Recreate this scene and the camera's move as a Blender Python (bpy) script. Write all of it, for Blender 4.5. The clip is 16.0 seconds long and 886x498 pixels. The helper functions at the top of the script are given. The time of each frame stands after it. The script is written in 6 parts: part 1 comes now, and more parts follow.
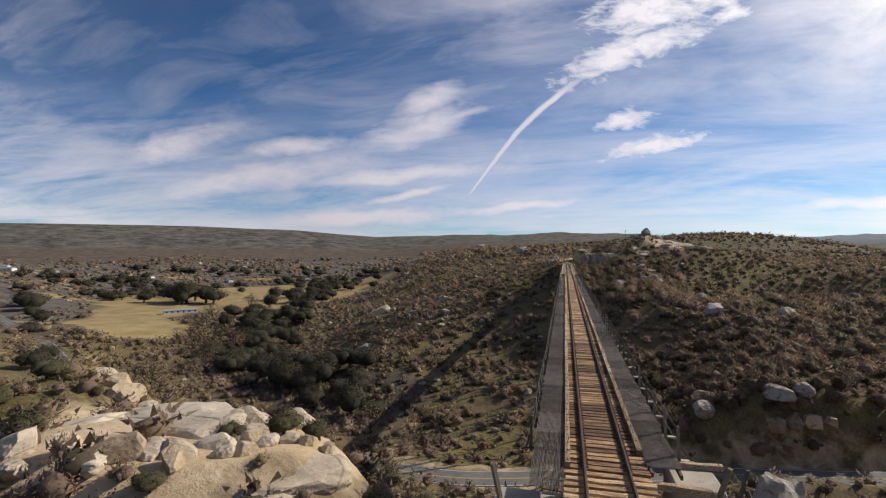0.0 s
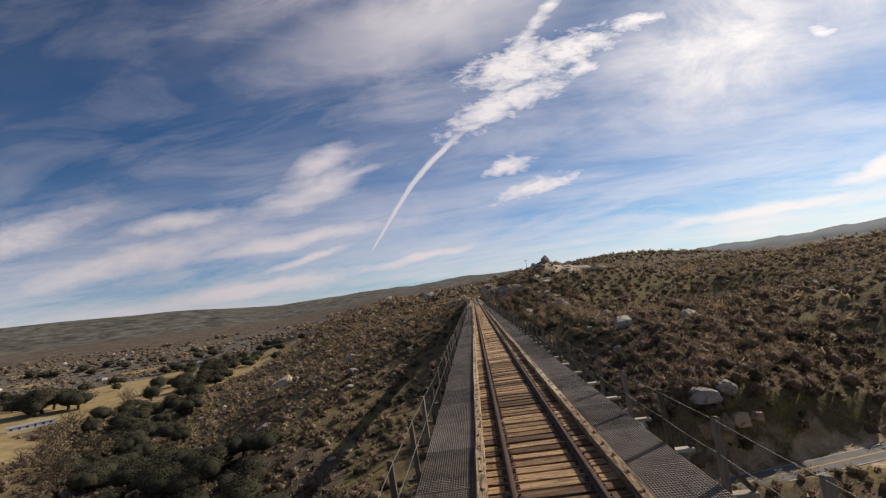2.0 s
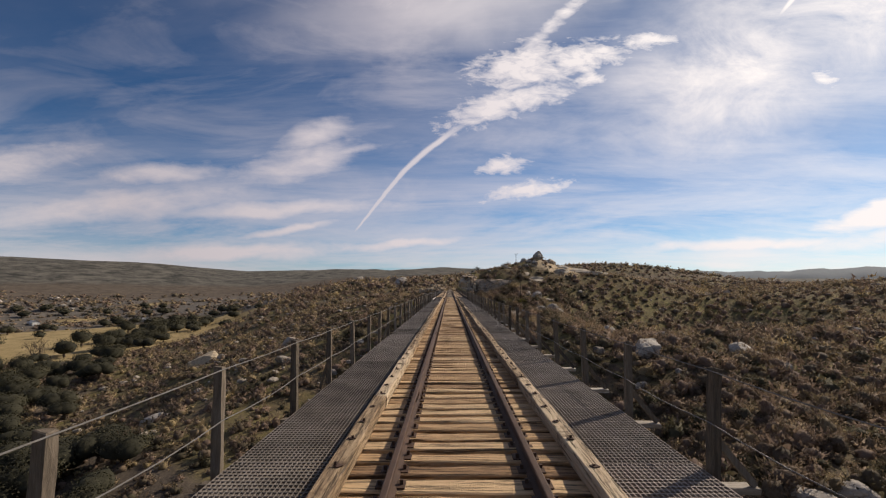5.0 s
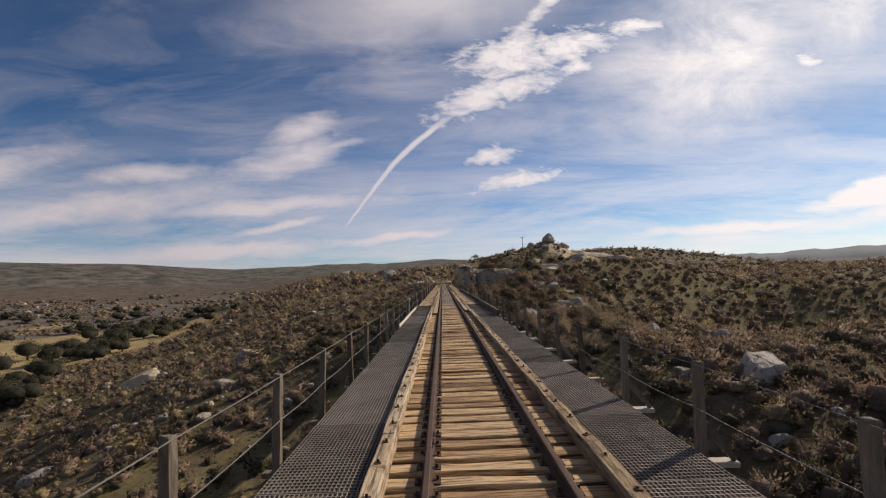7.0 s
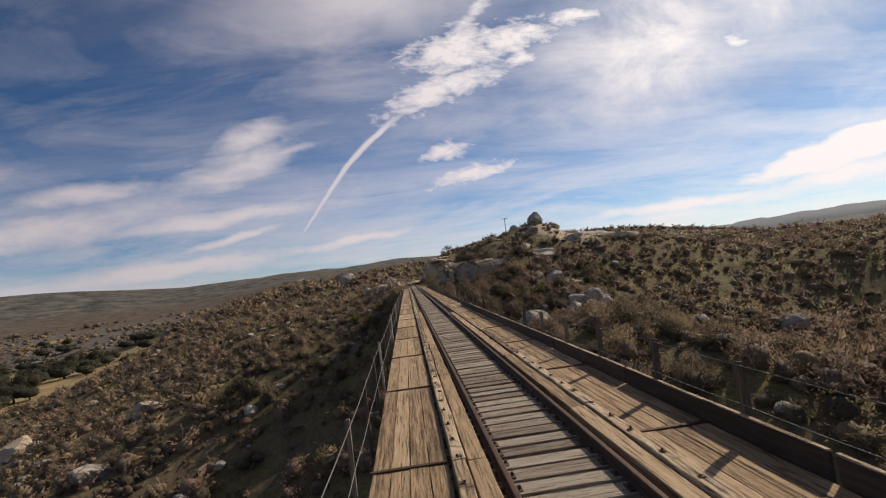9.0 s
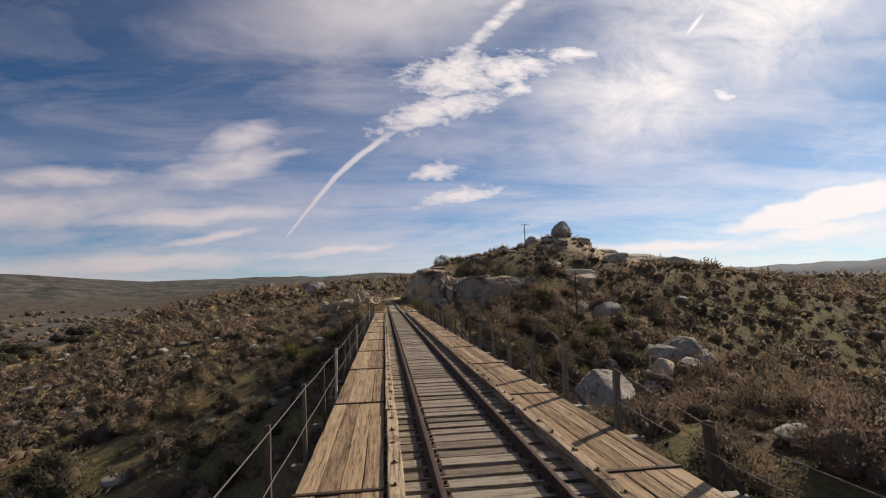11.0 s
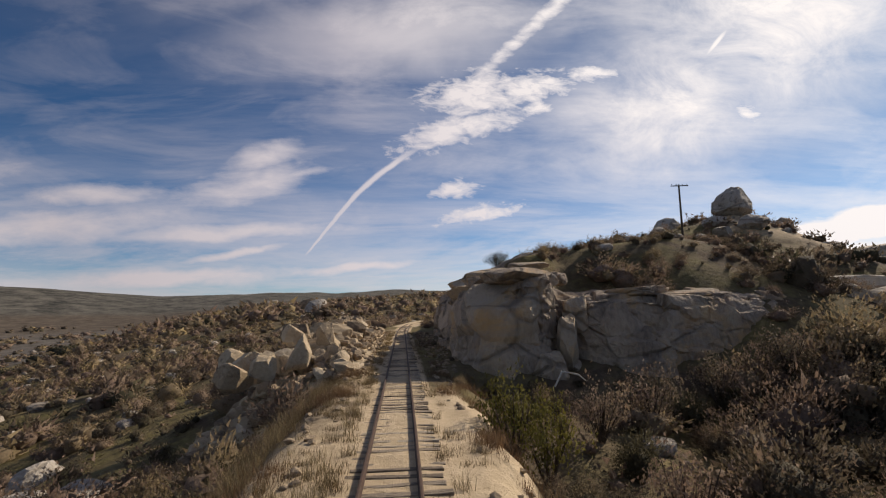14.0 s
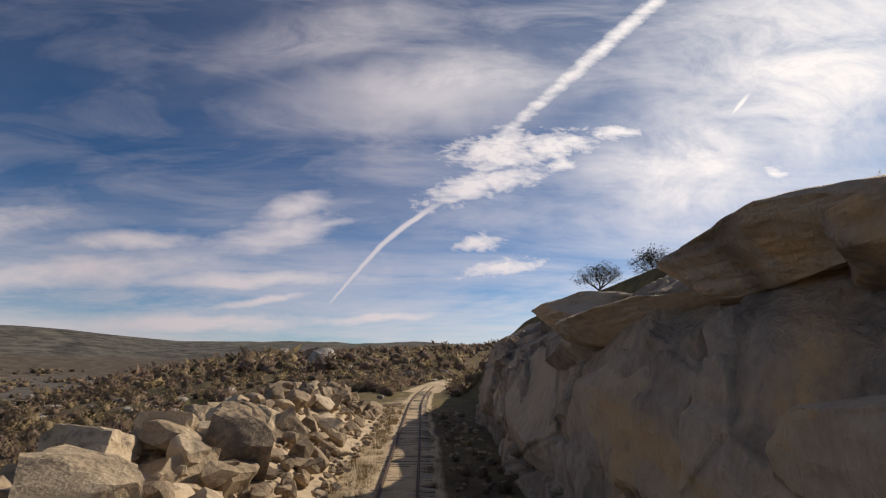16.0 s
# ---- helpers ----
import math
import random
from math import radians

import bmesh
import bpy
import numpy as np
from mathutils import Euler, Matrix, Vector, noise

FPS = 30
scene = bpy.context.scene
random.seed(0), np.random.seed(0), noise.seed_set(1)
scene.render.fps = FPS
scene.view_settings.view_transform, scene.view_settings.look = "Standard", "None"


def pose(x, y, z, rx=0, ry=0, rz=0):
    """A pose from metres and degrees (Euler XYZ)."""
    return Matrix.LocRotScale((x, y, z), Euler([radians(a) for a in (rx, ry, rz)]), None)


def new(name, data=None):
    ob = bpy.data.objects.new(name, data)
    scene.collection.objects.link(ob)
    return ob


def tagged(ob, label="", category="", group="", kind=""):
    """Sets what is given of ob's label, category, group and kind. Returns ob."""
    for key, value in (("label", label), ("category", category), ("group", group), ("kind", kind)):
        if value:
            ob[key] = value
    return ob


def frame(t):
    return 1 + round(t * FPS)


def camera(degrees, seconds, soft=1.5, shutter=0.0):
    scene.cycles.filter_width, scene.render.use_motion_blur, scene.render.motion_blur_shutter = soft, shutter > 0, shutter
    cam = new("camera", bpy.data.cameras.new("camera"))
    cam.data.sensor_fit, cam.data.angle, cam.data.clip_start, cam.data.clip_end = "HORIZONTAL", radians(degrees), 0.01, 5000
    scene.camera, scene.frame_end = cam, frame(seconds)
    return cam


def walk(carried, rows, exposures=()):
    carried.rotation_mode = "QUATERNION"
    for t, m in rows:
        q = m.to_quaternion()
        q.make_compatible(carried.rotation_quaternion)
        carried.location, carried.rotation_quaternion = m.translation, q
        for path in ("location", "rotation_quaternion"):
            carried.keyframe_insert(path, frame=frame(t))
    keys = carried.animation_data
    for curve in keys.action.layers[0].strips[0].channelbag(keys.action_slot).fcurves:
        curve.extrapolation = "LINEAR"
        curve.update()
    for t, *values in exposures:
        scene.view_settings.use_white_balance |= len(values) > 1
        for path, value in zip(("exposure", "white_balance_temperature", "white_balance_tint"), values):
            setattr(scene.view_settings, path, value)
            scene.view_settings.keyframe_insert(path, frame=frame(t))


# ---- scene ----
cam = camera(85.4, 16.0, soft=1.2)
PATH = [
    (0.0, pose(-1.43, -120.35, 7.66, 90.12, 0.02, 14.23)),
    (0.5, pose(-1.42, -117.71, 5.95, 93.60, 7.27, 8.58)),
    (1.0, pose(-1.31, -112.86, 4.46, 95.30, 10.13, 5.17)),
    (1.5, pose(-1.17, -108.96, 3.82, 96.03, 7.05, 4.14)),
    (2.0, pose(-0.98, -104.02, 3.57, 95.76, 7.92, 3.48)),
    (2.5, pose(-0.64, -98.45, 3.19, 95.66, 2.91, 3.15)),
    (3.0, pose(-0.39, -89.99, 2.70, 95.52, 0.25, 2.33)),
    (3.5, pose(-0.26, -82.17, 2.45, 95.43, -0.25, 1.48)),
    (4.0, pose(-0.14, -73.10, 2.02, 95.18, 0.68, 1.09)),
    (6.5, pose(-0.18, -13.45, 1.83, 93.62, -0.76, 0.16)),
    (7.0, pose(-0.51, -1.34, 2.15, 93.51, 1.99, -0.09)),
    (7.5, pose(-0.85, 10.84, 2.23, 93.27, 3.86, -1.71)),
    (8.0, pose(-1.20, 22.31, 2.53, 93.06, 4.02, -2.83)),
    (8.5, pose(-1.59, 34.68, 2.85, 92.84, 5.67, -3.50)),
    (9.0, pose(-1.76, 46.45, 2.71, 92.85, 7.01, -4.44)),
    (11.5, pose(-1.09, 109.86, 2.42, 95.84, 0.85, -7.05)),
    (12.0, pose(-0.65, 121.98, 2.65, 96.49, 1.25, -6.18)),
    (12.5, pose(-0.37, 134.04, 3.24, 96.82, 1.44, -5.73)),
    (13.0, pose(-0.08, 145.63, 3.48, 97.49, 1.51, -5.34)),
    (13.5, pose(0.16, 157.02, 3.73, 97.60, 1.35, -5.09)),
    (14.0, pose(0.34, 167.74, 4.19, 97.18, 1.04, -4.76)),
    (14.5, pose(0.40, 178.38, 3.99, 96.32, 1.71, -3.85)),
    (15.0, pose(0.40, 188.23, 4.04, 95.94, 4.93, -3.07)),
    (15.5, pose(0.57, 198.58, 3.47, 99.74, 4.54, -2.87)),
    (16.0, pose(0.83, 208.19, 4.80, 103.45, -0.84, -2.33)),
]
walk(cam, PATH, exposures=[(0, 0.24, 6400, 12), (0.6, 0.18, 6480, 12), (1.1, 0.14, 6600, 12), (3, 0.11, 6780, 13), (9, 0.06, 6840, 14), (16, 0.05, 6800, 13)])

# ---------------------------------------------------------------- world and sun
SUN_AZ, SUN_EL = 54.0, 33.2   # degrees right of the track's direction, and above the horizon
world = bpy.data.worlds.new("world")
scene.world = world
world.use_nodes = True
WN, WL = world.node_tree.nodes, world.node_tree.links
WN.clear()


class Net:
    """Short hand for wiring shader nodes."""

    def __init__(self, tree):
        self.n, self.l = tree.nodes, tree.links

    def node(self, kind, ins=(), **props):
        nd = self.n.new(kind)
        for k, v in props.items():
            if k == "operation":
                nd.operation = v
            elif k == "blend_type":
                nd.blend_type = v
            elif k == "data_type":
                nd.data_type = v
            elif k == "feature":
                nd.feature = v
            elif k == "gradient_type":
                nd.gradient_type = v
            elif k == "attribute_name":
                nd.attribute_name = v
            elif k == "use_clamp":
                nd.use_clamp = v
        for key, v in (ins.items() if isinstance(ins, dict) else enumerate(ins)):
            if v is None:
                continue
            sock = nd.inputs[key]
            if isinstance(v, bpy.types.NodeSocket):
                self.l.new(v, sock)
            else:
                sock.default_value = v
        return nd

    def math(self, op, a, b=None, c=None, clamp=False):
        return self.node("ShaderNodeMath", [a, b, c], operation=op, use_clamp=clamp).outputs[0]

    def mix(self, fac, a, b, blend="MIX"):
        nd = self.n.new("ShaderNodeMix")
        nd.data_type, nd.blend_type = "RGBA", blend
        for i, v in ((0, fac), (6, a), (7, b)):
            if isinstance(v, bpy.types.NodeSocket):
                self.l.new(v, nd.inputs[i])
            else:
                nd.inputs[i].default_value = (*v, 1) if isinstance(v, tuple) and len(v) == 3 else v
        return nd.outputs[2]

    def ramp(self, fac, stops, ease=False):
        nd = self.n.new("ShaderNodeValToRGB")
        el = nd.color_ramp.elements
        nd.color_ramp.interpolation = "EASE" if ease else "LINEAR"
        while len(el) < len(stops):
            el.new(0.5)
        for e, (p, c) in zip(el, stops):
            e.position = p
            e.color = (c, c, c, 1) if isinstance(c, (int, float)) else (*c, 1)
        self.l.new(fac, nd.inputs[0])
        return nd.outputs[0]

    def noise(self, vec, scale, detail=4, rough=0.55, warp=0.0):
        return self.node("ShaderNodeTexNoise", {"Vector": vec, "Scale": scale, "Detail": detail, "Roughness": rough, "Distortion": warp}).outputs[0]

    def mapping(self, vec, loc=(0, 0, 0), rot=(0, 0, 0), scale=(1, 1, 1)):
        return self.node("ShaderNodeMapping", {"Vector": vec, "Location": loc, "Rotation": rot, "Scale": scale}).outputs[0]


W = Net(world.node_tree)
sky = WN.new("ShaderNodeTexSky")
sky.sky_type, sky.sun_disc = "NISHITA", False
sky.sun_elevation, sky.sun_rotation = radians(SUN_EL), radians(SUN_AZ)
sky.altitude, sky.air_density, sky.dust_density, sky.ozone_density = 800, 1.0, 0.6, 2.0
gen = WN.new("ShaderNodeTexCoord").outputs["Generated"]
sep = W.node("ShaderNodeSeparateXYZ", [gen])
dx, dy, dz = sep.outputs
# cloud deck seen in perspective: direction divided by its climb
climb = W.math("ADD", W.math("MAXIMUM", dz, 0.0), 0.16)
deck = W.node("ShaderNodeCombineXYZ", [W.math("DIVIDE", dx, climb), W.math("DIVIDE", dy, climb), 0.0]).outputs[0]
# flat chart of the sky ahead of the camera: u to the right, w up
ahead = W.math("MAXIMUM", dy, 0.05)
chart = W.node("ShaderNodeCombineXYZ", [W.math("DIVIDE", dx, ahead), W.math("DIVIDE", dz, ahead), 0.0]).outputs[0]
front = W.ramp(dy, [(0.0, 0.0), (0.25, 1.0)])
wander = W.noise(W.mapping(chart, rot=(0, 0, radians(-8)), scale=(0.75, 2.7, 1)), 7.0, 6, 0.62, 0.4)
shake = W.node("ShaderNodeVectorMath", [W.node("ShaderNodeTexNoise", {"Vector": chart, "Scale": 9.0, "Detail": 4}).outputs[1], (0.5, 0.5, 0.5)], operation="SUBTRACT").outputs[0]
loose = W.node("ShaderNodeVectorMath", [chart, W.node("ShaderNodeVectorMath", {0: shake, 3: 0.09}, operation="SCALE").outputs[0]], operation="ADD").outputs[0]

tight = W.node("ShaderNodeVectorMath", [chart, W.node("ShaderNodeVectorMath", {0: shake, 3: 0.035}, operation="SCALE").outputs[0]], operation="ADD").outputs[0]


def puff(u, w, ru, rw, turn, vec=None):
    """Soft oval in the chart of the sky."""
    m = W.mapping(vec or loose, loc=(-u, -w, 0))
    m = W.mapping(m, rot=(0, 0, -radians(turn)))
    m = W.mapping(m, scale=(1 / ru, 1 / rw, 0))
    d = W.node("ShaderNodeVectorMath", [m], operation="LENGTH").outputs[1]
    return W.ramp(d, [(0.0, 1.0), (1.0, 0.0)], True)


def most(*vals):
    out = vals[0]
    for v in vals[1:]:
        out = W.math("MAXIMUM", out, v)
    return out


# high wisps, drawn out from lower left to upper right
wisp_n = W.noise(W.mapping(deck, rot=(0, 0, radians(-32)), scale=(0.30, 1.25, 1)), 1.0, 9, 0.66, 0.9)
wisp = W.ramp(wisp_n, [(0.38, 0.0), (0.52, 0.40), (0.72, 1.0)])
veil_n = W.noise(W.mapping(deck, loc=(3.1, 1.7, 0), rot=(0, 0, radians(20)), scale=(0.5, 0.8, 1)), 0.55, 6, 0.6)
veil = W.ramp(veil_n, [(0.38, 0.0), (0.70, 0.8)])
# bands low over the hills
low = W.ramp(dz, [(0.0, 0.70), (0.05, 0.48), (0.13, 0.18), (0.22, 0.0)])
band_n = W.noise(W.mapping(chart, rot=(0, 0, radians(-6)), scale=(0.9, 7.0, 1)), 1.9, 8, 0.64, 0.5)
bands = W.math("MULTIPLY", W.ramp(band_n, [(0.40, 0.0), (0.50, 0.55), (0.62, 0.95)]), W.ramp(dz, [(0.0, 0.62), (0.10, 0.55), (0.19, 0.36), (0.27, 0.0)]))
veil_up = W.math("MULTIPLY", puff(-0.02, 0.60, 0.52, 0.15, 6), 0.62)
left_blue = puff(-0.85, 0.68, 1.05, 0.56, 14, chart)
bank = most(puff(0.62, 0.45, 0.46, 0.26, 20), puff(0.95, 0.75, 0.75, 0.45, 35), W.math("MULTIPLY", puff(0.02, 0.61, 0.46, 0.17, 8), 0.75), W.math("MULTIPLY", puff(-0.25, 0.75, 0.4, 0.12, 15), 0.5))
fleece = W.noise(W.mapping(chart, rot=(0, 0, radians(-30)), scale=(1, 1.8, 1)), 4.5, 9, 0.68, 0.5)
bank = W.math("MULTIPLY", bank, W.ramp(fleece, [(0.28, 0.25), (0.48, 0.75), (0.68, 1.2)]))
# the broken cloud along the old trail, the small ones below and the one to the left
tsep = W.node("ShaderNodeSeparateXYZ", [chart])
tu, tw = tsep.outputs[0], tsep.outputs[1]
rise = W.math("ADD", 0.452, W.math("MULTIPLY", W.math("SUBTRACT", tu, 0.11), 0.97))
streak = W.math("MULTIPLY", W.ramp(W.math("ABSOLUTE", W.math("DIVIDE", W.math("SUBTRACT", tw, rise), 0.042)), [(0.0, 0.66), (1.0, 0.0)], True), W.ramp(tu, [(0.06, 0.0), (0.14, 0.7), (0.42, 1.0), (0.8, 0.9)]))
tufts = most(puff(0.16, 0.204, 0.15, 0.030, 9, tight), puff(0.115, 0.257, 0.09, 0.030, 8, tight), puff(0.80, 0.438, 0.05, 0.026, 0, tight), puff(0.12, 0.390, 0.22, 0.050, 18, tight), puff(0.165, 0.474, 0.18, 0.085, 10, tight), puff(0.29, 0.490, 0.17, 0.050, 9, tight), puff(0.297, 0.445, 0.07, 0.022, 5, tight),
             W.math("MULTIPLY", puff(0.43, 0.527, 0.11, 0.030, 4, tight), 0.85))
grain = W.noise(W.mapping(chart, rot=(0, 0, radians(-18)), scale=(1, 2.3, 1)), 21.0, 9, 0.66, 0.4)
gate = W.ramp(tufts, [(0.0, 0.0), (0.12, 1.0)])
tufts = W.ramp(W.math("ADD", tufts, W.math("MULTIPLY", W.math("SUBTRACT", grain, 0.5), 2.4)), [(0.20, 0.0), (0.50, 0.5), (1.0, 0.97)])
tufts = W.math("MULTIPLY", tufts, gate)
streak = W.math("MULTIPLY", W.ramp(W.math("ADD", streak, W.math("MULTIPLY", W.math("SUBTRACT", grain, 0.5), 1.1)), [(0.10, 0.0), (0.45, 0.6), (0.75, 1.0)]), W.ramp(streak, [(0.0, 0.0), (0.2, 1.0)]))
tufts = most(tufts, streak)
small = most(
             W.math("MULTIPLY", most(puff(-0.345, 0.250, 0.20, 0.052, 3, tight), puff(-0.285, 0.275, 0.19, 0.060, 12, tight), puff(-0.285, 0.325, 0.12, 0.042, 22, tight), puff(-0.215, 0.290, 0.14, 0.020, 9, tight)), 0.86),
             puff(1.03, 0.170, 0.40, 0.062, 12, tight), puff(1.0, 0.112, 0.50, 0.040, 7, tight), puff(0.62, 0.085, 0.45, 0.022, 3, tight), puff(-0.10, 0.088, 0.30, 0.018, 4, tight), puff(-0.45, 0.075, 0.5, 0.036, 2, tight),
             puff(-0.36, 0.162, 0.40, 0.030, 2, tight), puff(-0.34, 0.120, 0.20, 0.016, 8, tight), puff(-0.72, 0.172, 0.42, 0.060, 5, tight), puff(-0.62, 0.242, 0.22, 0.040, 4, tight), puff(-0.95, 0.26, 0.30, 0.06, 8, tight))
gate = W.ramp(small, [(0.0, 0.0), (0.15, 1.0)])
small = W.ramp(W.math("ADD", small, W.math("ADD", W.math("MULTIPLY", W.math("SUBTRACT", wander, 0.5), 1.3), W.math("MULTIPLY", W.math("SUBTRACT", grain, 0.5), 0.55))), [(0.10, 0.0), (0.50, 0.42), (1.0, 0.9)])
small = W.math("MULTIPLY", small, gate)
# young condensation trail: a thin bent line
bend = W.math("POWER", W.math("MAXIMUM", W.math("SUBTRACT", tw, 0.22), 0.0), 2.0)
line_u = W.math("ADD", W.math("ADD", W.math("MULTIPLY", W.math("SUBTRACT", tw, 0.117), 0.80), -0.197), W.math("MULTIPLY", bend, 3.0))
line_u = W.math("ADD", line_u, W.math("MULTIPLY", W.math("SUBTRACT", W.noise(chart, 22.0, 3), 0.5), 0.012))
off = W.math("ABSOLUTE", W.math("SUBTRACT", tu, line_u))
width = W.math("ADD", 0.0045, W.math("MULTIPLY", W.math("MAXIMUM", W.math("SUBTRACT", tw, 0.11), 0.0), 0.05))
trail = W.math("MULTIPLY", W.ramp(W.math("DIVIDE", off, width), [(0.25, 0.95), (1.0, 0.0)], True), W.ramp(tw, [(0.100, 0.0), (0.130, 0.8), (0.31, 0.9), (0.36, 0.0)]))
second = W.math("MULTIPLY", puff(0.738, 0.609, 0.085, 0.011, 49, chart), 1.1)
cloud = W.math("ADD", W.math("MULTIPLY", wisp, W.math("SUBTRACT", 1.0, W.math("MULTIPLY", left_blue, 0.85))), W.math("MULTIPLY", veil, 0.45))
curl = W.noise(W.mapping(chart, rot=(0, 0, radians(-24)), scale=(1.0, 3.4, 1)), 2.4, 6, 0.60, 0.7)
cloud = W.math("ADD", W.math("MULTIPLY", cloud, 0.30), W.math("MULTIPLY", W.math("MULTIPLY", W.ramp(curl, [(0.46, 0.0), (0.74, 0.34)]), W.math("SUBTRACT", 1.0, W.math("MULTIPLY", left_blue, 0.5))), front))
wedge = W.ramp(W.math("ADD", puff(1.06, 0.178, 0.44, 0.060, 11, tight), W.math("MULTIPLY", W.math("SUBTRACT", wander, 0.5), 0.9)), [(0.12, 0.0), (0.45, 0.95)])
wedge = W.math("MULTIPLY", wedge, W.ramp(puff(1.06, 0.178, 0.46, 0.07, 11, tight), [(0.0, 0.0), (0.15, 1.0)]))
fr = W.math("MULTIPLY", most(wedge, bank, veil_up, tufts, small, trail, bands, second), front)
cloud = W.math("ADD", W.math("SUBTRACT", 1.0, W.math("MULTIPLY", W.math("SUBTRACT", 1.0, W.math("MINIMUM", cloud, 1.0)), W.math("SUBTRACT", 1.0, W.math("MINIMUM", fr, 1.0)))), W.math("MULTIPLY", low, 0.28), clamp=True)
# clouds towards the sun are brighter; unseen ones opposite are raised as fill light
toward = W.node("ShaderNodeVectorMath", [gen, (math.sin(radians(SUN_AZ)) * math.cos(radians(SUN_EL)), math.cos(radians(SUN_AZ)) * math.cos(radians(SUN_EL)), math.sin(radians(SUN_EL)))], operation="DOT_PRODUCT").outputs[1]
glow = W.ramp(W.math("ADD", W.math("MULTIPLY", toward, 0.5), 0.5), [(0.0, (0.95, 0.92, 0.91)), (0.36, (0.68, 0.645, 0.66)), (0.55, (0.52, 0.485, 0.515)), (0.80, (0.705, 0.66, 0.685)), (0.975, (1.0, 0.97, 0.95))])
tone = W.mix(1.0, sky.outputs[0], (0.0425, 0.0745, 0.1045), "MULTIPLY")
tone = W.mix(1.0, tone, W.ramp(dz, [(0.0, 0.95), (0.10, 0.79), (0.30, 0.62), (0.60, 0.51)]), "MULTIPLY")
tone = W.mix(1.0, tone, W.ramp(W.math("ADD", W.math("MULTIPLY", toward, 0.5), 0.5), [(0.40, 0.84), (0.85, 1.0)]), "MULTIPLY")
bg = W.node("ShaderNodeBackground", {"Color": W.mix(W.math("MULTIPLY", cloud, 0.95), tone, glow), "Strength": 1.0})
WL.new(bg.outputs[0], WN.new("ShaderNodeOutputWorld").inputs[0])

sun = new("sun", bpy.data.lights.new("sun", "SUN"))
sun.data.energy, sun.data.angle, sun.data.color = 4.0, radians(0.6), (1.0, 0.90, 0.75)
_d = Vector((math.sin(radians(SUN_AZ)) * math.cos(radians(SUN_EL)), math.cos(radians(SUN_AZ)) * math.cos(radians(SUN_EL)), math.sin(radians(SUN_EL))))
sun.matrix_world = Matrix.Translation((60, 60, 90)) @ _d.to_track_quat("Z", "Y").to_matrix().to_4x4()


# ---------------------------------------------------------------- materials
def surface(name, cols, scale=1.0, rough=0.85, bump=0.25, fine=9.0, stretch=(1, 1, 1), metal=0.0, vary=0.0, island=0.0, spots=None, crack=0.0, tone_attr=False, bump_dist=0.05, streak=None):
    """Two scales of noise through a ramp of colours, fine relief, and variation from piece to piece."""
    m = bpy.data.materials.new(name)
    m.use_nodes = True
    k = Net(m.node_tree)
    bsdf = k.n["Principled BSDF"]
    pos = k.n.new("ShaderNodeNewGeometry").outputs["Position"]
    vec = k.mapping(pos, scale=stretch)
    a = k.noise(vec, scale, 5, 0.6, 0.3)
    b = k.noise(vec, scale * fine, 6, 0.65)
    f = k.math("ADD", k.math("MULTIPLY", a, 0.62), k.math("MULTIPLY", b, 0.38))
    if tone_attr:
        at = k.node("ShaderNodeAttribute", attribute_name="tone").outputs["Fac"]
        f = k.math("ADD", k.math("MULTIPLY", f, 0.35), k.math("MULTIPLY", at, 0.65))
    if vary:
        f = k.math("ADD", f, k.math("MULTIPLY", k.math("SUBTRACT", k.n.new("ShaderNodeObjectInfo").outputs["Random"], 0.5), vary))
    if island:
        f = k.math("ADD", f, k.math("MULTIPLY", k.math("SUBTRACT", k.n.new("ShaderNodeNewGeometry").outputs["Random Per Island"], 0.5), island))
    lo, hi = (0.3, 0.72) if not tone_attr else (0.1, 0.85)
    stops = [(lo + (hi - lo) * i / (len(cols) - 1), c) for i, c in enumerate(cols)]
    col = k.ramp(f, stops)
    if spots:
        c2, s2, amount = spots
        sp = k.ramp(k.noise(pos, s2, 5, 0.7, 0.6), [(1 - amount - 0.08, 0.0), (1 - amount + 0.06, 1.0)])
        col = k.mix(sp, col, c2)
    hgt = k.math("ADD", b, k.math("MULTIPLY", a, 0.6))
    if crack:
        vor = k.node("ShaderNodeTexVoronoi", {"Vector": k.mapping(pos, scale=(1, 1, 1.7)), "Scale": crack}, feature="DISTANCE_TO_EDGE").outputs["Distance"]
        ck = k.ramp(k.math("ADD", vor, k.math("MULTIPLY", k.math("SUBTRACT", a, 0.5), 0.12)), [(0.0, 0.0), (0.035, 1.0)])
        col = k.mix(k.math("MULTIPLY", k.math("SUBTRACT", 1.0, ck), 0.45), col, (0.06, 0.05, 0.04))
        hgt = k.math("ADD", hgt, k.math("MULTIPLY", ck, 0.8))
    if streak:
        ln = k.noise(k.mapping(pos, scale=streak[0]), 1.0, 4, 0.7, 0.3)
        cut = k.ramp(ln, [(streak[1], 1.0), (streak[1] + 0.10, 0.0)])
        col = k.mix(k.math("MULTIPLY", cut, 0.8), col, (0.035, 0.024, 0.015))
        hgt = k.math("SUBTRACT", hgt, k.math("MULTIPLY", cut, 0.9))
    k.l.new(col, bsdf.inputs["Base Color"])
    k.l.new(k.ramp(b, [(0.2, max(0.0, rough - 0.12)), (0.8, min(1.0, rough + 0.1))]), bsdf.inputs["Roughness"])
    bsdf.inputs["Metallic"].default_value = metal
    bsdf.inputs["Specular IOR Level"].default_value = 0.3
    if bump:
        k.l.new(k.node("ShaderNodeBump", {"Strength": bump, "Distance": bump_dist, "Height": hgt}).outputs[0], bsdf.inputs["Normal"])
    return m


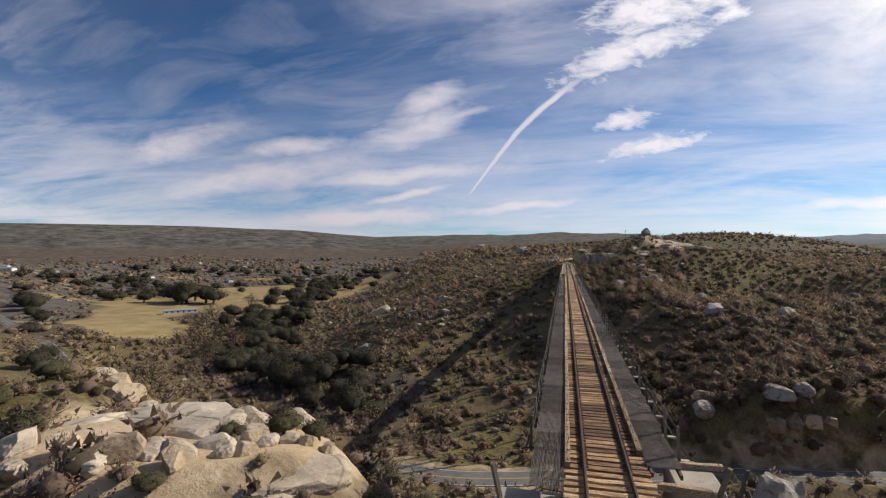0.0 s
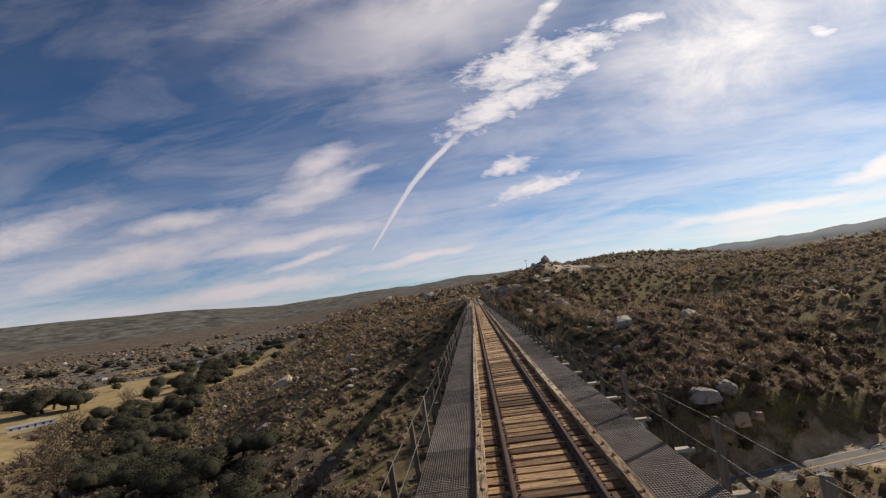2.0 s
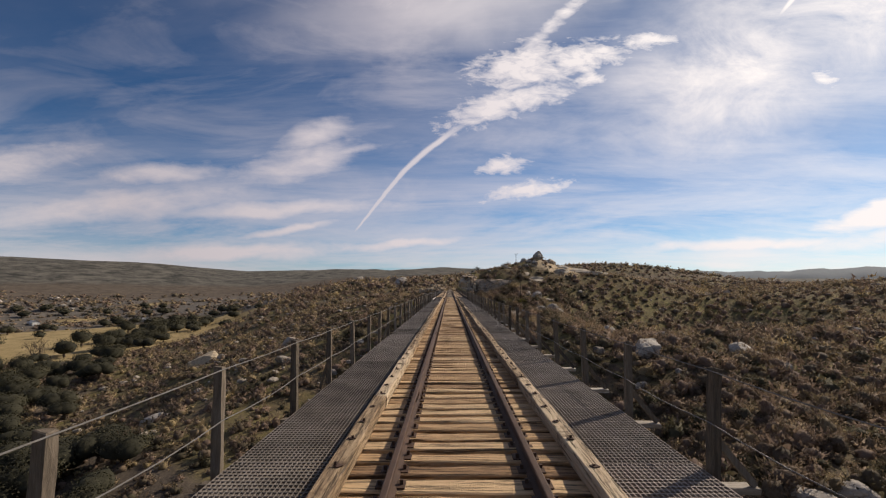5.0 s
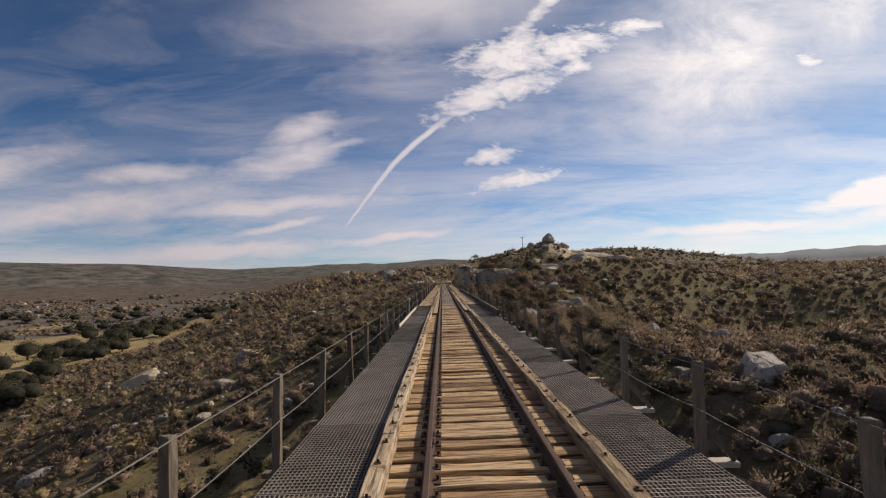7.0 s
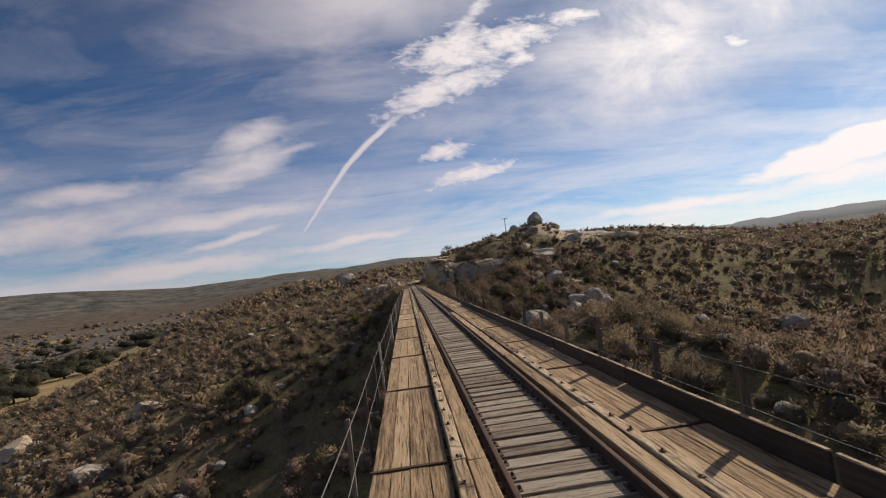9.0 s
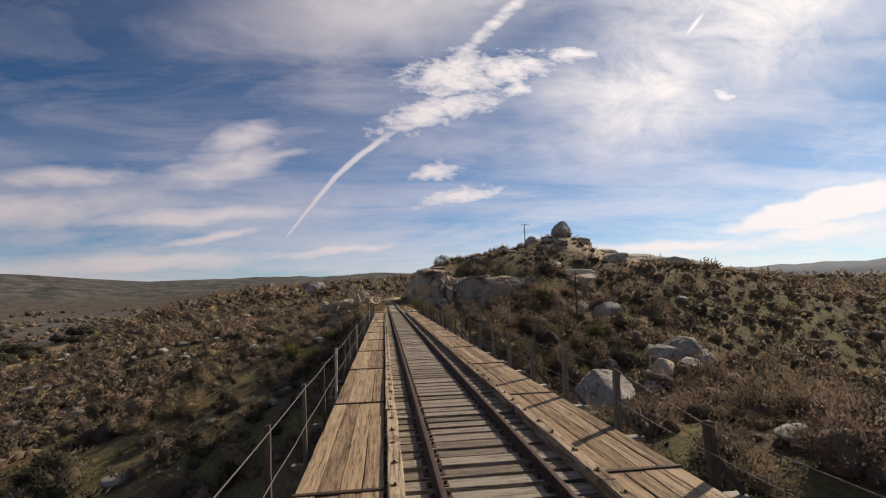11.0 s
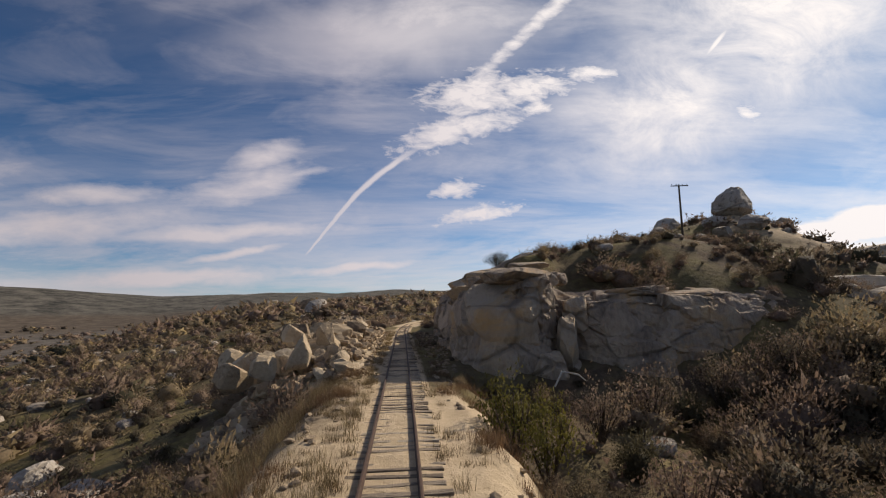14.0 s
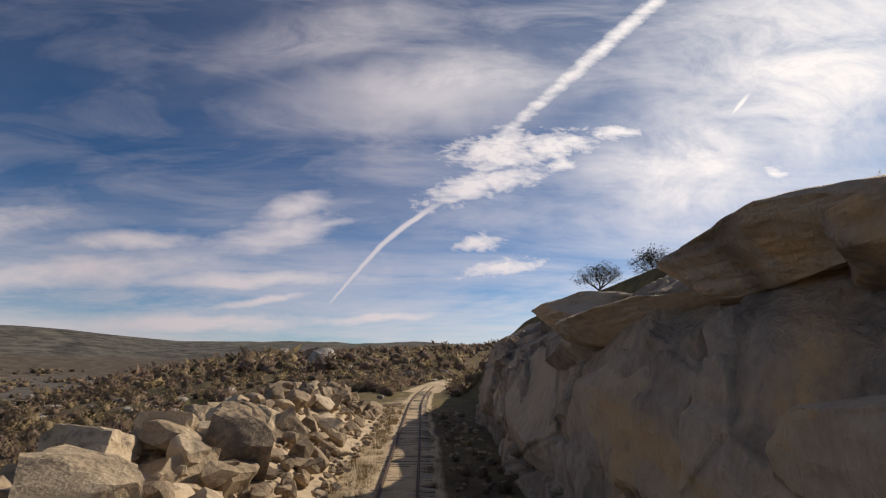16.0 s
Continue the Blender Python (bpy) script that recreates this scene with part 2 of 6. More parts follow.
GRANITE = surface("granite", [(0.165, 0.125, 0.088), (0.37, 0.285, 0.19), (0.50, 0.395, 0.265), (0.57, 0.475, 0.345)], 0.35, 0.9, 0.6, 12, vary=0.28, spots=((0.13, 0.105, 0.08), 0.8, 0.36), bump_dist=0.18)
CLIFF = surface("cliff granite", [(0.17, 0.139, 0.114), (0.35, 0.283, 0.22), (0.48, 0.385, 0.28), (0.46, 0.39, 0.326)], 0.30, 0.9, 1.0, 12, stretch=(1, 1, 0.45), vary=0.22, spots=((0.53, 0.355, 0.185), 0.17, 0.40), crack=0.115, bump_dist=0.22)
PALE_ROCK = surface("pale granite", [(0.30, 0.25, 0.19), (0.52, 0.44, 0.34), (0.62, 0.54, 0.43)], 0.25, 0.9, 0.5, 14, vary=0.2, spots=((0.25, 0.20, 0.15), 0.5, 0.27), crack=0.16, bump_dist=0.1)
FIELD_ROCK = surface("lichened boulder", [(0.135, 0.114, 0.094), (0.275, 0.237, 0.192), (0.385, 0.34, 0.285), (0.45, 0.405, 0.35)], 0.5, 0.92, 0.9, 9, island=0.3, vary=0.25, spots=((0.10, 0.085, 0.068), 1.1, 0.38), crack=0.12, bump_dist=0.15)
TIE_WOOD = surface("weathered tie timber", [(0.106, 0.0612, 0.0336), (0.304, 0.183, 0.0955), (0.508, 0.327, 0.172), (0.665, 0.466, 0.269)], 2.2, 0.88, 0.8, 5, stretch=(0.7, 9, 9), vary=0.45, island=0.3, bump_dist=0.02, streak=((1.3, 30, 30), 0.39))
GREY_TIE = surface("grey weathered tie timber", [(0.084, 0.066, 0.0504), (0.264, 0.21, 0.156), (0.408, 0.348, 0.27)], 2.2, 0.9, 0.8, 5, stretch=(0.7, 9, 9), vary=0.4, island=0.3, bump_dist=0.02, streak=((1.6, 30, 30), 0.36))
BEAM_WOOD = surface("guard timber", [(0.121, 0.077, 0.044), (0.374, 0.264, 0.154), (0.55, 0.418, 0.275), (0.616, 0.495, 0.341)], 2.4, 0.88, 0.8, 5, stretch=(9, 0.7, 9), vary=0.3, island=0.15, spots=((0.10, 0.055, 0.03), 1.4, 0.38), bump_dist=0.02, streak=((26, 1.2, 26), 0.38))
PLANK_WOOD = surface("walkway plank", [(0.127, 0.0782, 0.0437), (0.345, 0.236, 0.132), (0.483, 0.345, 0.207), (0.575, 0.443, 0.287)], 2.0, 0.88, 0.7, 6, stretch=(11, 0.6, 9), vary=0.2, island=0.2, spots=((0.17, 0.10, 0.055), 2.6, 0.27), bump_dist=0.015, streak=((30, 1.1, 30), 0.36))
DARK_WOOD = surface("creosoted board", [(0.035, 0.026, 0.02), (0.075, 0.052, 0.037), (0.125, 0.088, 0.062)], 2.0, 0.85, 0.6, 6, stretch=(8, 0.7, 8), vary=0.3, bump_dist=0.015)
POST_WOOD = surface("grey post timber", [(0.07, 0.055, 0.04), (0.16, 0.128, 0.095), (0.25, 0.21, 0.165)], 3.0, 0.9, 0.6, 6, stretch=(8, 8, 0.8), vary=0.35, bump_dist=0.015)
PALE_WOOD = surface("bleached plank", [(0.28, 0.24, 0.19), (0.50, 0.45, 0.38), (0.62, 0.57, 0.50)], 3.0, 0.9, 0.5, 5, stretch=(0.8, 8, 8), vary=0.3, bump_dist=0.012)
RUST = surface("rusted rail steel", [(0.045, 0.027, 0.02), (0.085, 0.05, 0.034), (0.13, 0.075, 0.048)], 3.0, 0.72, 0.35, 12, metal=0.25, bump_dist=0.01)
OLD_STEEL = surface("painted bridge steel", [(0.05, 0.045, 0.042), (0.095, 0.085, 0.078), (0.14, 0.10, 0.075)], 0.8, 0.7, 0.3, 10, metal=0.3, bump_dist=0.02)
GALV = surface("galvanised grating", [(0.128, 0.11, 0.093), (0.23, 0.198, 0.17), (0.32, 0.28, 0.243)], 1.6, 0.72, 0.15, 8, metal=0.15, vary=0.3, bump_dist=0.005)
WIRE = surface("steel cable", [(0.13, 0.12, 0.11), (0.24, 0.225, 0.205)], 4, 0.65, 0.1, 8, metal=0.25, bump_dist=0.003)
CONCRETE = surface("old concrete", [(0.26, 0.22, 0.17), (0.42, 0.37, 0.30), (0.52, 0.47, 0.40)], 0.9, 0.9, 0.5, 12, spots=((0.20, 0.16, 0.12), 1.2, 0.3), bump_dist=0.03)
ASPHALT = surface("asphalt", [(0.10, 0.098, 0.094), (0.15, 0.147, 0.14), (0.20, 0.195, 0.185)], 0.3, 0.9, 0.4, 30, bump_dist=0.01)
LINE_WHITE = surface("white road paint", [(0.45, 0.44, 0.42), (0.70, 0.69, 0.66)], 2, 0.7, 0.1, 10)
LINE_YELLOW = surface("yellow road paint", [(0.40, 0.27, 0.06), (0.58, 0.40, 0.10)], 2, 0.7, 0.1, 10)
SIDING = surface("white siding", [(0.62, 0.61, 0.58), (0.78, 0.77, 0.74)], 0.8, 0.6, 0.1, 12, stretch=(0.3, 0.3, 9))
ROOFING = surface("grey metal roof", [(0.30, 0.30, 0.30), (0.46, 0.46, 0.45)], 0.6, 0.5, 0.1, 10, metal=0.2)
DARK_GLASS = surface("dark window glass", [(0.02, 0.025, 0.03), (0.05, 0.055, 0.06)], 1, 0.12, 0.0)
BARK = surface("bark", [(0.04, 0.03, 0.022), (0.09, 0.068, 0.05), (0.15, 0.12, 0.09)], 2.5, 0.92, 0.8, 6, stretch=(4, 4, 0.8), bump_dist=0.04)
DEAD = surface("bleached dead wood", [(0.36, 0.33, 0.28), (0.58, 0.55, 0.49)], 3, 0.9, 0.4, 6, stretch=(4, 4, 1))


def foliage(name, cols, trans=0.25):
    """Leaves: colour wanders from plant to plant and from leaf to leaf."""
    m = bpy.data.materials.new(name)
    m.use_nodes = True
    k = Net(m.node_tree)
    bsdf, out = k.n["Principled BSDF"], k.n["Material Output"]
    g = k.n.new("ShaderNodeNewGeometry")
    at = k.node("ShaderNodeAttribute", attribute_name="tone").outputs["Fac"]
    rnd = k.n.new("ShaderNodeObjectInfo").outputs["Random"]
    f = k.math("ADD", k.math("MULTIPLY", g.outputs["Random Per Island"], 0.16), k.math("ADD", k.math("MULTIPLY", at, 0.84), k.math("MULTIPLY", k.math("SUBTRACT", rnd, 0.5), 0.15)))
    col = k.ramp(f, [(0.08 + 0.84 * i / (len(cols) - 1), c) for i, c in enumerate(cols)])
    pos = g.outputs["Position"]
    fleck, clump = k.noise(pos, 7.0, 5, 0.7, 0.3), k.noise(pos, 1.3, 3, 0.6)
    col = k.mix(1.0, col, k.ramp(k.math("ADD", k.math("MULTIPLY", fleck, 0.6), k.math("MULTIPLY", clump, 0.4)), [(0.32, 0.72), (0.50, 1.05), (0.66, 1.38)]), "MULTIPLY")
    k.l.new(k.node("ShaderNodeBump", {"Strength": 0.7, "Distance": 0.12, "Height": fleck}).outputs[0], bsdf.inputs["Normal"])
    k.l.new(col, bsdf.inputs["Base Color"])
    bsdf.inputs["Roughness"].default_value = 0.8
    bsdf.inputs["Specular IOR Level"].default_value = 0.2
    tr = k.node("ShaderNodeBsdfTranslucent", {"Color": col})
    mx = k.node("ShaderNodeMixShader", [trans, bsdf.outputs[0], tr.outputs[0]])
    k.l.new(mx.outputs[0], out.inputs[0])
    return m


SCRUB = foliage("chaparral leaves", [(0.095, 0.085, 0.050), (0.165, 0.128, 0.090), (0.270, 0.190, 0.145), (0.285, 0.220, 0.134), (0.39, 0.298, 0.155)], 0.35)
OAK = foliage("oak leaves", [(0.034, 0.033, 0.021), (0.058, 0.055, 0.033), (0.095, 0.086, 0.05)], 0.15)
OLIVE = foliage("olive scrub leaves", [(0.06, 0.057, 0.03), (0.11, 0.102, 0.05), (0.18, 0.16, 0.08)], 0.2)
GREEN = foliage("bright green leaves", [(0.075, 0.072, 0.02), (0.15, 0.135, 0.035), (0.24, 0.205, 0.055)], 0.3)
RUSSET = foliage("russet dry brush", [(0.10, 0.06, 0.036), (0.19, 0.118, 0.066), (0.30, 0.20, 0.11)], 0.3)
STRAW = foliage("dry grass", [(0.13, 0.09, 0.05), (0.22, 0.165, 0.09), (0.34, 0.27, 0.155)], 0.3)
WILLOW = foliage("bare willow twigs", [(0.11, 0.085, 0.062), (0.16, 0.125, 0.088), (0.24, 0.19, 0.10)], 0.2)


def ground_material():
    m = bpy.data.materials.new("dry hillside soil")
    m.use_nodes = True
    k = Net(m.node_tree)
    bsdf = k.n["Principled BSDF"]
    pos = k.n.new("ShaderNodeNewGeometry").outputs["Position"]
    big = k.noise(pos, 0.022, 5, 0.55)
    mid = k.noise(pos, 0.16, 6, 0.62, 0.4)
    fine = k.noise(pos, 1.7, 7, 0.7)
    soil = k.ramp(k.math("ADD", k.math("MULTIPLY", mid, 0.55), k.math("MULTIPLY", fine, 0.45)), [(0.32, (0.075, 0.054, 0.039)), (0.46, (0.142, 0.103, 0.071)), (0.60, (0.225, 0.168, 0.112)), (0.74, (0.34, 0.262, 0.182))])
    grass = k.ramp(fine, [(0.3, (0.115, 0.102, 0.034)), (0.7, (0.285, 0.245, 0.085))])
    gm = k.ramp(k.math("ADD", k.math("MULTIPLY", big, 0.5), k.math("MULTIPLY", mid, 0.5)), [(0.41, 0.0), (0.52, 0.9)])
    col = k.mix(gm, soil, grass)
    brush = k.ramp(k.math("ADD", k.math("MULTIPLY", k.noise(pos, 0.075, 6, 0.7), 0.6), k.math("MULTIPLY", mid, 0.4)), [(0.42, 0.0), (0.58, 0.7)])
    col = k.mix(brush, col, (0.135, 0.102, 0.072))
    litter = k.ramp(k.noise(pos, 0.75, 6, 0.75, 0.5), [(0.48, 0.0), (0.60, 0.7)])
    col = k.mix(litter, col, (0.092, 0.074, 0.048))
    # the plain's grey brush colour also has distance haze mixed in
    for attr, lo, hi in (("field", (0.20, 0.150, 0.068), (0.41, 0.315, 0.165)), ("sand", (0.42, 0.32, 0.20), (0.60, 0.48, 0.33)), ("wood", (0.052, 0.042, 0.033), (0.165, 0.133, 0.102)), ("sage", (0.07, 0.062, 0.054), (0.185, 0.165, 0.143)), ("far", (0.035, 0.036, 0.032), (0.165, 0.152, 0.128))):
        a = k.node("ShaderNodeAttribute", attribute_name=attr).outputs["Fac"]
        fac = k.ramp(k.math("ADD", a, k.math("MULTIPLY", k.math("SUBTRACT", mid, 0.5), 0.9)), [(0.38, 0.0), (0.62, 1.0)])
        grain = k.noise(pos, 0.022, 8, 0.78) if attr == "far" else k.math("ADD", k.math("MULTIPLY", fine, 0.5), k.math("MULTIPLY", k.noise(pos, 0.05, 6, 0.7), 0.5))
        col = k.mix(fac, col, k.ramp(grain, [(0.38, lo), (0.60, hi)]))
    k.l.new(col, bsdf.inputs["Base Color"])
    bsdf.inputs["Roughness"].default_value = 0.95
    bsdf.inputs["Specular IOR Level"].default_value = 0.1
    k.l.new(k.node("ShaderNodeBump", {"Strength": 0.8, "Distance": 0.25, "Height": k.math("ADD", fine, mid)}).outputs[0], bsdf.inputs["Normal"])
    return m


SOIL = ground_material()
# haze of distance painted as a blue base colour
FAR_RANGE = surface("far range with haze tint", [(0.10, 0.13, 0.155), (0.135, 0.165, 0.19), (0.165, 0.195, 0.215)], 0.006, 1.0, 0.0, 6)


# ---------------------------------------------------------------- landforms
# Broad swells of the land: centre x, y, reach, height.
HILLS = [(50, 270, 51, 23.5), (100, 700, 204, 31.4), (0, 170, 51, 10.6), (-50, -130, 51, 7.1), (40, 80, 27, 2.2),
         (200, -200, 102, 15.5), (300, 200, 102, 18.6), (0, -300, 102, 17.8), (-200, 700, 102, 16.0),
         (200, 500, 102, 22.8), (-100, 500, 102, 12.1), (42, 232, 27, 3.4), (40, 110, 27, 8.2),
         (-78, -62, 18, 4.0), (-60, -73, 9, 9.0), (-12, -86, 10, 2.6), (50, 26, 18, 6.5), (17, -82, 11, 6.0),
         (94, 235, 20, 4.0), (124, 236, 22, 2.6), (25, 234, 9, 2.6), (50, 227, 9, 2.6), (26, 216, 8, 3.6), (-76, 272, 30, 4.6), (51, 11, 14, 5.0), (-128, 190, 20, 3.5)]
HOLLOWS = [(-200, 100, 102, 38.2), (0, 20, 51, 24.3), (-500, 500, 204, 33.6), (130, 20, 27, 36.0), (130, 170, 27, 18.5),
           (-300, 300, 102, 21.8), (10, -40, 27, 10.7), (70, -10, 27, 16.4), (-100, 20, 51, 17.3), (-20, 110, 27, 18.1),
           (70, 170, 27, 7.1), (-500, 100, 102, 27.7), (-170, 320, 27, 9.4), (10, -70, 27, 6.1), (-140, 140, 27, 11.4),
           (-200, 220, 51, 11.1), (-500, 700, 204, 15.7), (22, 197, 9, 4.0), (28, 158, 11, 6.5), (70, 137, 15, 11.0), (58, 112, 14, 7.0), (55, -8, 12, 6.0), (88, 0, 14, 7.0)]
DECK_START, DECK_END = -102.49, 160.5
ROAD = [(-900, 330), (-640, 265), (-410, 156), (-300, 100), (-200, 40), (-110, -4), (-26, -12.2), (-4, -5.3), (26, 4.5), (60, 10.5), (90, 17), (130, 27), (260, 62)]


def sstep(a, b, v):
    s = np.clip((v - a) / (b - a), 0.0, 1.0)
    return s * s * (3 - 2 * s)


def swell(x, y, seed, scale, octaves=3):
    """Cheap smooth noise: a few crossed sine waves with wandering phase."""
    rng = np.random.RandomState(seed)
    out, amp, tot = 0.0, 1.0, 0.0
    for o in range(octaves):
        for _ in range(3):
            a, ph, ph2 = rng.uniform(0, 6.283, 3)
            k = 6.283 / scale * rng.uniform(0.7, 1.4)
            u = (x * np.cos(a) + y * np.sin(a)) * k
            v = (-x * np.sin(a) + y * np.cos(a)) * k * 0.63
            out = out + amp * np.sin(u + ph + 1.3 * np.sin(v + ph2)) / 3
        tot += amp
        amp, scale = amp * 0.5, scale * 0.47
    return out / tot


def dist_line(x, y, pts):
    """Distance to a polyline in plan."""
    best = np.full(np.shape(x), 1e9)
    for (ax, ay), (bx, by) in zip(pts[:-1], pts[1:]):
        dx, dy = bx - ax, by - ay
        s = np.clip(((x - ax) * dx + (y - ay) * dy) / (dx * dx + dy * dy), 0, 1)
        best = np.minimum(best, np.hypot(x - ax - s * dx, y - ay - s * dy))
    return best


def road_z(x):
    return -45.5 - 4.5 * sstep(-60, -220, x) + 3.0 * sstep(90, 260, x)


def track_x(y):
    """The line of the track: straight, then bending right behind the outcrop."""
    return 0.00085 * np.maximum(0, y - 262) ** 2


def height(x, y):
    x, y = np.asarray(x, float), np.asarray(y, float)
    z = np.full(np.broadcast(x, y).shape, -15.0)
    for cx, cy, r, h in HILLS:
        z = z + h * np.exp(-((x - cx) ** 2 + (y - cy) ** 2) / (2 * r * r))
    for cx, cy, r, h in HOLLOWS:
        z = z - h * np.exp(-((x - cx) ** 2 + (y - cy) ** 2) / (2 * r * r))
    near = 1 - sstep(500, 1000, np.hypot(x, y - 100))
    z = z + near * (swell(x, y, 5, 46, 3) * 1.5 + swell(x, y, 8, 9, 2) * 0.35)
    # rocky crown of the hill beside the line
    crown = np.exp(-(((x - 55) / 11) ** 2 + ((y - 241) / 11) ** 2))
    z = z + 4.5 * crown
    # field on the valley floor
    fld = sstep(1.0, 0.55, np.hypot((x + 420) / 260, (y - 420) / 330))
    z = z * (1 - 0.75 * fld) + (-54) * 0.75 * fld
    # far ranges all round
    r = np.hypot(x, y)
    az = np.degrees(np.arctan2(x, y))
    el = np.interp(az, [-180, -90, -62, -50, -43, -37, -31, -26, -23, -19, -12, 0, 8, 14, 20, 40, 120, 180],
                   [1.8, 2.2, 2.45, 2.5, 2.55, 2.6, 2.2, 1.62, 1.42, 1.72, 1.95, 2.1, 1.85, 1.3, 0.6, 0.5, 1.4, 1.8]) + 0.08 * np.sin(np.radians(az * 13 + 40))
    rim = 7 + 2200 * np.tan(np.radians(el))
    plain = sstep(-12, -24, az) * sstep(-120, -90, az)
    rise = sstep(650, 2300, r) * (1 - plain) + sstep(1150, 2150, r) * plain
    z = z * (1 - rise) + rim * rise + rise * (swell(x, y, 3, 420, 3) * 12) * (1 - sstep(2200, 2600, r))
    z = z - 60 * sstep(2500, 4300, r)
    # rock shelf on top of the outcrop
    lo = 207 + 6 * sstep(13, 18, x)
    shelf = sstep(7.5, 12.5, x - track_x(y)) * sstep(lo, lo + 8, y) * sstep(46, 26, x) * sstep(285, 258, y)
    z = z + np.maximum(10.0 + 0.12 * (x - 13) - z, 0) * shelf * 0.92
    # rocky knoll beside the near end
    knoll = sstep(1.3, 0.7, np.hypot((x + 33) / 17, (y + 86) / 12))
    z = z * (1 - knoll) + (-9.2 - 0.18 * (y + 80) + 0.4 * swell(x, y, 66, 11, 2)) * knoll
    # near abutment: the fill behind it and the drop in front
    fill = sstep(16, 5, np.abs(x)) * sstep(DECK_START + 6, DECK_START - 2, y) * sstep(-320, -220, y)
    z = z * (1 - fill) - 1.6 * fill
    # bench of the track beyond the bridge
    tx = track_x(y)
    left, right = sstep(-9.5, -3.0, x - tx), sstep(6.8, 2.9, x - tx + 0.7 * swell(x, y, 23, 7.0, 2))
    right = np.where(y > 203, right + (sstep(12.0, 8.0, x - tx) - right) * sstep(200, 207, y), right)
    bench = left * right * sstep(DECK_END - 7, DECK_END + 1.5, y) * sstep(520, 400, y)
    level = -0.2 - 0.14 * sstep(1.0, 2.2, x - tx) + 0.05 * sstep(-0.9, -1.8, x - tx) - 0.25 * sstep(-2.5, -5.5, x - tx)
    z = z * (1 - bench) + level * bench + bench * swell(x, y, 21, 3.1, 2) * 0.045
    under = sstep(DECK_START, DECK_START + 10, y) * sstep(DECK_END + 1, DECK_END - 9, y) * sstep(9, 4, np.abs(x))
    z = np.where(under > 0, np.minimum(z, -1.5 - 2.6 * under), z)
    # road bed with its bank
    d = dist_line(x, y, ROAD)
    bed = sstep(11, 5.2, d)
    z = z * (1 - bed) + road_z(x) * bed
    return z


# ---------------------------------------------------------------- mesh tools
class Soup:
    """Gathers many small shapes and turns them into one mesh."""

    def __init__(self):
        self.v, self.f, self.n, self.t, self.count, self.dirs = [], [], [], [], 0, []

    def add(self, verts, faces, tone=0.5, dirs=None):
        """faces: an array of n polygons with the same number of corners; dirs: soft normals of a leafy dome."""
        verts, faces = np.asarray(verts, float), np.asarray(faces)
        if dirs is not None:
            self.dirs.append(dirs)
        self.v.append(verts)
        self.f.append((faces + self.count).ravel())
        self.n.append(np.full(len(faces), faces.shape[1]))
        self.t.append(np.full(len(verts), tone) if np.isscalar(tone) else np.asarray(tone))
        self.count += len(verts)

    def box(self, c, s, m=None, tone=0.5):
        v = np.array([(x, y, z) for z in (-.5, .5) for y in (-.5, .5) for x in (-.5, .5)]) * s
        if m is not None:
            v = v @ np.array(m.to_3x3()).T
        self.add(v + c, BOX, tone)

    def beam(self, a, b, w, h, tone=0.5):
        """A bar of section w by h from a to b."""
        a, b = Vector(a), Vector(b)
        q = (b - a).to_track_quat("Y", "Z").to_matrix()
        self.box(np.array((a + b) / 2), (w, (b - a).length, h), q, tone)

    def tube(self, pts, radii, sides=6, tone=0.5, cap=True):
        pts = [Vector(p) for p in pts]
        if np.isscalar(radii):
            radii = [radii] * len(pts)
        v, ang = [], np.arange(sides) * 2 * math.pi / sides
        for i, p in enumerate(pts):
            d = (pts[min(i + 1, len(pts) - 1)] - pts[max(i - 1, 0)]).normalized()
            q = d.to_track_quat("Z", "Y").to_matrix()
            for a in ang:
                v.append(p + q @ Vector((math.cos(a) * radii[i], math.sin(a) * radii[i], 0)))
        f = [(i * sides + j, i * sides + (j + 1) % sides, (i + 1) * sides + (j + 1) % sides, (i + 1) * sides + j) for i in range(len(pts) - 1) for j in range(sides)]
        self.add([tuple(p) for p in v], f, tone)
        if cap and sides == 4:
            k = len(v) - 4
            self.add([tuple(p) for p in v[k:]], [(0, 1, 2, 3)], tone)

    def mesh(self, name, material, smooth=False):
        me = bpy.data.meshes.new(name)
        v, f, n = np.concatenate(self.v), np.concatenate(self.f), np.concatenate(self.n)
        me.vertices.add(len(v))
        me.vertices.foreach_set("co", v.astype(np.float32).ravel())
        me.loops.add(len(f))
        me.loops.foreach_set("vertex_index", f.astype(np.int32))
        me.polygons.add(len(n))
        me.polygons.foreach_set("loop_start", np.concatenate([[0], np.cumsum(n)[:-1]]).astype(np.int32))
        me.polygons.foreach_set("use_smooth", np.full(len(n), smooth))
        at = me.attributes.new("tone", "FLOAT", "POINT")
        at.data.foreach_set("value", np.concatenate(self.t).astype(np.float32))
        me.materials.append(material)
        if self.dirs:
            soft = me.attributes.new("custom_normal", "FLOAT_VECTOR", "POINT")
            soft.data.foreach_set("vector", np.concatenate(self.dirs).astype(np.float32).ravel())
        me.update(calc_edges=True)
        return me


BOX = np.array([(0, 2, 3, 1), (4, 5, 7, 6), (0, 1, 5, 4), (2, 6, 7, 3), (0, 4, 6, 2), (1, 3, 7, 5)])


def child(name, me, parent, m=None, label=""):
    ob = new(name, me)
    ob.parent = parent
    if m is not None:
        ob.matrix_basis = m
    return tagged(ob, label)


def thing(name, label, category, at=(0, 0, 0), group="", kind=""):
    ob = new(name)
    ob.empty_display_size = 0.5
    ob.location = at
    return tagged(ob, label, category, group, kind)


